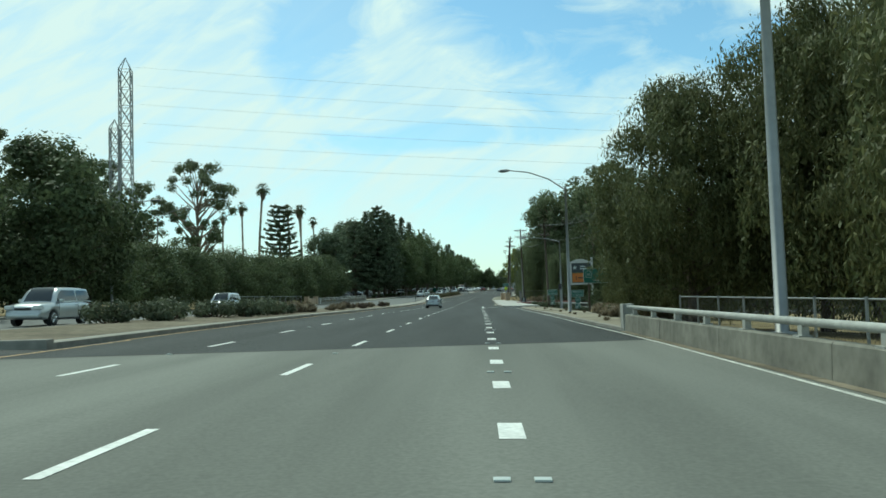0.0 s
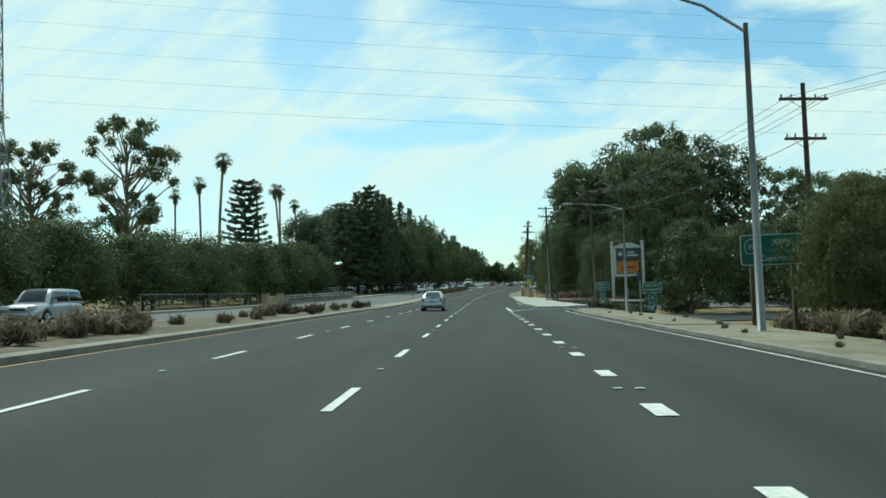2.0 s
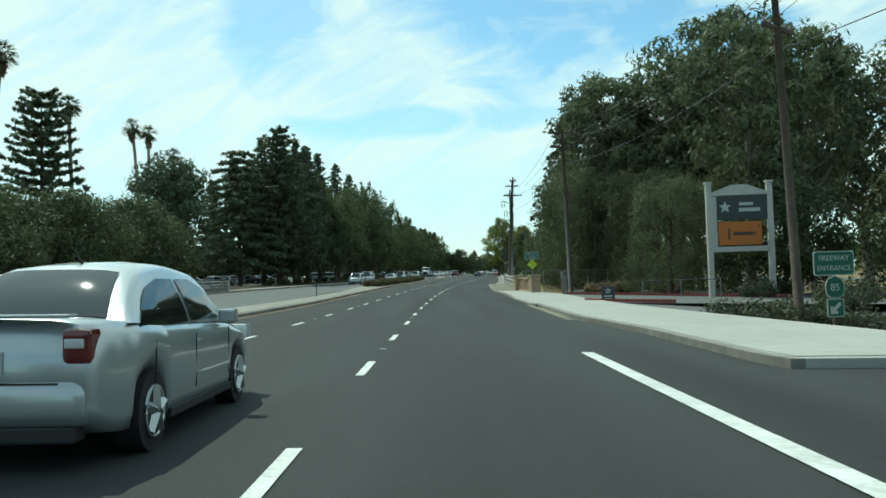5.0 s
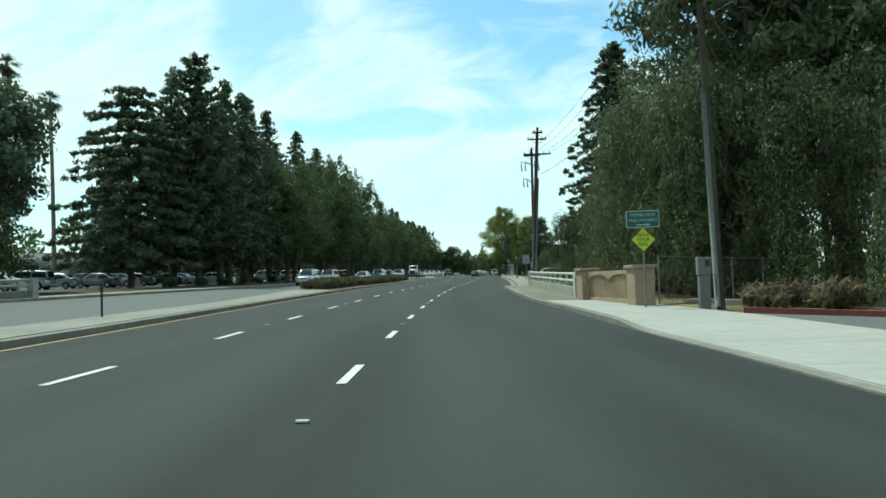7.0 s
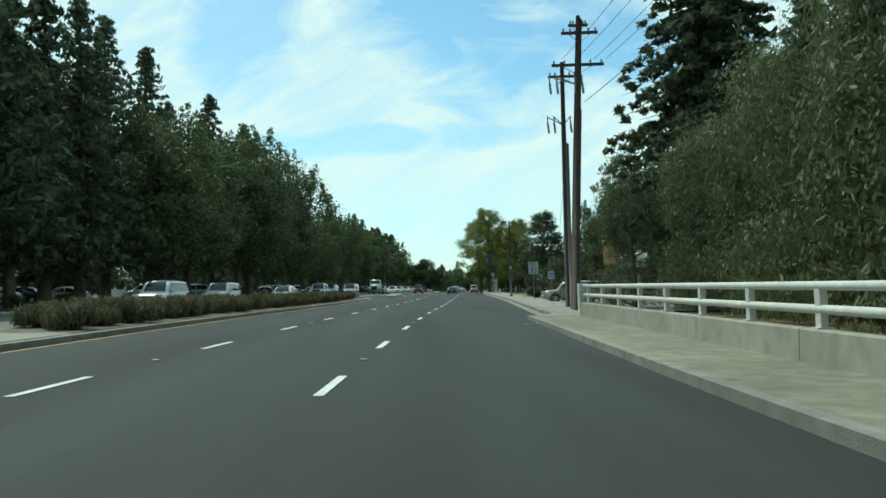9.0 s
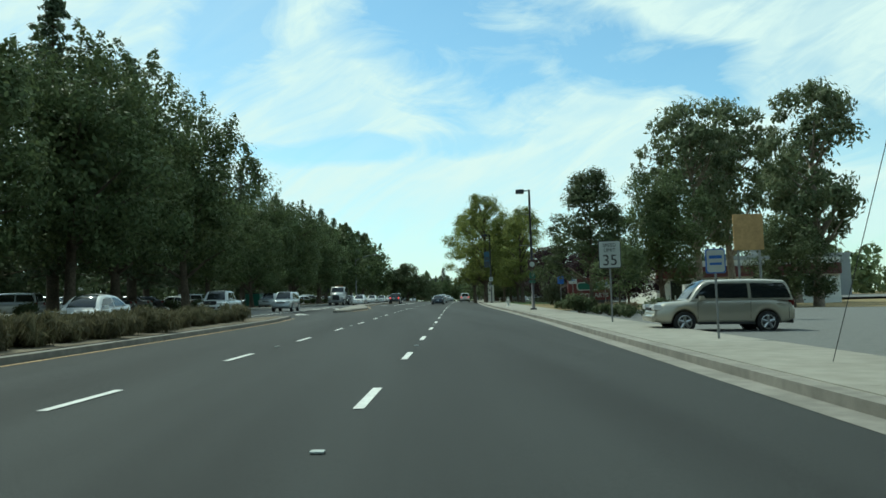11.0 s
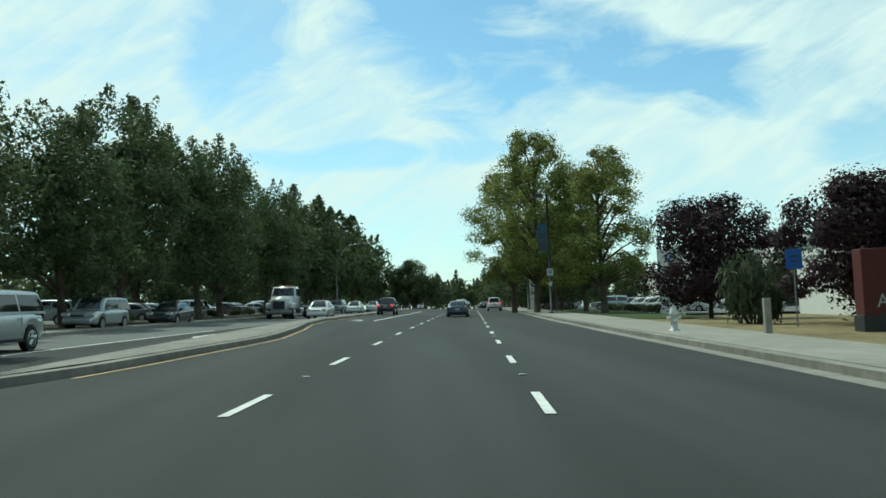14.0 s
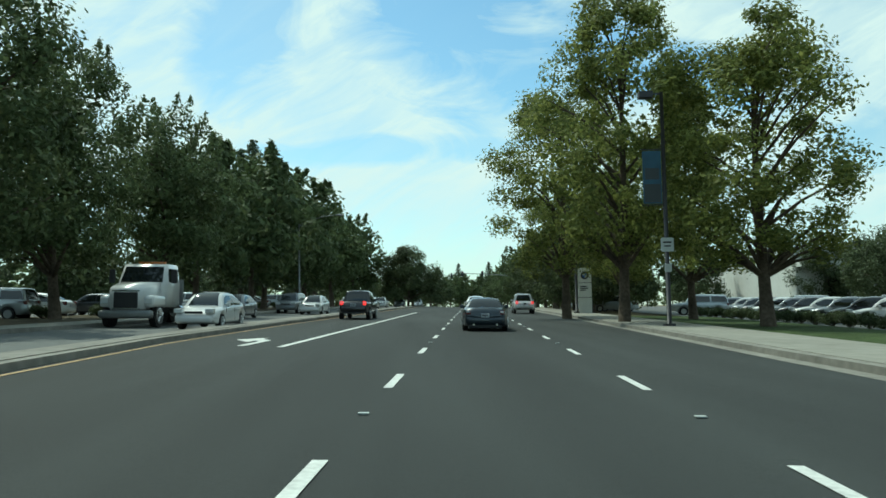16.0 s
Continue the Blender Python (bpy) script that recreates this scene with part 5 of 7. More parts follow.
def wood_pole(m, h, arms, label, lean=(0, 0), cover=0.0, drops=0, side=-1):
    """A utility pole. arms: (height, half length left, half length right, turn)."""
    root = thing("utility_pole", m, label, "utility pole")
    part("pole", pipe([(0, 0, -0.4), (lean[0] * 0.5, lean[1] * 0.5, h * 0.5), (lean[0], lean[1], h)], [0.17, 0.145, 0.11], 10), M["wood_pole"], root, smooth=True)
    if cover:
        part("cable_cover", pipe([(side * 0.15, -0.12, 0.0), (side * 0.14 + lean[0] * cover / h, -0.12 + lean[1] * cover / h, cover)], 0.11, 8), M["wood_grey"], root, smooth=True)
    for z, l, r, turn in arms:
        u = z / h
        arm = part("crossarm", boxes((-l, r, -0.06, 0.06, z - 0.07, z + 0.07), bevel=0.01), M["wood_pole"], root)
        arm.matrix_local = pose(lean[0] * u, lean[1] * u, 0, 0, 0, turn)
        for x in (-l + 0.12, -l * 0.5, r * 0.5, r - 0.12):
            bm = bmesh.new()
            tube(bm, [(x, 0, z + 0.07), (x, 0, z + 0.14), (x, 0, z + 0.17), (x, 0, z + 0.25)], [0.025, 0.05, 0.06, 0.03], 7)
            part("insulator", bm, M["insulator"], arm)
        bm = bmesh.new()
        for x in (-l * 0.55, r * 0.55):
            tube(bm, [(0, 0.05, z - 0.5), (x, 0.05, z - 0.06)], 0.018, 4)
        part("brace", bm, M["galv"], arm)
    for k in range(drops):
        x = (-1, 1)[k % 2] * (0.45 + 0.35 * (k // 2))
        bm = bmesh.new()
        z = h * 0.74
        tube(bm, [(lean[0] * 0.7, 0, z), (x, -0.1, z + 0.45)], 0.03, 5)
        tube(bm, [(x, -0.1, z + 0.5), (x, -0.1, z + 0.1)], 0.035, 6)
        tube(bm, [(x, -0.1, z + 0.1), (x + 0.05, -0.12, z - 0.45)], 0.06, 7)
        part("cable_terminal", bm, M["insulator"], root)
    return root


wood_pole(spot(75, 18.2, -0.8), 12.4, [(11.6, 1.3, 1.3, 10), (9.6, 1.1, 1.1, 10)], "weathered wooden utility pole with two crossarms")
wood_pole(spot(117.2, 13.35, -0.35), 12.2, [(11.8, 1.2, 1.2, 40), (10.4, 1.0, 1.0, 40)], "leaning wooden utility pole beside the ramp", lean=(-0.3, 0.2))
wood_pole(spot(158.6, 11.3, 0.05), 13.9, [(13.6, 1.3, 1.3, 20), (12.4, 1.2, 1.2, 20)], "tall wooden utility pole with a grey cable cover", lean=(-0.3, 0.3), cover=8.1)
wood_pole(spot(202.8, 6.9, 0.15), 14.3, [(13.6, 0.9, 0.9, 0)], "slim dark wooden utility pole in a cluster", lean=(0.9, 1.6))
wood_pole(spot(204.8, 7.05, 0.15), 15.0, [(12.4, 1.3, 1.35, 0), (14.5, 0.5, 0.5, 0)], "tall wooden utility pole with crossarms and cable terminals", lean=(0.9, 1.2), cover=10.0, drops=4, side=1)
wood_pole(spot(209.6, 7.35, 0.15), 13.6, [(12.8, 0.8, 0.8, 0)], "weathered wooden utility pole with cable terminals", lean=(0.1, 0), cover=9.0, drops=3, side=1)


def wire(name, a, b, sag, r=0.012, label="thin overhead wire"):
    a, b = Vector(a), Vector(b)
    pts = [a.lerp(b, i / 14) - Vector((0, 0, sag * 4 * (i / 14) * (1 - i / 14))) for i in range(15)]
    ob = part(name, pipe(pts, r, 4), M["steel_dark"])
    return tagged(ob, label, "wire")


P77, P104, P163, P205 = [(75, 18.2), (117.3, 13.1), (158.8, 11.0), (205.6, 7.85)]
for (pa, za), (pb, zb) in (((P77, 10.9), (P104, 11.5)), ((P104, 11.5), (P163, 13.3)), ((P163, 13.3), (P205, 12.8))):
    for d in (-1.1, -0.4, 0.5, 1.1):
        wire("power_line", at(pa[0], pa[1] + d, za), at(pb[0], pb[1] + d, zb), 0.9, 0.014, "black power line between utility poles")
    wire("phone_line", at(pa[0], pa[1], za - 2.0), at(pb[0], pb[1], zb - 2.2), 0.8, 0.02, "black phone line between utility poles")
for d in (-1.1, 0.5, 1.1):
    wire("power_line", at(75, 18.2 + d, 10.9), at(20, 42 + d, 12.0), 0.9, 0.014, "black power line between utility poles")
wire("guy_wire", at(209.7, 7.4, 9.5), at(214.5, 7.0, 0.2), 0.0, 0.008, "steel guy wire of the pole cluster")
wire("guy_wire", at(158.8, 11.2, 6.5), at(164, 16.5, 0.2), 0.0, 0.02, "steel guy wire of the utility pole")


def lattice_tower(m, h, w0, w1, label, arms=()):
    root = thing("transmission_tower", m, label, "pylon")
    bm = bmesh.new()
    n = 13
    ring = lambda i: [(sx * (w0 + (w1 - w0) * min(1, i / n / 0.55)) / 2, sy * (w0 + (w1 - w0) * min(1, i / n / 0.55)) / 2, h * 0.95 * i / n) for sx, sy in ((-1, -1), (1, -1), (1, 1), (-1, 1))]
    for i in range(n):
        a, b = ring(i), ring(i + 1)
        for k in range(4):
            tube(bm, [a[k], b[k]], 0.075, 4, cap=False)
            tube(bm, [a[k], b[(k + 1) % 4]], 0.045, 4, cap=False)
            tube(bm, [a[(k + 1) % 4], b[k]], 0.045, 4, cap=False)
            tube(bm, [b[k], b[(k + 1) % 4]], 0.045, 4, cap=False)
    for p in ring(n):
        tube(bm, [p, (0, 0, h)], 0.06, 4, cap=False)
    part("lattice", bm, M["galv"], root)
    for z, l in arms:
        bm = bmesh.new()
        for y in (-w1 / 2, w1 / 2):
            tube(bm, [(-l, 0, z), (-w1 / 2, y, z), (w1 / 2, y, z), (l, 0, z)], 0.05, 4)
            tube(bm, [(-l, 0, z), (-w1 / 2, y, z + 0.9)], 0.04, 4)
            tube(bm, [(l, 0, z), (w1 / 2, y, z + 0.9)], 0.04, 4)
        part("crossarm", bm, M["galv"], root)
    return root


lattice_tower(spot(107, -43.4, 0, 12), 34.0, 4.4, 1.5, "tall steel lattice transmission tower", arms=())
lattice_tower(spot(111, -46.8, 0, 12), 26.5, 3.6, 1.2, "lower steel lattice transmission tower", arms=())
for k in range(6):
    wire("transmission_line", at(108, -43.4 + 0.5 * k, 33 - 2.6 * k), at(150, 170, 30 - 2.2 * k), 3.0, 0.010, "thin high-voltage line crossing the road")


# ---- signs ----
def round_rect(w, h, r=0.06, n=4):
    pts = []
    for cx, cz, a0 in ((w / 2 - r, h / 2 - r, 0), (-w / 2 + r, h / 2 - r, 90), (-w / 2 + r, -h / 2 + r, 180), (w / 2 - r, -h / 2 + r, 270)):
        pts += [(cx + r * math.cos(radians(a0 + 90 * i / n)), cz + r * math.sin(radians(a0 + 90 * i / n))) for i in range(n + 1)]
    return pts


def shifted(outline, x, z, k=1.0):
    return [(x + k * a, z + k * b) for a, b in outline]


def plate(root, w, h, z, face, border="sign_white", x=0.0, name="panel", y=0.0, r=0.06):
    p = part(name, prism(shifted(round_rect(w, h, r), x, z), y - 0.012, y + 0.012), M[border] if border else M[face], root)
    if border:
        part("face", prism(shifted(round_rect(w - 0.06, h - 0.06, r), x, z), y - 0.017, y - 0.0125), M[face], p)
    return p


def bars(parent, rows, material, y):
    for x, z, w, h in rows:
        part("text_bar", boxes((x - w / 2, x + w / 2, y - 0.006, y, z - h / 2, z + h / 2)), material, parent)


def post(root, x, z1, r=0.03, material="galv", z0=-0.2, y=0.05, square=False):
    part("post", boxes((x - r, x + r, y - r, y + r, z0, z1)) if square else pipe([(x, y, z0), (x, y, z1)], r, 8), M[material], root)


SHIELD = [(-0.36, -0.30), (-0.2, -0.42), (0.2, -0.42), (0.36, -0.30), (0.40, 0.05), (0.30, 0.32), (0.0, 0.46), (-0.30, 0.32), (-0.40, 0.05)]
# south guide sign
sg1 = thing("guide_sign", spot(65, 12.7, lower(70, 13.8) - 0.4, -4), "large green freeway guide sign on two posts", "road sign")
plate(sg1, 2.3, 1.15, 3.55, "sign_green", r=0.12)
words("SOUTH", 0.21, M["sign_white"], sg1, pose(0.38, -0.02, 3.85))
words("Cupertino", 0.29, M["sign_white"], sg1, pose(0.15, -0.02, 3.22))
part("shield", prism(shifted(SHIELD, -0.74, 3.68, 0.66), -0.026, -0.018), M["sign_white"], sg1)
part("shield_face", prism(shifted(SHIELD, -0.74, 3.68, 0.6), -0.031, -0.027), M["sign_green"], sg1)
words("85", 0.24, M["sign_white"], sg1, pose(-0.74, -0.036, 3.66))
for x in (-0.75, 0.75):
    post(sg1, x, 3.3, 0.07, "wood_pole", square=True, y=0.09, z0=-0.3)


def ramp_sign(m, label, k=1.0):
    root = thing("freeway_entrance_sign", m, label, "road sign", "freeway entrance signs")
    plate(root, 1.45 * k, 0.82 * k, 2.15, "sign_green", r=0.08)
    words("FREEWAY", 0.25 * k, M["sign_white"], root, pose(0, -0.02, 2.15 + 0.17 * k))
    words("ENTRANCE", 0.25 * k, M["sign_white"], root, pose(0, -0.02, 2.15 - 0.17 * k), wide=0.95)
    part("shield", prism(shifted(SHIELD, 0, 2.15 - 0.80 * k, 0.86 * k), -0.015, 0.012), M["sign_white"], root)
    part("shield_face", prism(shifted(SHIELD, 0, 2.15 - 0.80 * k, 0.80 * k), -0.021, -0.016), M["sign_green"], root)
    words("85", 0.34 * k, M["sign_white"], root, pose(0, -0.024, 2.15 - 0.82 * k))
    plate(root, 0.6 * k, 0.62 * k, 2.15 - 1.5 * k, "sign_green", r=0.05)
    part("arrow", prism([(x * k, 2.15 - 1.5 * k + z * k) for x, z in ((-0.2, -0.2), (0.06, -0.2), (0.06, -0.1), (-0.02, -0.1), (0.2, 0.12), (0.12, 0.2), (-0.1, -0.02), (-0.1, 0.06), (-0.2, 0.06))], -0.026, -0.018), M["sign_white"], root)
    post(root, 0, 2.0, 0.05, "wood_pole", square=True, y=0.07)
    return root


ramp_sign(spot(99.2, 15.3, -0.55, -6), "green freeway entrance sign with route shield and arrow panel")
ramp_sign(spot(115.5, 13.75, -0.3, 6), "green freeway entrance sign standing beyond the ramp", 0.95)
# traffic signal head on a pole
sig = thing("ramp_signal", spot(86.6, 11.92, 0.0), "dark ramp signal on a grey pole", "traffic signal")
post(sig, 0, 2.4, 0.06)
part("signal_head", boxes((-0.13, 0.13, -0.16, 0.1, 2.0, 2.55), bevel=0.03), M["steel_dark"], sig)
part("backplate", boxes((-0.17, 0.17, 0.1, 0.115, 1.96, 2.59)), M["black"], sig)
# monument sign
bb = thing("monument_sign", spot(144.5, 20.95, 0.35, -3), "tall grey-framed sign with dark and orange panels", "sign")
for x in (-2.0, 2.0):
    part("post", boxes((x - 0.18, x + 0.18, -0.18, 0.18, -0.9, 7.35), bevel=0.02), M["sign_frame"], bb)
    part("post_cap", boxes((x - 0.24, x + 0.24, -0.24, 0.24, 7.35, 7.47), bevel=0.02), M["sign_frame"], bb)
part("gable", prism([(-1.82, 6.55), (1.82, 6.55), (1.82, 6.75), (0.5, 7.25), (-0.5, 7.25), (-1.82, 6.75)], -0.12, 0.12), M["sign_frame"], bb)
part("dark_panel", boxes((-1.5, 1.82, -0.1, 0.1, 4.9, 6.5), bevel=0.02), M["sign_slate"], bb, "dark slate panel")
part("orange_panel", boxes((-1.4, 1.4, -0.11, 0.09, 3.2, 4.75), bevel=0.02), M["sign_orange"], bb, "orange panel")
part("crossbeam", boxes((-1.82, 1.82, -0.1, 0.1, 2.75, 3.1), bevel=0.02), M["sign_frame"], bb)
part("side_panel", boxes((-1.82, -1.5, -0.08, 0.08, 3.1, 6.5)), M["sign_frame"], bb)
star = [(math.cos(radians(90 + 36 * i)) * (0.42 if i % 2 == 0 else 0.18) - 0.95, math.sin(radians(90 + 36 * i)) * (0.42 if i % 2 == 0 else 0.18) + 5.75) for i in range(10)]
part("star", prism(star, -0.13, -0.102), M["sign_white"], bb, "pale star emblem")
bars(bb, [(0.45, 5.95, 0.9, 0.2), (0.65, 5.55, 1.4, 0.24)], M["sign_white"], -0.102)
bars(bb, [(-0.75, 3.95, 0.12, 0.8), (0.2, 3.95, 1.3, 0.22)], M["sign_brown"], -0.112)
# trail sign
ts = thing("trail_sign", spot(155.6, 7.85, 0.15, -4), "green trail sign over a lime diamond warning sign", "road sign")
post(ts, 0, 3.3, 0.035)
plate(ts, 1.12, 0.58, 3.02, "sign_green", r=0.03)
words("STEVENS CREEK", 0.15, M["sign_white"], ts, pose(0, -0.02, 3.16), wide=0.82)
words("TRAIL ENTRANCE", 0.15, M["sign_white"], ts, pose(0, -0.02, 2.98), wide=0.80)
part("arrow", prism([(-0.22, 2.805), (0.12, 2.805), (0.12, 2.77), (0.26, 2.825), (0.12, 2.88), (0.12, 2.845), (-0.22, 2.845)], -0.024, -0.018), M["sign_white"], ts)
dm = lambda k: [(0, 2.32 + k), (-k, 2.32), (0, 2.32 - k), (k, 2.32)]
part("diamond", prism(dm(0.42), -0.012, 0.012), M["letter_black"], ts)
part("diamond_face", prism(dm(0.40), -0.018, -0.0125), M["sign_yellow"], ts, "lime yellow diamond face")
for z, t_ in ((2.48, "WALK"), (2.32, "YOUR"), (2.16, "BIKE")):
    words(t_, 0.16, M["letter_black"], ts, pose(0, -0.021, z))
# junction box by the pole
jb = thing("cable_box", spot(158.3, 10.62, 0.05, -5), "grey metal cable cabinet standing beside a pole", "utility box")
part("cabinet", boxes((-0.2, 0.2, -0.18, 0.18, -0.1, 1.75), bevel=0.02), M["wood_grey"], jb)
part("top_unit", boxes((-0.24, 0.24, -0.22, 0.22, 1.2, 1.85), bevel=0.02), M["wood_grey"], jb)
part("label_plate", boxes((0.02, 0.18, -0.235, -0.221, 1.5, 1.75)), M["steel_dark"], jb)
# small kiosk with a pale star beside the trail drive
ks_ = thing("sign_box", spot(137.3, 10.7, 0.05, -10) @ Matrix.Scale(0.84, 4), "small black sign box with a pale star", "sign")
part("body", boxes((-0.45, 0.45, -0.25, 0.25, -0.1, 1.1), bevel=0.03), M["steel_dark"], ks_)
star2 = [(math.cos(radians(90 + 36 * i)) * (0.24 if i % 2 == 0 else 0.1), math.sin(radians(90 + 36 * i)) * (0.24 if i % 2 == 0 else 0.1) + 0.78) for i in range(10)]
part("star", prism(star2, -0.262, -0.251), M["sign_white"], ks_)
part("star_centre", prism(shifted(round_rect(0.14, 0.14, 0.069), 0, 0.78), -0.268, -0.263), M["sign_green"], ks_)
bars(ks_, [(0, 0.42, 0.6, 0.1), (0, 0.25, 0.5, 0.07)], M["sign_white"], -0.251)
# trail drive with its painted kerbs
dr = [at(q, o, z) for q, o, z in ((136.2, 9.2, 0.10), (153.2, 10.0, 0.10), (150.6, 13.0, 0.10), (148.4, 15.5, 0.10), (142, 24, 0.06), (136, 30, 0.0), (131, 26, 0.0), (134.5, 14, 0.04))]
tagged(raw("trail_drive", dr, [tuple(range(8))], M["asphalt_old"]), "patched grey asphalt drive to the creek trail", "drive", kind="structure")
for name, pts, wide, high, mt, label in (("red_kerb", ((153.0, 10.3), (150.5, 12.9), (148.4, 15.3), (142.2, 24.0)), 0.24, 0.27, "red_paint", "kerb painted red along the trail drive"),
                                         ("red_kerb", ((138.6, 9.6), (137.4, 10.1), (136.2, 11.6), (135.0, 14.0)), 0.24, 0.25, "red_paint", "short red kerb beside the sign box"),
                                         ("trail_path", ((164.0, 11.6), (162.4, 13.4), (158.8, 19.5), (154.5, 26.0)), 1.1, 0.16, "walk", "pale concrete path behind the drive")):
    vs, fs = [], []
    for k, (q, o) in enumerate(pts):
        a, b = pts[max(k - 1, 0)], pts[min(k + 1, len(pts) - 1)]
        l = math.hypot(b[0] - a[0], b[1] - a[1])
        u, v = (b[0] - a[0]) / l * wide / 2, (b[1] - a[1]) / l * wide / 2
        vs += [at(q + v, o - u, -0.1), at(q + v * 0.9, o - u * 0.9, high), at(q - v * 0.9, o + u * 0.9, high), at(q - v, o + u, -0.1)]
    for k in range(len(pts) - 1):
        fs += [(4 * k + c, 4 * k + c + 1, 4 * k + c + 5, 4 * k + c + 4) for c in range(3)]
    fs += [(0, 1, 2, 3), tuple(4 * len(pts) - 4 + c for c in (3, 2, 1, 0))]
    tagged(raw(name, vs, fs, M[mt]), label, "kerb" if "kerb" in name else "path", kind="structure")
# storm drain mouth in the kerb
dm = tagged(part("drain_inlet", boxes((-0.03, 0.14, -0.55, 0.55, 0.02, 0.115), bevel=0.01), M["dark_gap"]), "dark storm drain mouth in the kerb", "drain", kind="structure")
dm.matrix_world = spot(132.2, KERB_R(132.2) - 0.005, 0.0)
# dark pipe rail behind the sign box
pr = thing("pipe_rail", spot(143.5, 16.6, 0.0, 60), "thin weathered steel pipe rail beside the drive", "rail")
part("top_rail", pipe([(0, -2.6, 1.25), (0, 2.6, 1.25)], 0.035, 6), M["steel_dark"], pr)
for y in (-2.55, 0.0, 2.55):
    part("post", pipe([(0, y, -0.3), (0, y, 1.25)], 0.035, 6), M["galv"], pr)
# median post and small sign
mp = thing("median_marker", spot(151.6, -9.0, 0.165), "slim dark green marker post on the median", "post")
post(mp, 0, 0.95, 0.035, "steel_dark", y=0)
plate(mp, 0.1, 0.3, 0.85, "sign_green", None, name="reflector")
# speed limit sign
sp = thing("speed_limit_sign", spot(234.5, 7.3, 0.15), "white speed limit sign on a steel post", "road sign")
post(sp, 0, 3.2, 0.035)
plate(sp, 0.9, 1.12, 2.75, "sign_white", "letter_black")
words("SPEED", 0.2, M["letter_black"], sp, pose(0, -0.022, 3.12))
words("LIMIT", 0.2, M["letter_black"], sp, pose(0, -0.022, 2.92))
words("35", 0.62, M["letter_black"], sp, pose(0, -0.022, 2.5))
ps = thing("parking_sign", spot(222, 7.6, 0.15), "small pale sign on a thin post", "road sign")
post(ps, 0, 2.3, 0.03)
plate(ps, 0.5, 0.62, 1.95, "sign_white", "sign_blue")
bars(ps, [(0, 2.05, 0.32, 0.08), (0, 1.88, 0.3, 0.06)], M["sign_blue"], -0.018)


def box_lamp(m, h, label, extras):
    """A dark square-section pole with a box lamp on a short arm."""
    root = thing("parkway_lamp", m, label, "street lamp")
    part("pole", pipe([(0, 0, 0), (0, 0, h)], [0.11, 0.075], 10), M["steel_dark"], root, smooth=True)
    part("foot", boxes((-0.22, 0.22, -0.22, 0.22, -0.1, 0.12), bevel=0.02), M["steel_dark"], root)
    part("arm", boxes((-0.5, 0.0, -0.04, 0.04, h - 0.12, h - 0.04)), M["steel_dark"], root)
    part("lamp_head", boxes((-1.0, -0.4, -0.22, 0.22, h - 0.28, h + 0.02), bevel=0.03), M["steel_dark"], root)
    return root


ld = box_lamp(spot(261.9, 6.72, 0.15), 8.95, "dark parkway lamp carrying a brown sign and a green route shield", 0)
for z in (7.1, 4.75):
    part("banner_arm", pipe([(0, 0, z), (-0.85, 0, z + 0.05)], 0.02, 6), M["galv"], ld)
plate(ld, 0.62, 0.74, 3.3, "sign_brown", None, y=-0.13)
part("emblem", prism([(0.19 * math.cos(radians(30 * i)), 3.36 + 0.19 * math.sin(radians(30 * i))) for i in range(12)], -0.155, -0.148), M["sign_white"], ld)
part("shield", prism(shifted(SHIELD, 0, 2.55, 0.62), -0.15, -0.12), M["sign_green"], ld)
words("82", 0.23, M["sign_white"], ld, pose(0, -0.158, 2.55))
plate(ld, 0.5, 0.2, 2.08, "sign_green", None, y=-0.13)
lb = box_lamp(spot(322.3, 6.0, 0.15), 10.2, "dark parkway lamp with a blue banner and small signs", 0)
part("banner", boxes((-0.92, -0.12, -0.02, 0.02, 5.3, 7.6)), M["banner_blue"], lb, "faded blue and grey street banner")
bars(lb, [(-0.52, 5.75, 0.7, 0.8), (-0.52, 6.6, 0.6, 0.5)], M["sign_slate"], -0.022)
for z in (7.66, 5.24):
    part("banner_arm", pipe([(0, 0, z), (-1.0, 0, z)], 0.02, 6), M["steel_dark"], lb)
plate(lb, 0.55, 0.6, 3.5, "sign_white", None, y=-0.13)
plate(lb, 0.3, 0.35, 2.5, "sign_white", None, y=-0.13)
bars(lb, [(0, 3.6, 0.34, 0.07), (0, 3.44, 0.28, 0.06)], M["letter_black"], -0.142)
for s, o in ((356, 6.4), (400, 6.4), (440, 6.4)):
    box_lamp(spot(s, o, 0.15), 9.0, "dark parkway lamp beside the pavement", 0)


def hydrant(m):
    root = thing("fire_hydrant", m, "pale painted fire hydrant on the pavement", "hydrant")
    bm = bmesh.new()
    tube(bm, [(0, 0, 0), (0, 0, 0.05), (0, 0, 0.051), (0, 0, 0.5), (0, 0, 0.52), (0, 0, 0.58), (0, 0, 0.64), (0, 0, 0.74), (0, 0, 0.8)], [0.17, 0.17, 0.11, 0.10, 0.15, 0.15, 0.12, 0.1, 0.04], 14)
    part("barrel", bm, M["hydrant"], root, smooth=True)
    for name, a, b, r in (("nozzle", (-0.1, 0, 0.42), (-0.22, 0, 0.42), 0.065), ("nozzle", (0.1, 0, 0.42), (0.22, 0, 0.42), 0.065), ("pumper_nozzle", (0, -0.1, 0.36), (0, -0.22, 0.36), 0.085)):
        bm = pipe([a, Vector(a).lerp(Vector(b), 0.6), b], [r * 0.8, r * 0.8, r], 10)
        part(name, bm, M["hydrant"], root)
    part("bonnet_nut", boxes((-0.03, 0.03, -0.03, 0.03, 0.79, 0.86)), M["hydrant"], root)
    part("flange", pipe([(0, 0, 0.26), (0, 0, 0.3)], 0.14, 14), M["hydrant"], root)
    return root


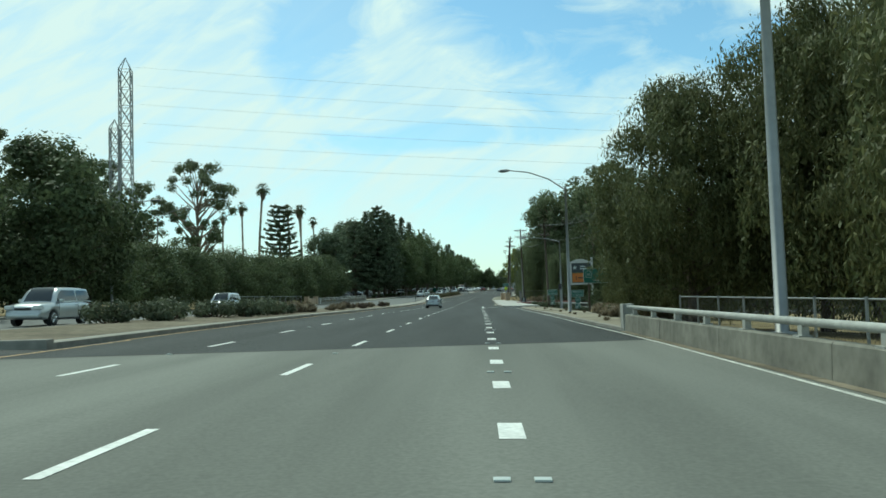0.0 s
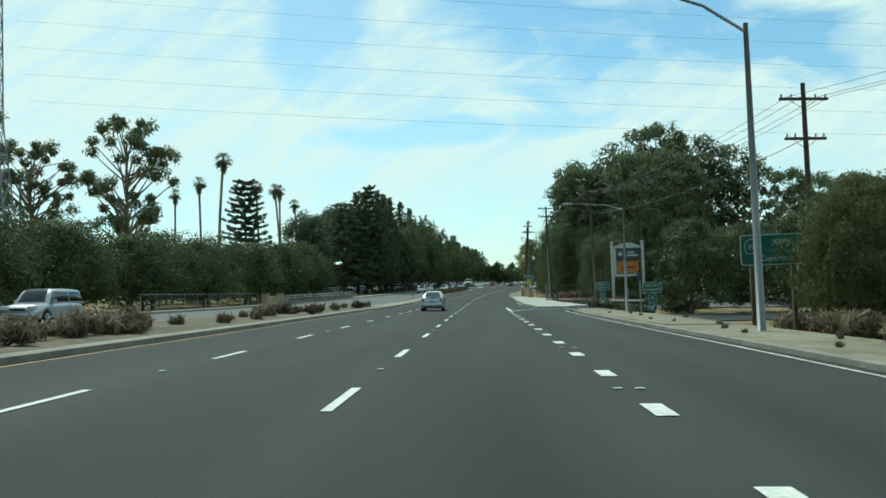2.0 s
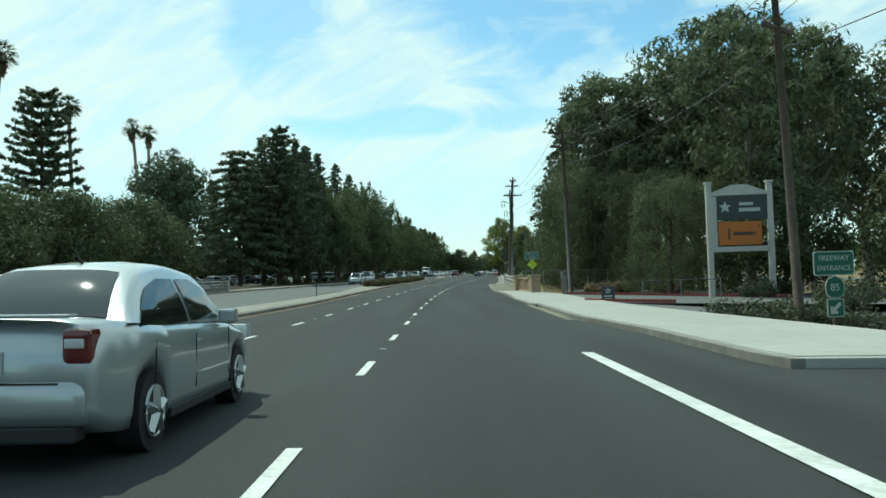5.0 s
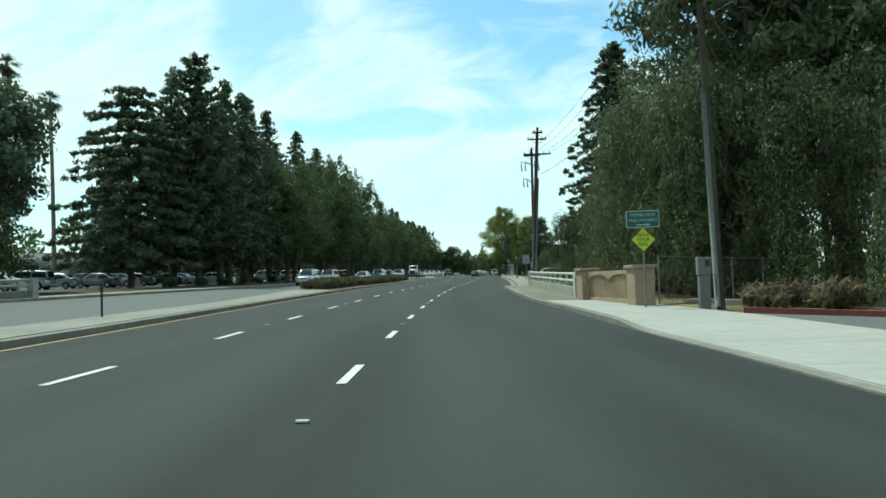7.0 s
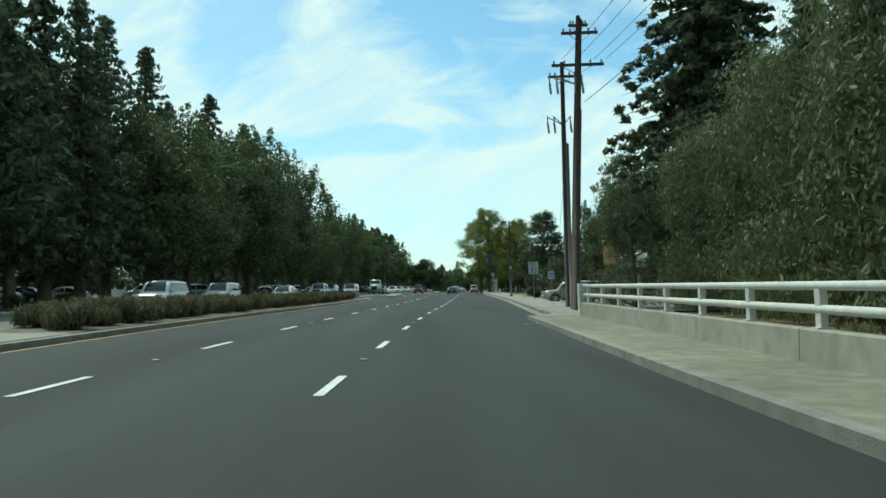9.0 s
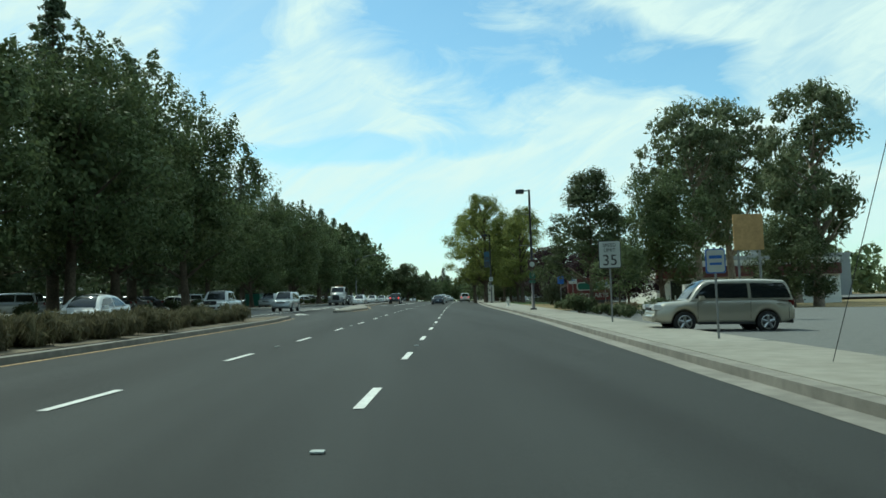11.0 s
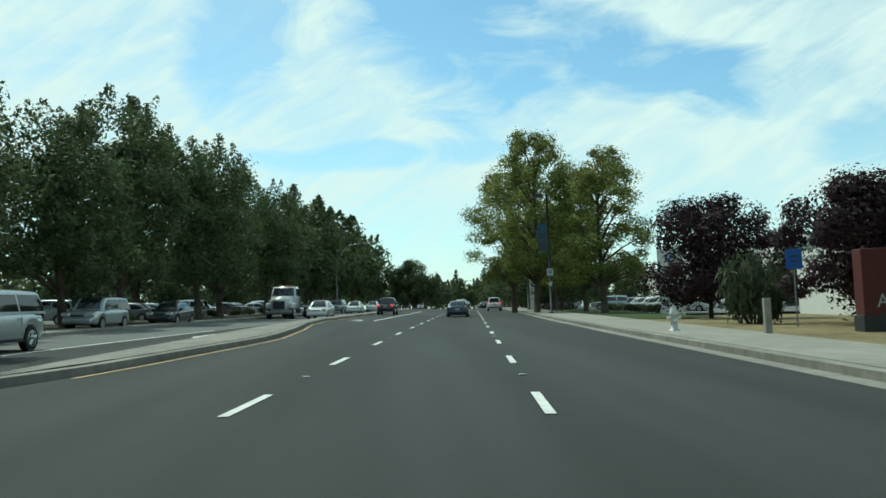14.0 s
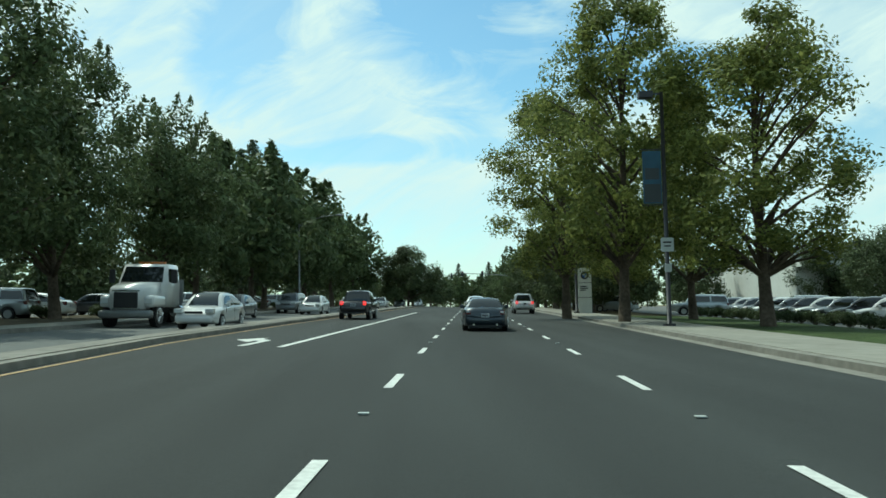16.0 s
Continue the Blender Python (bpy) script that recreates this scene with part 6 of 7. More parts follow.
hydrant(spot(280.6, 6.0, 0.165) @ Matrix.Scale(1.02, 4))
bo = thing("bollard", spot(277.8, 8.1, 0.1), "pale concrete bollard post on the dry verge", "bollard")
part("post", boxes((-0.1, 0.1, -0.1, 0.1, -0.2, 1.12), bevel=0.02), M["concrete"], bo)
mk = thing("trail_marker", spot(166.84, 7.12, 0.15), "small blue and green trail marker on the parapet end", "sign")
plate(mk, 0.27, 0.5, 0.72, "sign_green", None)
bars(mk, [(0, 0.8, 0.22, 0.16), (0, 0.6, 0.22, 0.12)], M["sign_blue"], -0.018)
# shop monument sign
au = thing("shop_sign", spot(279.6, 13.75, 0.05), "dark red shop sign board with white lettering", "sign")
part("board", boxes((-2.05, 2.05, -0.3, 0.3, -0.2, 2.75), bevel=0.03), M["sign_red"], au)
part("plinth", boxes((-2.1, 2.1, -0.35, 0.35, -0.2, 0.62), bevel=0.02), M["steel_dark"], au)
words("AUTO PARTS", 0.62, M["sign_white"], au, pose(0.05, -0.31, 1.05), wide=0.92)
part("logo_plaque", prism(shifted(round_rect(2.5, 0.78, 0.3), 0.0, 1.95), -0.315, -0.301), M["sign_white"], au, "plain white plaque")
part("logo_plaque_inner", prism(shifted(round_rect(2.3, 0.62, 0.25), 0.0, 1.95), -0.322, -0.316), M["sign_green"], au, "plain green plaque")
for s, o, w, h_, z in ((270.4, 10.9, 0.7, 0.74, 2.5), (276.4, 14.7, 0.82, 0.74, 2.15)):
    r_ = thing("small_sign", spot(s, o, 0.1), "small pale notice sign on a thin post", "road sign")
    post(r_, 0, z, 0.03)
    plate(r_, w, h_, z - 0.1, "sign_white", "sign_frame")
    bars(r_, [(0, z, w * 0.6, 0.08), (0, z - 0.18, w * 0.5, 0.06)], M["sign_blue"], -0.018)
for s, o in ((284.5, 11.65),):
    r_ = thing("blue_sign", spot(s, o, 0.1), "small blue sign on a thin steel post", "road sign")
    post(r_, 0, 2.9, 0.03)
    plate(r_, 0.62, 0.78, 2.6, "sign_blue", None)
    bars(r_, [(0, 2.7, 0.34, 0.05), (0, 2.5, 0.3, 0.05)], M["sign_slate"], -0.012)
# dealer pylons: plain roundels
for s, o, w, h_, r in ((356.5, 7.2, 1.1, 3.9, 0.34), (318, 15.1, 1.9, 5.3, 0.42)):
    py = thing("dealer_pylon", spot(s, o, 0.05, -6), "white dealer pylon sign with a dark roundel", "sign")
    part("slab", boxes((-w / 2, w / 2, -0.25, 0.25, -0.2, h_), bevel=0.03), M["wall_white"], py)
    for z in (h_ * 0.36, h_ * 0.68):
        part("joint", boxes((-w / 2 - 0.005, w / 2 + 0.005, -0.256, 0.256, z - 0.02, z + 0.02)), M["steel_dark"], py)
    z0 = h_ * 0.84
    part("roundel", prism([(r * math.cos(radians(15 * i)), z0 + r * math.sin(radians(15 * i))) for i in range(24)], -0.29, -0.251), M["steel_dark"], py)
    part("roundel_centre", prism([(r * 0.6 * math.cos(radians(15 * i)), z0 + r * 0.6 * math.sin(radians(15 * i))) for i in range(24)], -0.3, -0.291), M["sign_white"], py)
    for q in (0, 2):
        part("roundel_quarter", prism([(0, z0)] + [(r * 0.58 * math.cos(radians(90 * q + 15 * i)), z0 + r * 0.58 * math.sin(radians(90 * q + 15 * i))) for i in range(7)], -0.306, -0.301), M["sign_blue"], py)
    bars(py, [(-w * 0.1, h_ * 0.6, w * 0.5, h_ * 0.025), (-w * 0.05, h_ * 0.56, w * 0.6, h_ * 0.025), (-w * 0.15, h_ * 0.52, w * 0.4, h_ * 0.025)], M["sign_slate"], -0.251)
# far signals over the road
for s, o, reach, turn in ((452, 6.5, 11.0, 0), (470, -14.5, 8.0, 180)):
    ms = thing("signal_mast", spot(s, o, 0.1, turn), "traffic signal mast arm over the road", "traffic signal")
    part("pole", pipe([(0, 0, -0.2), (0, 0, 6.4)], [0.16, 0.12], 10), M["galv"], ms)
    part("mast_arm", pipe([(0, 0, 6.2), (-reach * 0.5, 0, 6.75), (-reach, 0, 7.0)], [0.11, 0.08, 0.05], 8), M["galv"], ms)
    for x in (-reach + 0.3, -reach * 0.6):
        sh = part("signal_head", boxes((x - 0.2, x + 0.2, -0.2, 0.1, 6.3, 7.4), bevel=0.03), M["steel_dark"], ms)
        for i, c in enumerate(("lamp_red", "plastic", "plastic")):
            part("lens", disc(bmesh.new(), (x, -0.21, 7.2 - 0.34 * i), (0, 1, 0), 0.13, 0.03, 14), M[c], sh)
# drain grate at the kerb
dg = tagged(part("drain_grate", boxes(*[(-0.33 + 0.08 * i, -0.305 + 0.08 * i, -0.45, 0.45, -0.02, 0.008) for i in range(9)], *[(-0.33, 0.34, -0.45 + 0.145 * i, -0.425 + 0.145 * i, -0.02, 0.010) for i in range(7)]), M["galv"]), "steel drain grate beside the kerb", "drain", kind="structure")
dg.matrix_world = spot(192.4, 4.0, 0.0)

# ---- vehicles ----
def wheel(parent, x, y, r, w, name="wheel", plain=False):
    tyre_bm = bmesh.new()
    sgn = 1 if x > 0 else -1
    disc(tyre_bm, (x, y, r), (1, 0, 0), r, w, 14 if plain else 24)
    wl = part(name, tyre_bm, M["black"], parent)
    bm = bmesh.new()
    disc(bm, (x + sgn * (w / 2 + 0.004), y, r), (1, 0, 0), r * 0.66, 0.012, 12 if plain else 20)
    rim = part("rim", bm, M["rim"] if plain else M["plastic"], wl)
    if plain:
        return wl
    bm = bmesh.new()
    for k in range(5):
        a = 2 * math.pi * k / 5 + 0.3
        d = Vector((0, math.cos(a), math.sin(a)))
        c = Vector((x + sgn * (w / 2 + 0.014), y, r))
        tube(bm, [c + d * r * 0.08, c + d * r * 0.62], [r * 0.16, r * 0.12], 4)
    disc(bm, (x + sgn * (w / 2 + 0.016), y, r), (1, 0, 0), r * 0.18, 0.02, 12)
    ring = [Vector((x + sgn * (w / 2 + 0.012), y + math.cos(a) * r * 0.63, r + math.sin(a) * r * 0.63)) for a in np.linspace(0, 2 * math.pi, 19)]
    tube(bm, ring, r * 0.05, 5, cap=False)
    part("spokes", bm, M["rim"], wl)
    return wl


def vehicle(name, m, label, colour, L=4.55, Wd=1.79, H=1.5, wheel_r=0.315, axles=(-1.38, 1.32), top=(), cabin=(), belt=0.93, floor=0.22, lamps=(0.72, 0.92), rear="sedan", roof_w=0.66, glass="glass_dark", category="car", group="", plain=False, low=0.34):
    """A road vehicle; x right, y ahead, origin on the road under its middle.
    top: (y, z) of the bonnet-deck line; cabin: y of windscreen foot, roof front, roof rear, rear window foot."""
    root = thing(name, m, label, category, group)
    hw = Wd / 2
    ys = np.unique(np.round(np.concatenate([np.linspace(-L / 2, L / 2, 16 if plain else 44), *[np.linspace(a - wheel_r * 1.25, a + wheel_r * 1.25, 7 if plain else 13) for a in axles]]), 3))
    ty, tz = [p[0] for p in top], [p[1] for p in top]
    bm = bmesh.new()
    rings = []
    for y in ys:
        u = abs(y) / (L / 2)
        w = hw * (1 - 0.17 * max(0, (u - 0.55) / 0.45) ** 2.2)
        t = float(np.interp(y, ty, tz))
        b = floor + 0.16 * max(0, (u - 0.82) / 0.18) ** 1.5
        a = b
        for ax in axles:
            q = (wheel_r * 1.16) ** 2 - (y - ax) ** 2
            if q > 0:
                a = max(a, wheel_r + math.sqrt(q))
        a = min(a, t - 0.1)
        bulge = lambda k: a + 0.04 + (t - 0.06 - a - 0.04) * k
        half = [(0.0, b if a == b else max(b, 0.3)), (0.74 * w, max(b, a if a > b else b)), (0.955 * w, max(b + 0.02, a)), (0.985 * w, bulge(0.12)), (w, bulge(0.42)), (0.99 * w, bulge(0.72)), (0.955 * w, bulge(0.92)), (0.90 * w, t - 0.02), (0.55 * w, t + 0.018), (0.0, t + 0.03)]
        ring = [bm.verts.new((x, y, z)) for x, z in half] + [bm.verts.new((-x, y, z)) for x, z in reversed(half[1:-1])]
        rings.append(ring)
    n = len(rings[0])
    for p, q in zip(rings, rings[1:]):
        for k in range(n):
            bm.faces.new((p[k], p[(k + 1) % n], q[(k + 1) % n], q[k]))
    bm.faces.new(list(reversed(rings[0])))
    bm.faces.new(rings[-1])
    bmesh.ops.recalc_face_normals(bm, faces=bm.faces)
    body = part("body", bm, colour, root, smooth=True)
    # cabin: one rounded shell, its panes follow the same curves
    c0, c1, c2, c3 = cabin
    wb, wr, rf = hw * 0.915, hw * roof_w, H
    foot = lambda y: float(np.interp(y, ty, tz)) - 0.03

    def crest(y):
        if y < c2:
            return foot(y) + (rf - foot(y)) * math.sin(math.pi / 2 * max(0.0, (y - c3) / (c2 - c3))) ** 0.9
        if y > c1:
            return foot(y) + (rf - foot(y)) * math.sin(math.pi / 2 * max(0.0, (c0 - y) / (c0 - c1))) ** 0.9
        return rf + 0.035 * math.sin(math.pi * (y - c2) / (c1 - c2))

    def brow(y):
        k = max(0.0, min(1.0, (crest(y) - foot(y)) / (rf - foot(y))))
        return wb + (wr - wb) * k

    def flank(y, v, off=0.0):
        z0, z1 = foot(y), max(foot(y), crest(y) - 0.07)
        return Vector((wb + (brow(y) - wb) * v ** 1.35 + off, y, z0 + (z1 - z0) * v))

    def lid(y, u, off=0.0):
        z = crest(y)
        drop = min(0.07, max(0.0, z - foot(y)))
        return Vector((u * brow(y), y, z - drop * abs(u) ** 4 + off))

    def shell(nm, rows, material):
        b2 = bmesh.new()
        vs = [[b2.verts.new(p) for p in r] for r in rows]
        for p, q in zip(vs, vs[1:]):
            for k in range(len(p) - 1):
                b2.faces.new((p[k], p[k + 1], q[k + 1], q[k]))
        bmesh.ops.recalc_face_normals(b2, faces=b2.faces)
        return part(nm, b2, material, root, smooth=True)

    st = np.unique(np.concatenate([np.linspace(c3, c2, 8), np.linspace(c2, c1, 7), np.linspace(c1, c0, 8)]))
    mirror_x = lambda p: Vector((-p.x, p.y, p.z))
    rows = []
    for y in st:
        side = [flank(y, v) for v in (0, 0.25, 0.5, 0.75, 0.93)]
        rows.append([mirror_x(p) for p in side] + [lid(y, u) for u in (-1, -0.93, -0.8, -0.4, 0, 0.4, 0.8, 0.93, 1)] + list(reversed(side)))
    shell("cabin", rows, colour)
    us = np.linspace(-0.86, 0.86, 9) * (0.9 if rear == "sedan" else 1.0)
    for nm, ya, yb in (("rear_window", c3 + (c2 - c3) * 0.05, c2 - (c2 - c3) * (0.34 if rear == "sedan" else 0.14)), ("windscreen", c1 + (c0 - c1) * 0.12, c0 - (c0 - c1) * 0.06)):
        shell(nm, [[lid(y, u, 0.012) for u in us] for y in np.linspace(ya, yb, 4 if plain else 7)], M[glass])
    y_mid = (c1 + c2) / 2 - 0.05
    low_r, low_f = c3 + (c2 - c3) * 0.25, c0 - (c0 - c1) * 0.2
    zs = np.linspace(belt + 0.05, rf - 0.13, 3 if plain else 6)
    fine = np.linspace(c3, c0, 160)
    crests = np.array([crest(y) for y in fine])
    for sgn in (-1, 1):
        def reach(z):
            ok = fine[crests > z + 0.13]
            return float(ok.min()) + 0.04, float(ok.max()) - 0.05

        def glaze(nm, cut0, cut1):
            rows_ = []
            for z in zs:
                ya, yb = reach(z)
                ya, yb = max(ya, cut0), min(yb, cut1)
                if yb < ya + 0.02:
                    continue
                r_ = []
                for y in np.linspace(ya, yb, 3 if plain else 6):
                    v = min(0.97, max(0.0, (z - foot(y)) / max(0.05, crest(y) - 0.07 - foot(y))))
                    p = flank(y, v, 0.010)
                    r_.append(Vector((sgn * p.x, p.y, z)))
                rows_.append(r_)
            if len(rows_) > 1:
                shell(nm, rows_, M[glass])
        if rear == "coupe":
            glaze("side_window", c3 + 0.42, c0)
        else:
            glaze("rear_side_window", c3, y_mid - 0.05)
            glaze("front_side_window", y_mid + 0.05, c0)
        bmm = bmesh.new()
        box(bmm, sgn * (hw + 0.02) - 0.09, sgn * (hw + 0.02) + 0.09, low_f - 0.32, low_f - 0.16, belt - 0.02, belt + 0.13, bevel=0.03)
        part("mirror", bmm, colour, root)
        for yy in () if plain else ((y_mid + 0.02, low_r + 0.30) if rear != "coupe" else (low_r + 0.30,)):
            part("door_handle", boxes((sgn * (hw - 0.012) - 0.012, sgn * (hw - 0.012) + 0.012, yy, yy + 0.18, belt - 0.16, belt - 0.125), bevel=0.005), colour, root)
        for yy in () if plain else ((y_mid, low_f - 0.12, low_r + 0.12) if rear != "coupe" else (low_r + 0.2, low_f - 0.14)):
            part("door_gap", boxes((sgn * (hw - 0.006) - 0.004, sgn * (hw - 0.006) + 0.004, yy - 0.006, yy + 0.006, floor + 0.16, belt - 0.06)), M["black"], root)
        # lamps
        z0, z1 = lamps
        e = 0.86 * hw
        x0, x1 = sorted((sgn * e * 0.72, sgn * e * 0.975))
        tl = part("tail_lamp", boxes((x0, x1, -L / 2 - 0.010, -L / 2 + 0.22, z0, z1 - 0.02), bevel=0.045), M["lamp_red"], root)
        if not plain:
            zc = z0 + (z1 - z0) * 0.55
            part("reverse_lamp", boxes((x0 + 0.02, x1 - 0.035, -L / 2 - 0.016, -L / 2 + 0.02, zc - 0.035, zc + 0.035), bevel=0.015), M["lamp_clear"], tl)
        part("headlamp", boxes((min(sgn * e * 0.58, sgn * (e + 0.03)), max(sgn * e * 0.58, sgn * (e + 0.03)), L / 2 - 0.26, L / 2 + 0.008, z0 - 0.10, z0 + 0.08), bevel=0.04), M["lamp_clear"], root)
        for ax in axles:
            wheel(root, sgn * (hw - 0.125), ax, wheel_r, 0.21, plain=plain)
        if not plain:
            part("sill", boxes((sgn * (hw - 0.03) - 0.03, sgn * (hw - 0.03) + 0.03, axles[0] + wheel_r * 1.2, axles[1] - wheel_r * 1.2, floor - 0.02, floor + 0.06), bevel=0.01), M["plastic"], root)
    part("rear_bumper", boxes((-hw * 0.835, hw * 0.835, -L / 2 - 0.03, -L / 2 + 0.3, low - 0.02, low + 0.33), bevel=0.12), colour, root, smooth=True)
    if not plain:
        part("rear_valance", boxes((-hw * 0.72, hw * 0.72, -L / 2 + 0.0, -L / 2 + 0.2, low - 0.12, low + 0.0), bevel=0.02), M["plastic"], root)
    part("front_bumper", boxes((-hw * 0.82, hw * 0.82, L / 2 - 0.28, L / 2 + 0.05, low - 0.06, low + 0.2), bevel=0.09), colour, root, smooth=True)
    part("grille", boxes((-hw * 0.4, hw * 0.4, L / 2 - 0.05, L / 2 + 0.012, lamps[0] - 0.12, lamps[0] - 0.02), bevel=0.02), M["plastic"], root)
    if not plain:
        part("boot_seam", boxes((-hw * 0.6, hw * 0.6, -L / 2 - 0.012, -L / 2 - 0.002, low + 0.29, low + 0.3)), M["black"], root)
    pz = (lamps[0] + lamps[1]) / 2 - 0.12
    pl = part("number_plate", boxes((-0.16, 0.16, -L / 2 - 0.03, -L / 2 - 0.005, pz - 0.08, pz + 0.08), bevel=0.006), M["plate"], root)
    for i in range(0 if plain else 7):
        part("plate_bar", boxes((-0.125 + 0.036 * i, -0.1 + 0.036 * i, -L / 2 - 0.034, -L / 2 - 0.029, pz - 0.035, pz + 0.035)), M["sign_slate"], pl)
    return root


SEDAN_TOP = [(-2.28, 0.84), (-2.25, 1.0), (-2.14, 1.055), (-1.85, 1.06), (-1.2, 1.03), (0.4, 0.97), (0.95, 0.95), (1.6, 0.84), (2.1, 0.70), (2.28, 0.52)]
SEDAN_CAB = (1.16, 0.28, -0.75, -1.72)
COUPE_TOP = [(-2.27, 0.66), (-2.2, 0.88), (-1.6, 0.93), (-0.9, 0.90), (0.5, 0.86), (1.5, 0.78), (2.0, 0.66), (2.27, 0.50)]
SUV_TOP = [(-2.3, 0.9), (-2.25, 1.08), (-1.5, 1.10), (0.6, 1.08), (1.1, 1.06), (1.9, 0.98), (2.2, 0.86), (2.3, 0.62)]
PICK_TOP = [(-2.62, 0.85), (-2.58, 1.08), (-0.75, 1.09), (-0.7, 1.06), (0.9, 1.06), (1.3, 1.08), (2.2, 1.02), (2.5, 0.9), (2.62, 0.66)]


def sedan(m, label, colour, group="", name="sedan_car"):
    return vehicle(name, m, label, colour, top=SEDAN_TOP, cabin=SEDAN_CAB, lamps=(0.76, 1.03), group=group, plain=bool(group))


def suv(m, label, colour, group="", name="suv_car"):
    return vehicle(name, m, label, colour, L=4.6, Wd=1.85, H=1.74, wheel_r=0.35, top=SUV_TOP, cabin=(1.15, 0.45, -2.0, -2.24), belt=1.08, floor=0.3, lamps=(0.86, 1.12), roof_w=0.74, low=0.42, group=group, plain=bool(group))


def pickup(m, label, colour, group="", name="pickup_truck"):
    root = vehicle(name, m, label, colour, L=5.25, Wd=1.88, H=1.76, wheel_r=0.37, axles=(-1.62, 1.62), top=PICK_TOP, cabin=(1.35, 0.75, -0.55, -0.78), belt=1.12, floor=0.36, lamps=(0.88, 1.12), roof_w=0.74, low=0.48, group=group, category="pickup")
    part("bed_floor", boxes((-0.74, 0.74, -2.5, -0.85, 1.115, 1.125)), M["black"], root)
    part("tailgate_handle", boxes((-0.12, 0.12, -2.64, -2.61, 0.92, 0.98), bevel=0.01), M["plastic"], root)
    grille = part("grille", boxes((-0.44, 0.44, 2.585, 2.635, 0.86, 1.06), bevel=0.015), M["black"], root)
    for z in (0.92, 0.99):
        part("slat", boxes((-0.42, 0.42, 2.632, 2.645, z - 0.012, z + 0.012)), M["plastic"], grille)
    part("badge", prism(shifted(round_rect(0.14, 0.09, 0.04), 0, 0.96), 2.64, 2.652), M["chrome"], grille)
    bumper = part("front_bumper", boxes((-0.83, 0.83, 2.46, 2.70, 0.50, 0.80), bevel=0.06), colour, root, smooth=True)
    part("air_intake", boxes((-0.40, 0.40, 2.68, 2.71, 0.54, 0.68), bevel=0.01), M["black"], bumper)
    for x in (-0.62, 0.62):
        part("fog_lamp", boxes((x - 0.11, x + 0.11, 2.68, 2.71, 0.58, 0.68), bevel=0.01), M["plastic"], bumper)
    part("skid_plate", boxes((-0.62, 0.62, 2.25, 2.55, 0.34, 0.5), bevel=0.03), M["black"], root)
    for x in (-0.9, 0.9):
        part("side_step", boxes((x - 0.06, x + 0.06, -1.05, 1.05, 0.33, 0.40), bevel=0.02), M["black"], root)
    return root


def on_road(s, o, turn=0.0):
    p = at(s, o, 0.0)
    up = math.degrees(math.atan2(at(s + 2, o).z - p.z, 2.0))
    m = pose(0, 0, 0, 0, 0, heading(s)) @ pose(0, 0, 0, up, math.degrees(math.atan(FALL)), 0) @ pose(0, 0, 0, 0, 0, turn)
    m.translation = p
    return m


SILVER = paint("silver", (0.42, 0.45, 0.46), metal=0.6)
WHITE = paint("white", (0.58, 0.59, 0.58), metal=0.0)
NAVY = paint("dark_blue", (0.010, 0.020, 0.030), metal=0.3)
BLACK = paint("black", (0.012, 0.012, 0.014), metal=0.2)
GREY = paint("grey", (0.16, 0.17, 0.18), metal=0.5)
GOLD = paint("champagne", (0.36, 0.34, 0.28), metal=0.5)

ant = sedan(on_road(97.4, -2.0), "silver-blue four-door sedan in the middle lane", SILVER)
part("antenna", pipe([(0, -0.7, 1.5), (0, -0.85, 1.62)], [0.012, 0.006], 5), M["plastic"], ant)
part("boot_spoiler", boxes((-0.60, 0.60, -2.27, -2.12, 1.085, 1.11), bevel=0.01), SILVER, ant)
part("brake_lamp", boxes((-0.12, 0.12, -1.30, -1.27, 1.27, 1.29)), M["lamp_red"], ant)
cp = vehicle("coupe_car", on_road(321.5, -1.93), "dark blue two-door coupe in the middle lane", NAVY, L=4.54, Wd=1.83, H=1.30, wheel_r=0.335, axles=(-1.28, 1.28), top=COUPE_TOP, cabin=(0.72, 0.02, -0.62, -1.30), belt=0.90, floor=0.18, lamps=(0.66, 0.84), rear="coupe", low=0.26)
for x in (-0.45, 0.45):
    part("exhaust", pipe([(x, -2.32, 0.27), (x, -2.1, 0.27)], 0.045, 10), M["chrome"], cp)
sedan(on_road(357, -2.1), "white four-door sedan in the middle lane", WHITE)
braking = [pickup(on_road(361.5, 2.2), "white pickup truck in the outer lane with lit brake lamps", WHITE),
           pickup(on_road(338.5, -9.6), "black pickup truck braking in the turn pocket", BLACK)]
for truck in braking:
    for piece in truck.children:
        if piece.name.startswith("tail_lamp"):
            piece.data.materials[0] = M["lamp_lit"]
# oncoming traffic
pickup(on_road(258.8, -15.6, 180), "white crew-cab pickup truck in the opposite lanes", WHITE)
suv(on_road(274.8, -14.4, 180), "pale silver off-road wagon in the opposite lanes", SILVER)
sedan(on_road(321.2, -13.45, 180), "white mid-size sedan in the opposite lanes", WHITE)
sedan(on_road(338, -17.3, 180), "grey sedan near the opposite kerb", GREY)
sedan(on_road(352, -15.0, 180), "small white sedan in the opposite lanes", WHITE)
suv(on_road(356, -17.8, 180), "grey wagon near the opposite kerb", GREY)
suv(on_road(72.5, -19.5, 180), "pale silver off-road wagon in the opposite lanes", SILVER)
suv(on_road(37.5, -16.8, 180), "silver wagon in the opposite lanes of the bridge", SILVER)
suv(on_road(212, -16.2, 180), "silver wagon in the opposite lanes", SILVER)
suv(on_road(226, -17.0, 180), "white wagon in the opposite lanes", WHITE)
sedan(on_road(236, -14.5, 180), "white sedan in the opposite lanes", WHITE)
suv(on_road(229.2, 9.8, 90), "silver estate car nosing out of the shop drive", GOLD, name="estate_car")


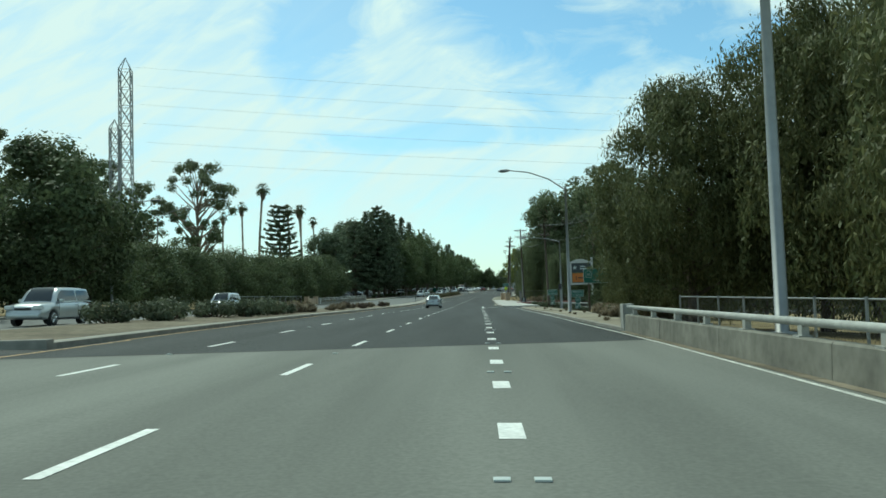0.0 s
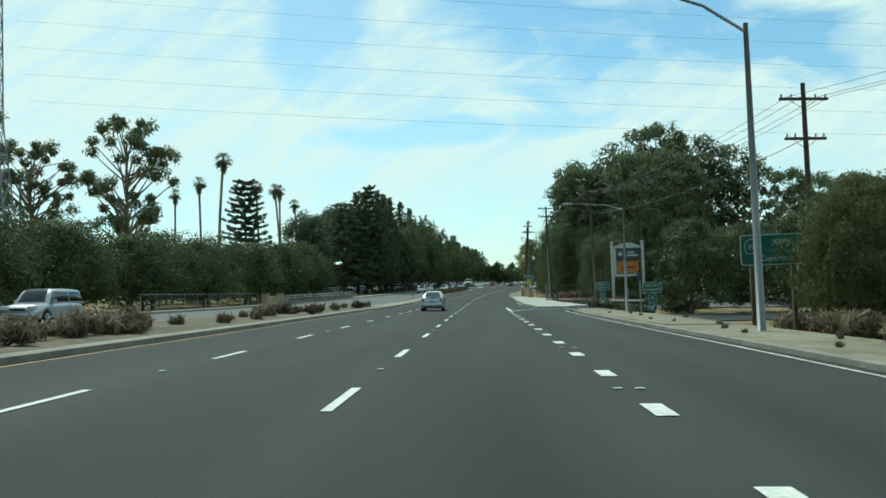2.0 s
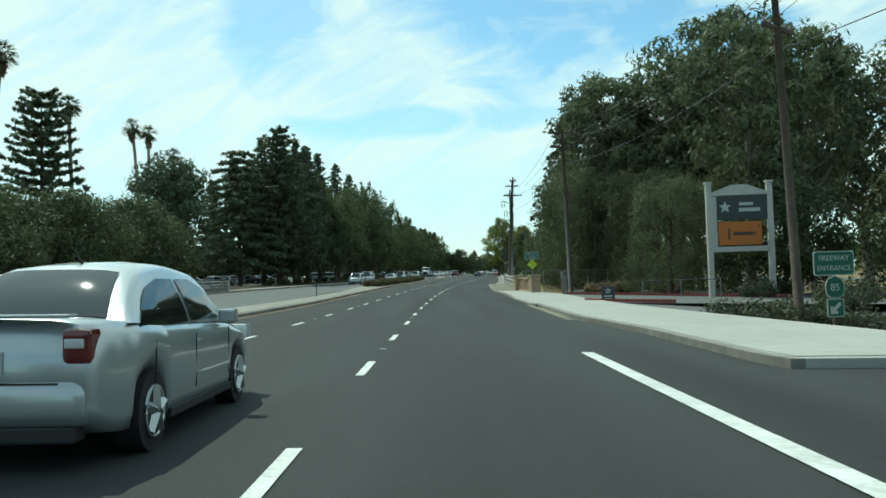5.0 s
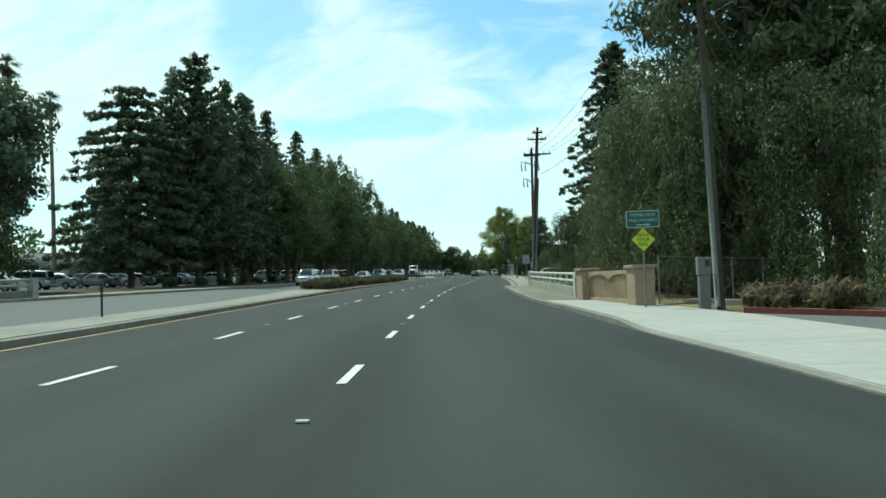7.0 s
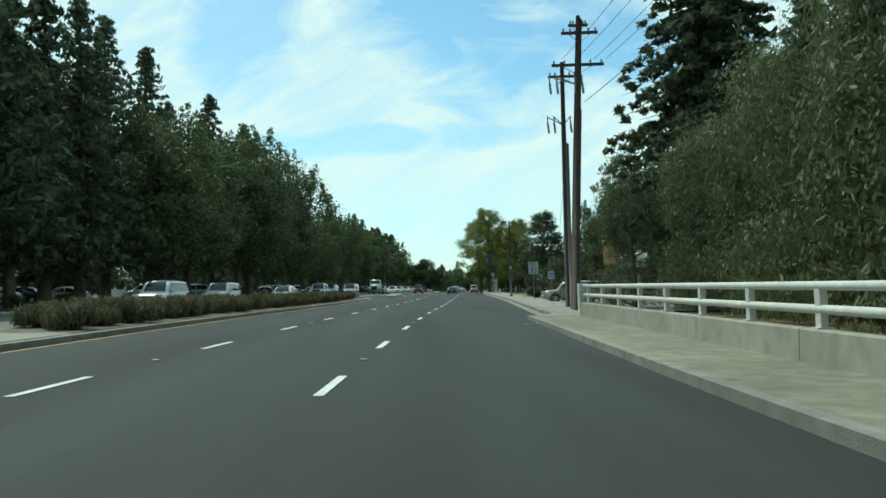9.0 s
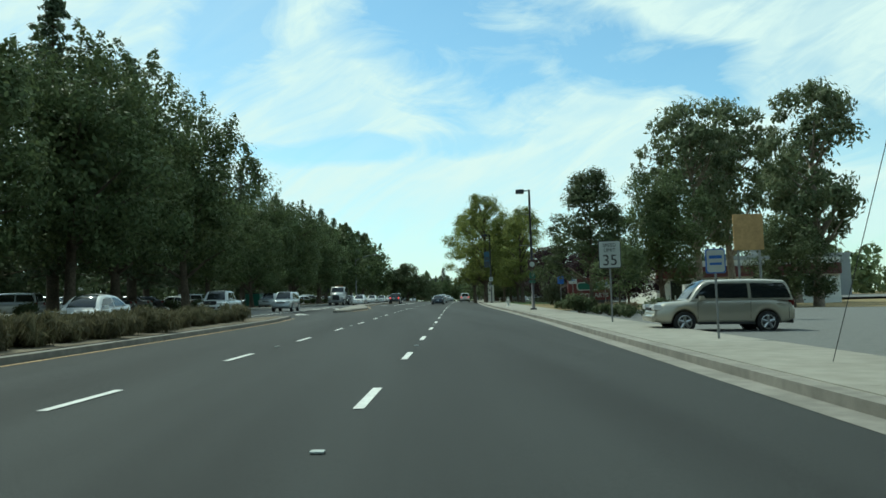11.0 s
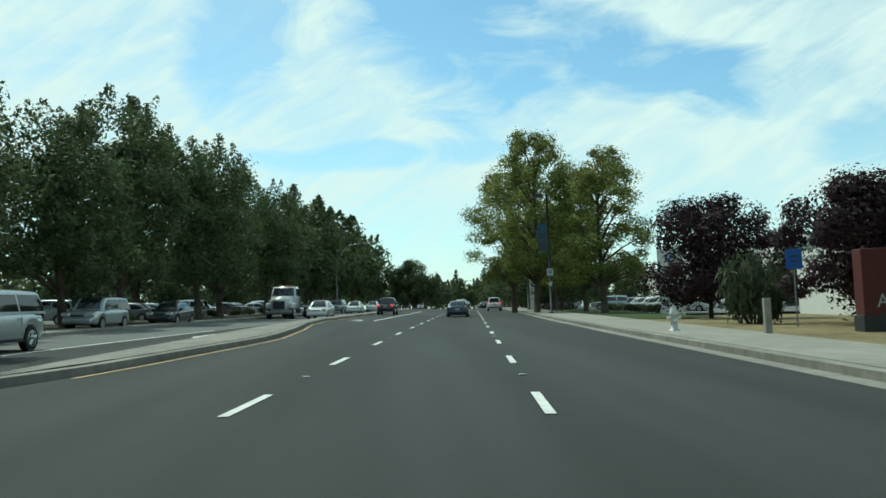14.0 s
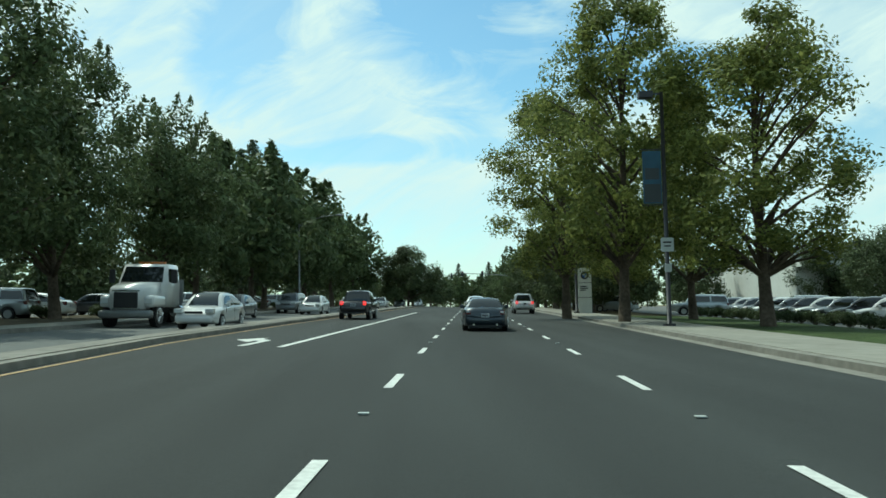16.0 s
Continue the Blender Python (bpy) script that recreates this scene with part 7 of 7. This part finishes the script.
def tow_truck(m):
    root = thing("flatbed_truck", m, "white flatbed tow truck with a dark grille", "truck")
    w = 1.2
    bm = bmesh.new()
    prof = [(3.9, 0.75), (3.9, 1.55), (3.75, 1.75), (2.3, 1.95), (2.2, 1.95), (2.2, 0.75)]
    a = [bm.verts.new((-0.72 if y > 3 else -0.9, y, z)) for y, z in prof]
    b = [bm.verts.new((0.72 if y > 3 else 0.9, y, z)) for y, z in prof]
    bm.faces.new(a)
    bm.faces.new(list(reversed(b)))
    for i in range(len(prof)):
        bm.faces.new((a[i], b[i], b[(i + 1) % 6], a[(i + 1) % 6]))
    bmesh.ops.recalc_face_normals(bm, faces=bm.faces)
    bmesh.ops.bevel(bm, geom=list(bm.edges), offset=0.06, segments=2, affect="EDGES")
    part("bonnet", bm, WHITE, root, smooth=True)
    cab = bmesh.new()
    lo = [(-1.05, 0.5, 0.85), (1.05, 0.5, 0.85), (1.05, 2.35, 0.85), (-1.05, 2.35, 0.85)]
    hi = [(-0.95, 0.55, 2.75), (0.95, 0.55, 2.75), (0.95, 1.85, 2.75), (-0.95, 1.85, 2.75)]
    mid = [(-1.05, 0.5, 1.85), (1.05, 0.5, 1.85), (1.05, 2.35, 1.85), (-1.05, 2.35, 1.85)]
    vs = [[cab.verts.new(p) for p in r] for r in (lo, mid, hi)]
    for r0, r1 in zip(vs, vs[1:]):
        for k in range(4):
            cab.faces.new((r0[k], r0[(k + 1) % 4], r1[(k + 1) % 4], r1[k]))
    cab.faces.new(list(reversed(vs[0])))
    cab.faces.new(vs[2])
    bmesh.ops.bevel(cab, geom=list(cab.edges), offset=0.05, segments=2, affect="EDGES")
    part("cab", cab, WHITE, root, smooth=True)
    ws = bmesh.new()
    pane = [(-0.93, 1.93), (0.93, 1.93), (0.84, 2.62), (-0.84, 2.62)]
    ring = [[ws.verts.new((x, 2.35 - (z - 1.85) / 0.9 * 0.5 + d, z + d * 0.55)) for x, z in pane] for d in (0.0, 0.03)]
    ws.faces.new(ring[1])
    for k in range(4):
        ws.faces.new((ring[0][k], ring[0][(k + 1) % 4], ring[1][(k + 1) % 4], ring[1][k]))
    part("windscreen", ws, M["glass_dark"], root)
    part("windscreen_post", boxes((-0.02, 0.02, 2.0, 2.06, 1.95, 2.55)), M["plastic"], root)
    for sgn in (-1, 1):
        part("side_window", boxes((min(sgn * 1.0, sgn * 1.07), max(sgn * 1.0, sgn * 1.07), 0.85, 1.85, 1.95, 2.55), bevel=0.02), M["glass_dark"], root)
        part("fender", boxes((min(sgn * 0.7, sgn * 1.18), max(sgn * 0.7, sgn * 1.18), 2.45, 3.8, 0.85, 1.36), bevel=0.16), WHITE, root, smooth=True)
        part("headlamp", boxes((min(sgn * 0.76, sgn * 1.1), max(sgn * 0.76, sgn * 1.1), 3.7, 3.83, 1.0, 1.25), bevel=0.04), M["lamp_clear"], root)
        part("mirror", boxes((min(sgn * 1.25, sgn * 1.5), max(sgn * 1.25, sgn * 1.5), 2.1, 2.2, 1.9, 2.5), bevel=0.03), M["plastic"], root)
        part("fuel_tank", disc(bmesh.new(), (sgn * 0.95, 0.2, 0.7), (0, 1, 0), 0.3, 1.2, 16), M["chrome"], root)
        wheel(root, sgn * 1.0, 3.1, 0.5, 0.28)
        wheel(root, sgn * 0.98, -2.6, 0.5, 0.34)
        wheel(root, sgn * 0.98, -3.75, 0.5, 0.34)
    part("grille", boxes((-0.52, 0.52, 3.84, 3.94, 0.82, 1.5), bevel=0.06), M["plastic"], root)
    part("grille_surround", boxes((-0.6, 0.6, 3.8, 3.88, 0.76, 1.58), bevel=0.03), M["chrome"], root)
    part("bumper", boxes((-1.15, 1.15, 3.7, 4.02, 0.4, 0.74), bevel=0.13), M["galv"], root, smooth=True)
    part("chassis", boxes((-0.45, 0.45, -4.8, 2.4, 0.6, 0.85)), M["plastic"], root)
    part("flatbed", boxes((-1.2, 1.2, -4.9, 0.2, 0.95, 1.1), bevel=0.02), M["galv"], root)
    part("headboard", boxes((-1.1, 1.1, 0.15, 0.25, 1.05, 2.1), bevel=0.02), M["galv"], root)
    part("beacon", boxes((-0.6, 0.6, 1.0, 1.25, 2.76, 2.88), bevel=0.03), M["sign_orange"], root)
    return root


tow_truck(on_road(324.5, -16.9, 180))

# parked cars: one of each kind and colour, then copies
PARK = [sedan(on_road(356, 22, 80), "parked white sedan in the dealer lot", WHITE, "parked cars", "parked_car"),
        sedan(on_road(356, 19.3, 80), "parked grey sedan in the dealer lot", GREY, "parked cars", "parked_car"),
        suv(on_road(356, 16.6, 80), "parked silver wagon in the dealer lot", SILVER, "parked cars", "parked_car"),
        sedan(on_road(350, 40, 80), "parked black sedan in the lot", BLACK, "parked cars", "parked_car"),
        sedan(on_road(350, 43, 80), "parked silver sedan in the lot", SILVER, "parked cars", "parked_car")]


def park(k, s, o, turn):
    copy_thing(PARK[k % 5], on_road(s, o, turn))


for i in range(13):
    park((i * 3 + i // 3) % 5, 329 + 2.9 * i, 19.0 + 0.15 * i, 62)
for i in range(10):
    park((i * 2 + 1) % 5, 334 + 3.0 * i, 27.5, -118)
for i in range(8):
    park((i * 3 + 2) % 5, 374 + 3.0 * i, 12.5 + (i % 2), 80)
for i in range(22):
    park((i * 2 + i // 4) % 5, 192 + 5.6 * i, -37.5 - (i % 3) * 0.6 + (6.5 if i > 9 else 0), 95)
for i in range(14):
    park((i * 3 + 1) % 5, 318 + 6.2 * i, -28.5 - (i % 2), 92)
for i in range(9):
    park((i * 2) % 5, 186 + 9 * i, -46, 92)
for i in range(6):
    park((i + 2) % 5, 238 + 0.2 * i, 24 + 3.0 * i, 10)
park(2, 296, -20.8, 180)
park(3, 306, -20.5, 180)
# far traffic
for k, s, o, t in ((0, 420, -2, 0), (3, 445, 2, 0), (4, 470, -2, 0), (1, 430, -15, 180), (0, 405, -15.5, 180), (4, 385, -14.6, 180), (2, 480, -15, 180), (0, 372, -15.2, 180), (1, 500, 1.8, 0)):
    park(k, s, o, t)

# ---- low planting ----
MOUND = shrub("mounded_shrub", 200, 0.95, 1.3, "leaf_shrub", "rounded grey-green shrub in the dry median", size=0.11, count=110)
DARKBUSH = shrub("clipped_shrub", 201, 1.5, 1.25, "leaf_oak", "dense dark green clipped shrub beside the pavement", size=0.15, count=70)
REDBUSH = shrub("small_red_shrub", 202, 0.6, 0.55, "leaf_red", "small dark reddish shrub in the median dirt", size=0.09, count=60, clumps=9)
DRYBUSH = shrub("dry_brush", 203, 0.95, 1.5, "leaf_dry", "tangled dry brown brush on the verge", size=0.12, count=90, aspect=4.0, droop=-0.4)
GRASS = shrub("grass_clump", 204, 0.9, 0.85, "leaf_straw", "soft olive-brown ornamental grass clump in the median bed", size=0.055, count=150, aspect=8.0, droop=-0.9, clumps=12, category="grass")
TUFT = shrub("dry_grass_tuft", 205, 0.4, 0.35, "leaf_dry", "small tuft of dry grass", size=0.06, count=40, aspect=5.0, droop=-0.9, clumps=6, category="grass")
BLUEBUSH = shrub("low_shrub", 206, 1.1, 1.6, "leaf_shrub", "broad low green shrub before the grove", size=0.12, count=110)
rng_p = np.random.default_rng(5)
for s, o, k in ((36, -10.6, 1.0), (39, -12.2, 1.1), (41.5, -10.4, 1.0), (44, -9.4, 1.0), (47, -9.8, 1.05), (49.2, -8.9, 0.9), (34, -12.4, 1.0)):
    plant(MOUND, s, o, k, z=0.18)
for s, o, k in ((52.0, -9.3, 0.62), (54.0, -10.2, 0.66), (56.0, -9.6, 0.70), (58.0, -9.2, 0.72), (60.0, -9.9, 0.62)):
    plant(DRYBUSH, s, o, k, z=0.18)
for s, o, k in ((81.7, -10.2, 1.25), (82.4, -9.7, 1.1), (83.0, -10.3, 1.2), (86.3, -11.0, 1.2), (82.3, -8.5, 1.0), (84.6, -8.6, 1.1), (87.4, -9.2, 0.8), (103.4, -9.0, 1.25)):
    plant(REDBUSH, s, o, k, z=0.16)
for i in range(20):
    plant(TUFT, 62 + 2.5 * i, -8.7 - 2.4 * rng_p.random(), 0.7 + 0.7 * rng_p.random(), z=0.18)
for i in range(85):
    s = 186.5 + 0.64 * i
    plant(GRASS, s, -8.7 - 0.62 * (i % 3) - 0.5 * rng_p.random() - max(0.0, 0.02 * (s - 205)), 0.6 + 0.35 * rng_p.random(), z=0.18)
for s, o, k in ((58, 12.0, 0.6), (54.5, 11.5, 0.65), (51.5, 11.0, 0.6), (48.5, 10.6, 0.65), (46, 10.5, 0.6), (43.5, 10.3, 0.6), (41, 10.2, 0.55)):
    plant(DRYBUSH, s, o, k, z=0.05)
for i in range(9):
    plant(DRYBUSH, 50 + 2.6 * i, 14.4 + 1.6 * rng_p.random(), 0.7 + 0.5 * rng_p.random())
for i in range(4):
    plant(DRYBUSH, 157 + 1.6 * i % 9, 13.5 + 6 * rng_p.random(), 0.8 + 0.7 * rng_p.random(), z=0.0)
for s, o, k in ((119.5, 12.0, 0.8), (118.3, 13.0, 0.95), (117.6, 14.2, 0.9), (118.2, 15.4, 0.85), (117.2, 16.8, 0.8), (117.4, 18.3, 0.75), (122, 14.5, 0.9), (121, 17.5, 0.8)):
    plant(BLUEBUSH, s, o, k)
for i in range(8):
    plant(BLUEBUSH, 120 + 4 * i, 22 + 2 * (i % 3), 1.0 + 0.3 * rng_p.random())
for i in range(20):
    plant(TUFT, 30 + 2.9 * i, 8.6 + 2.4 * rng_p.random() ** 2, 0.2 + 0.22 * rng_p.random(), z=0.1)
for s, o, k in ((253.6, 9.0, 0.98), (265.5, 9.8, 0.55), (260.5, 9.6, 0.45), (257.2, 9.5, 0.45), (251.0, 9.7, 0.46), (248.6, 9.8, 0.52), (246.3, 9.9, 0.55), (244.0, 9.9, 0.5), (250.0, 11.2, 0.45), (268.6, 9.6, 0.6), (268.8, 12.0, 0.7), (240, 10.5, 0.8), (236.5, 10.8, 0.75)):
    plant(DARKBUSH, s, o, k, z=0.05)
plant(MOUND, 288.9, 11.5, 1.2, z=0.08, tall=2.6)
for i in range(16):
    plant(DARKBUSH, 322 + 1.9 * i, 15.2, 0.55, z=0.05)
for i in range(30):
    plant(DARKBUSH, 200 + 6.5 * i, OPP_FAR(200 + 6.5 * i) - 6.8, 0.55 + 0.25 * rng_p.random(), z=0.1)
for i in range(16):
    plant(TUFT, 262 + 0.95 * i, 8.6 + 9 * rng_p.random(), 0.6 + 0.6 * rng_p.random(), z=0.1)

# distant woods closing the view on all sides
pts, rad = [], []
rng_w = np.random.default_rng(9)
for i in range(1500):
    side = i % 5
    if side < 2:
        s, o = -60 + 760 * rng_w.random(), 82 + 30 * rng_w.random()
        hh = 13
    elif side < 4:
        s, o = -60 + 760 * rng_w.random(), -84 - 30 * rng_w.random()
        hh = 13
    else:
        s, o = 640 + 60 * rng_w.random(), -80 + 160 * rng_w.random()
        hh = 12 + 6 * abs(o) / 80
    p = at(s, o, 0)
    lump = 0.75 + 0.35 * math.sin(s * 0.11) * math.sin(o * 0.13 + 1) + 0.2 * math.sin(s * 0.37 + o)
    pts.append((p.x, p.y, p.z + hh * lump * rng_w.random() ** 0.8))
    rad.append(2.4)
woods = thing("distant_woods", Matrix.Identity(4), "belt of dark green woods in the distance", "woods", kind="stuff")
tagged(leaf_mesh("foliage", [leaf_cloud(rng_w, pts, rad, 34, 1.0, 1.6, 0.0, 0.9, 0.3)], M["leaf_street"], woods), kind="stuff")

# ---- buildings ----
def flat_building(name, m, w, d, h, wall, label, windows=(), parapet=0.5, roof="roof_white", canopy=None, doors=()):
    """Walls with a parapet and a flat roof; windows: (x, z, width, height) in the front."""
    root = thing(name, m, label, "building")
    part("wall", boxes((-w / 2, w / 2, 0, d, -0.5, h)), M[wall], root)
    bm = boxes((-w / 2 - 0.08, w / 2 + 0.08, -0.08, 0.2, h, h + parapet), (-w / 2 - 0.08, w / 2 + 0.08, d - 0.2, d + 0.08, h, h + parapet), (-w / 2 - 0.08, -w / 2 + 0.2, 0.2, d - 0.2, h, h + parapet), (w / 2 - 0.2, w / 2 + 0.08, 0.2, d - 0.2, h, h + parapet))
    part("parapet", bm, M[wall], root)
    part("roof", boxes((-w / 2 + 0.2, w / 2 - 0.2, 0.2, d - 0.2, h, h + 0.06)), M[roof], root)
    for x, z, ww, hh in windows:
        win = part("window", boxes((x - ww / 2 - 0.08, x + ww / 2 + 0.08, -0.06, 0.02, z - hh / 2 - 0.08, z + hh / 2 + 0.08)), M["steel_dark"], root)
        part("pane", boxes((x - ww / 2, x + ww / 2, -0.075, -0.061, z - hh / 2, z + hh / 2)), M["glass_dark"], win)
    if canopy:
        part("canopy", boxes((-w / 2, w / 2, -canopy[0], 0, canopy[1], canopy[1] + canopy[2])), M[canopy[3]], root)
    return root


gb = flat_building("warehouse", spot(330, 29, 0.1, 0), 34, 40, 7.2, "wall_grey", "large grey stucco warehouse behind the trees", parapet=0.6)
gb.matrix_world = spot(352, 56, 0.1, 0)
part("corner_block", boxes((-19.5, -14.5, -0.4, 8, -0.5, 8.6), bevel=0.05), M["wall_white"], gb, "pale corner block")
part("roof_unit", boxes((2, 6, 8, 12, 7.8, 9.6), bevel=0.05), M["galv"], gb)
flat_building("dealer_showroom", spot(372, 46, 0.1, 0), 30, 30, 6.2, "wall_white", "white car showroom with dark windows", windows=[(-11 + 2.6 * i, 2.6, 2.0, 3.4) for i in range(9)], parapet=0.7, canopy=(1.6, 4.9, 0.5, "wall_white"))
flat_building("shop_building", spot(300, 36, 0.1, 0), 22, 18, 4.6, "wall_white", "low white shop with a dark red front", windows=[(-8 + 3.2 * i, 1.7, 2.4, 2.2) for i in range(6)], canopy=(0.5, 3.1, 1.3, "sign_red"))
yb = thing("banner_sign", spot(240, 14.9, 0.1), "yellow banner board on two posts", "sign")
for x in (-0.5, 0.5):
    post(yb, x, 4.9, 0.06)
part("board", boxes((-0.7, 0.7, -0.05, 0.05, 3.2, 4.9), bevel=0.02), M["yellow_paint"], yb)
wu = thing("utility_cabinet", spot(288, 26, 0.1), "white utility cabinet beside the shop lot", "utility box")
part("cabinet", boxes((-1.0, 1.0, -0.6, 0.6, -0.1, 2.1), bevel=0.04), M["wall_white"], wu)
part("door", boxes((-0.85, 0.85, -0.63, -0.6, 0.1, 1.95), bevel=0.01), M["sign_white"], wu)
for i in range(7):
    bl = thing("bollard", spot(283 + 0.4 * i, 24.0 - 0.5 * i, 0.1), "short white steel bollard", "bollard", "bollards by the lot")
    part("post", pipe([(0, 0, -0.1), (0, 0, 0.95)], 0.07, 8), M["sign_white"], bl)
for i in range(3):
    flat_building("lot_building", spot(222 + 52 * i, -62 - 3 * i, 0.1, 90), 40, 14, 4.0, "wall_grey" if i % 2 else "wall_white", "low pale building behind the street trees", windows=[(-16 + 4.6 * j, 1.9, 3.0, 1.6) for j in range(8)], canopy=(2.0, 3.0, 0.5, "roof_white")).matrix_world = spot(222 + 52 * i, -62 - 3 * i, 0.1, -90) @ pose(0, 0, 0, 0, 0, 180)
# panel trailer by the far kerb
tr = thing("dumpster", spot(304, -24.5, 0.1, 90), "dark green waste container under the street trees", "container")
part("body", boxes((-1.6, 1.6, -0.9, 0.9, 0.1, 1.6), bevel=0.04), M["sign_green"], tr)
part("lid", boxes((-1.65, 1.65, -0.95, 0.95, 1.6, 1.72), bevel=0.03), M["plastic"], tr)

# ---- paving slabs, last ----
for pv, s0, s1, rt, mt in SLABS:
    slabs(pv, s0, s1, lambda s: KERB_R(s) + (0.31 if s > 198.4 else 0.23), rt, 1.55, mt)
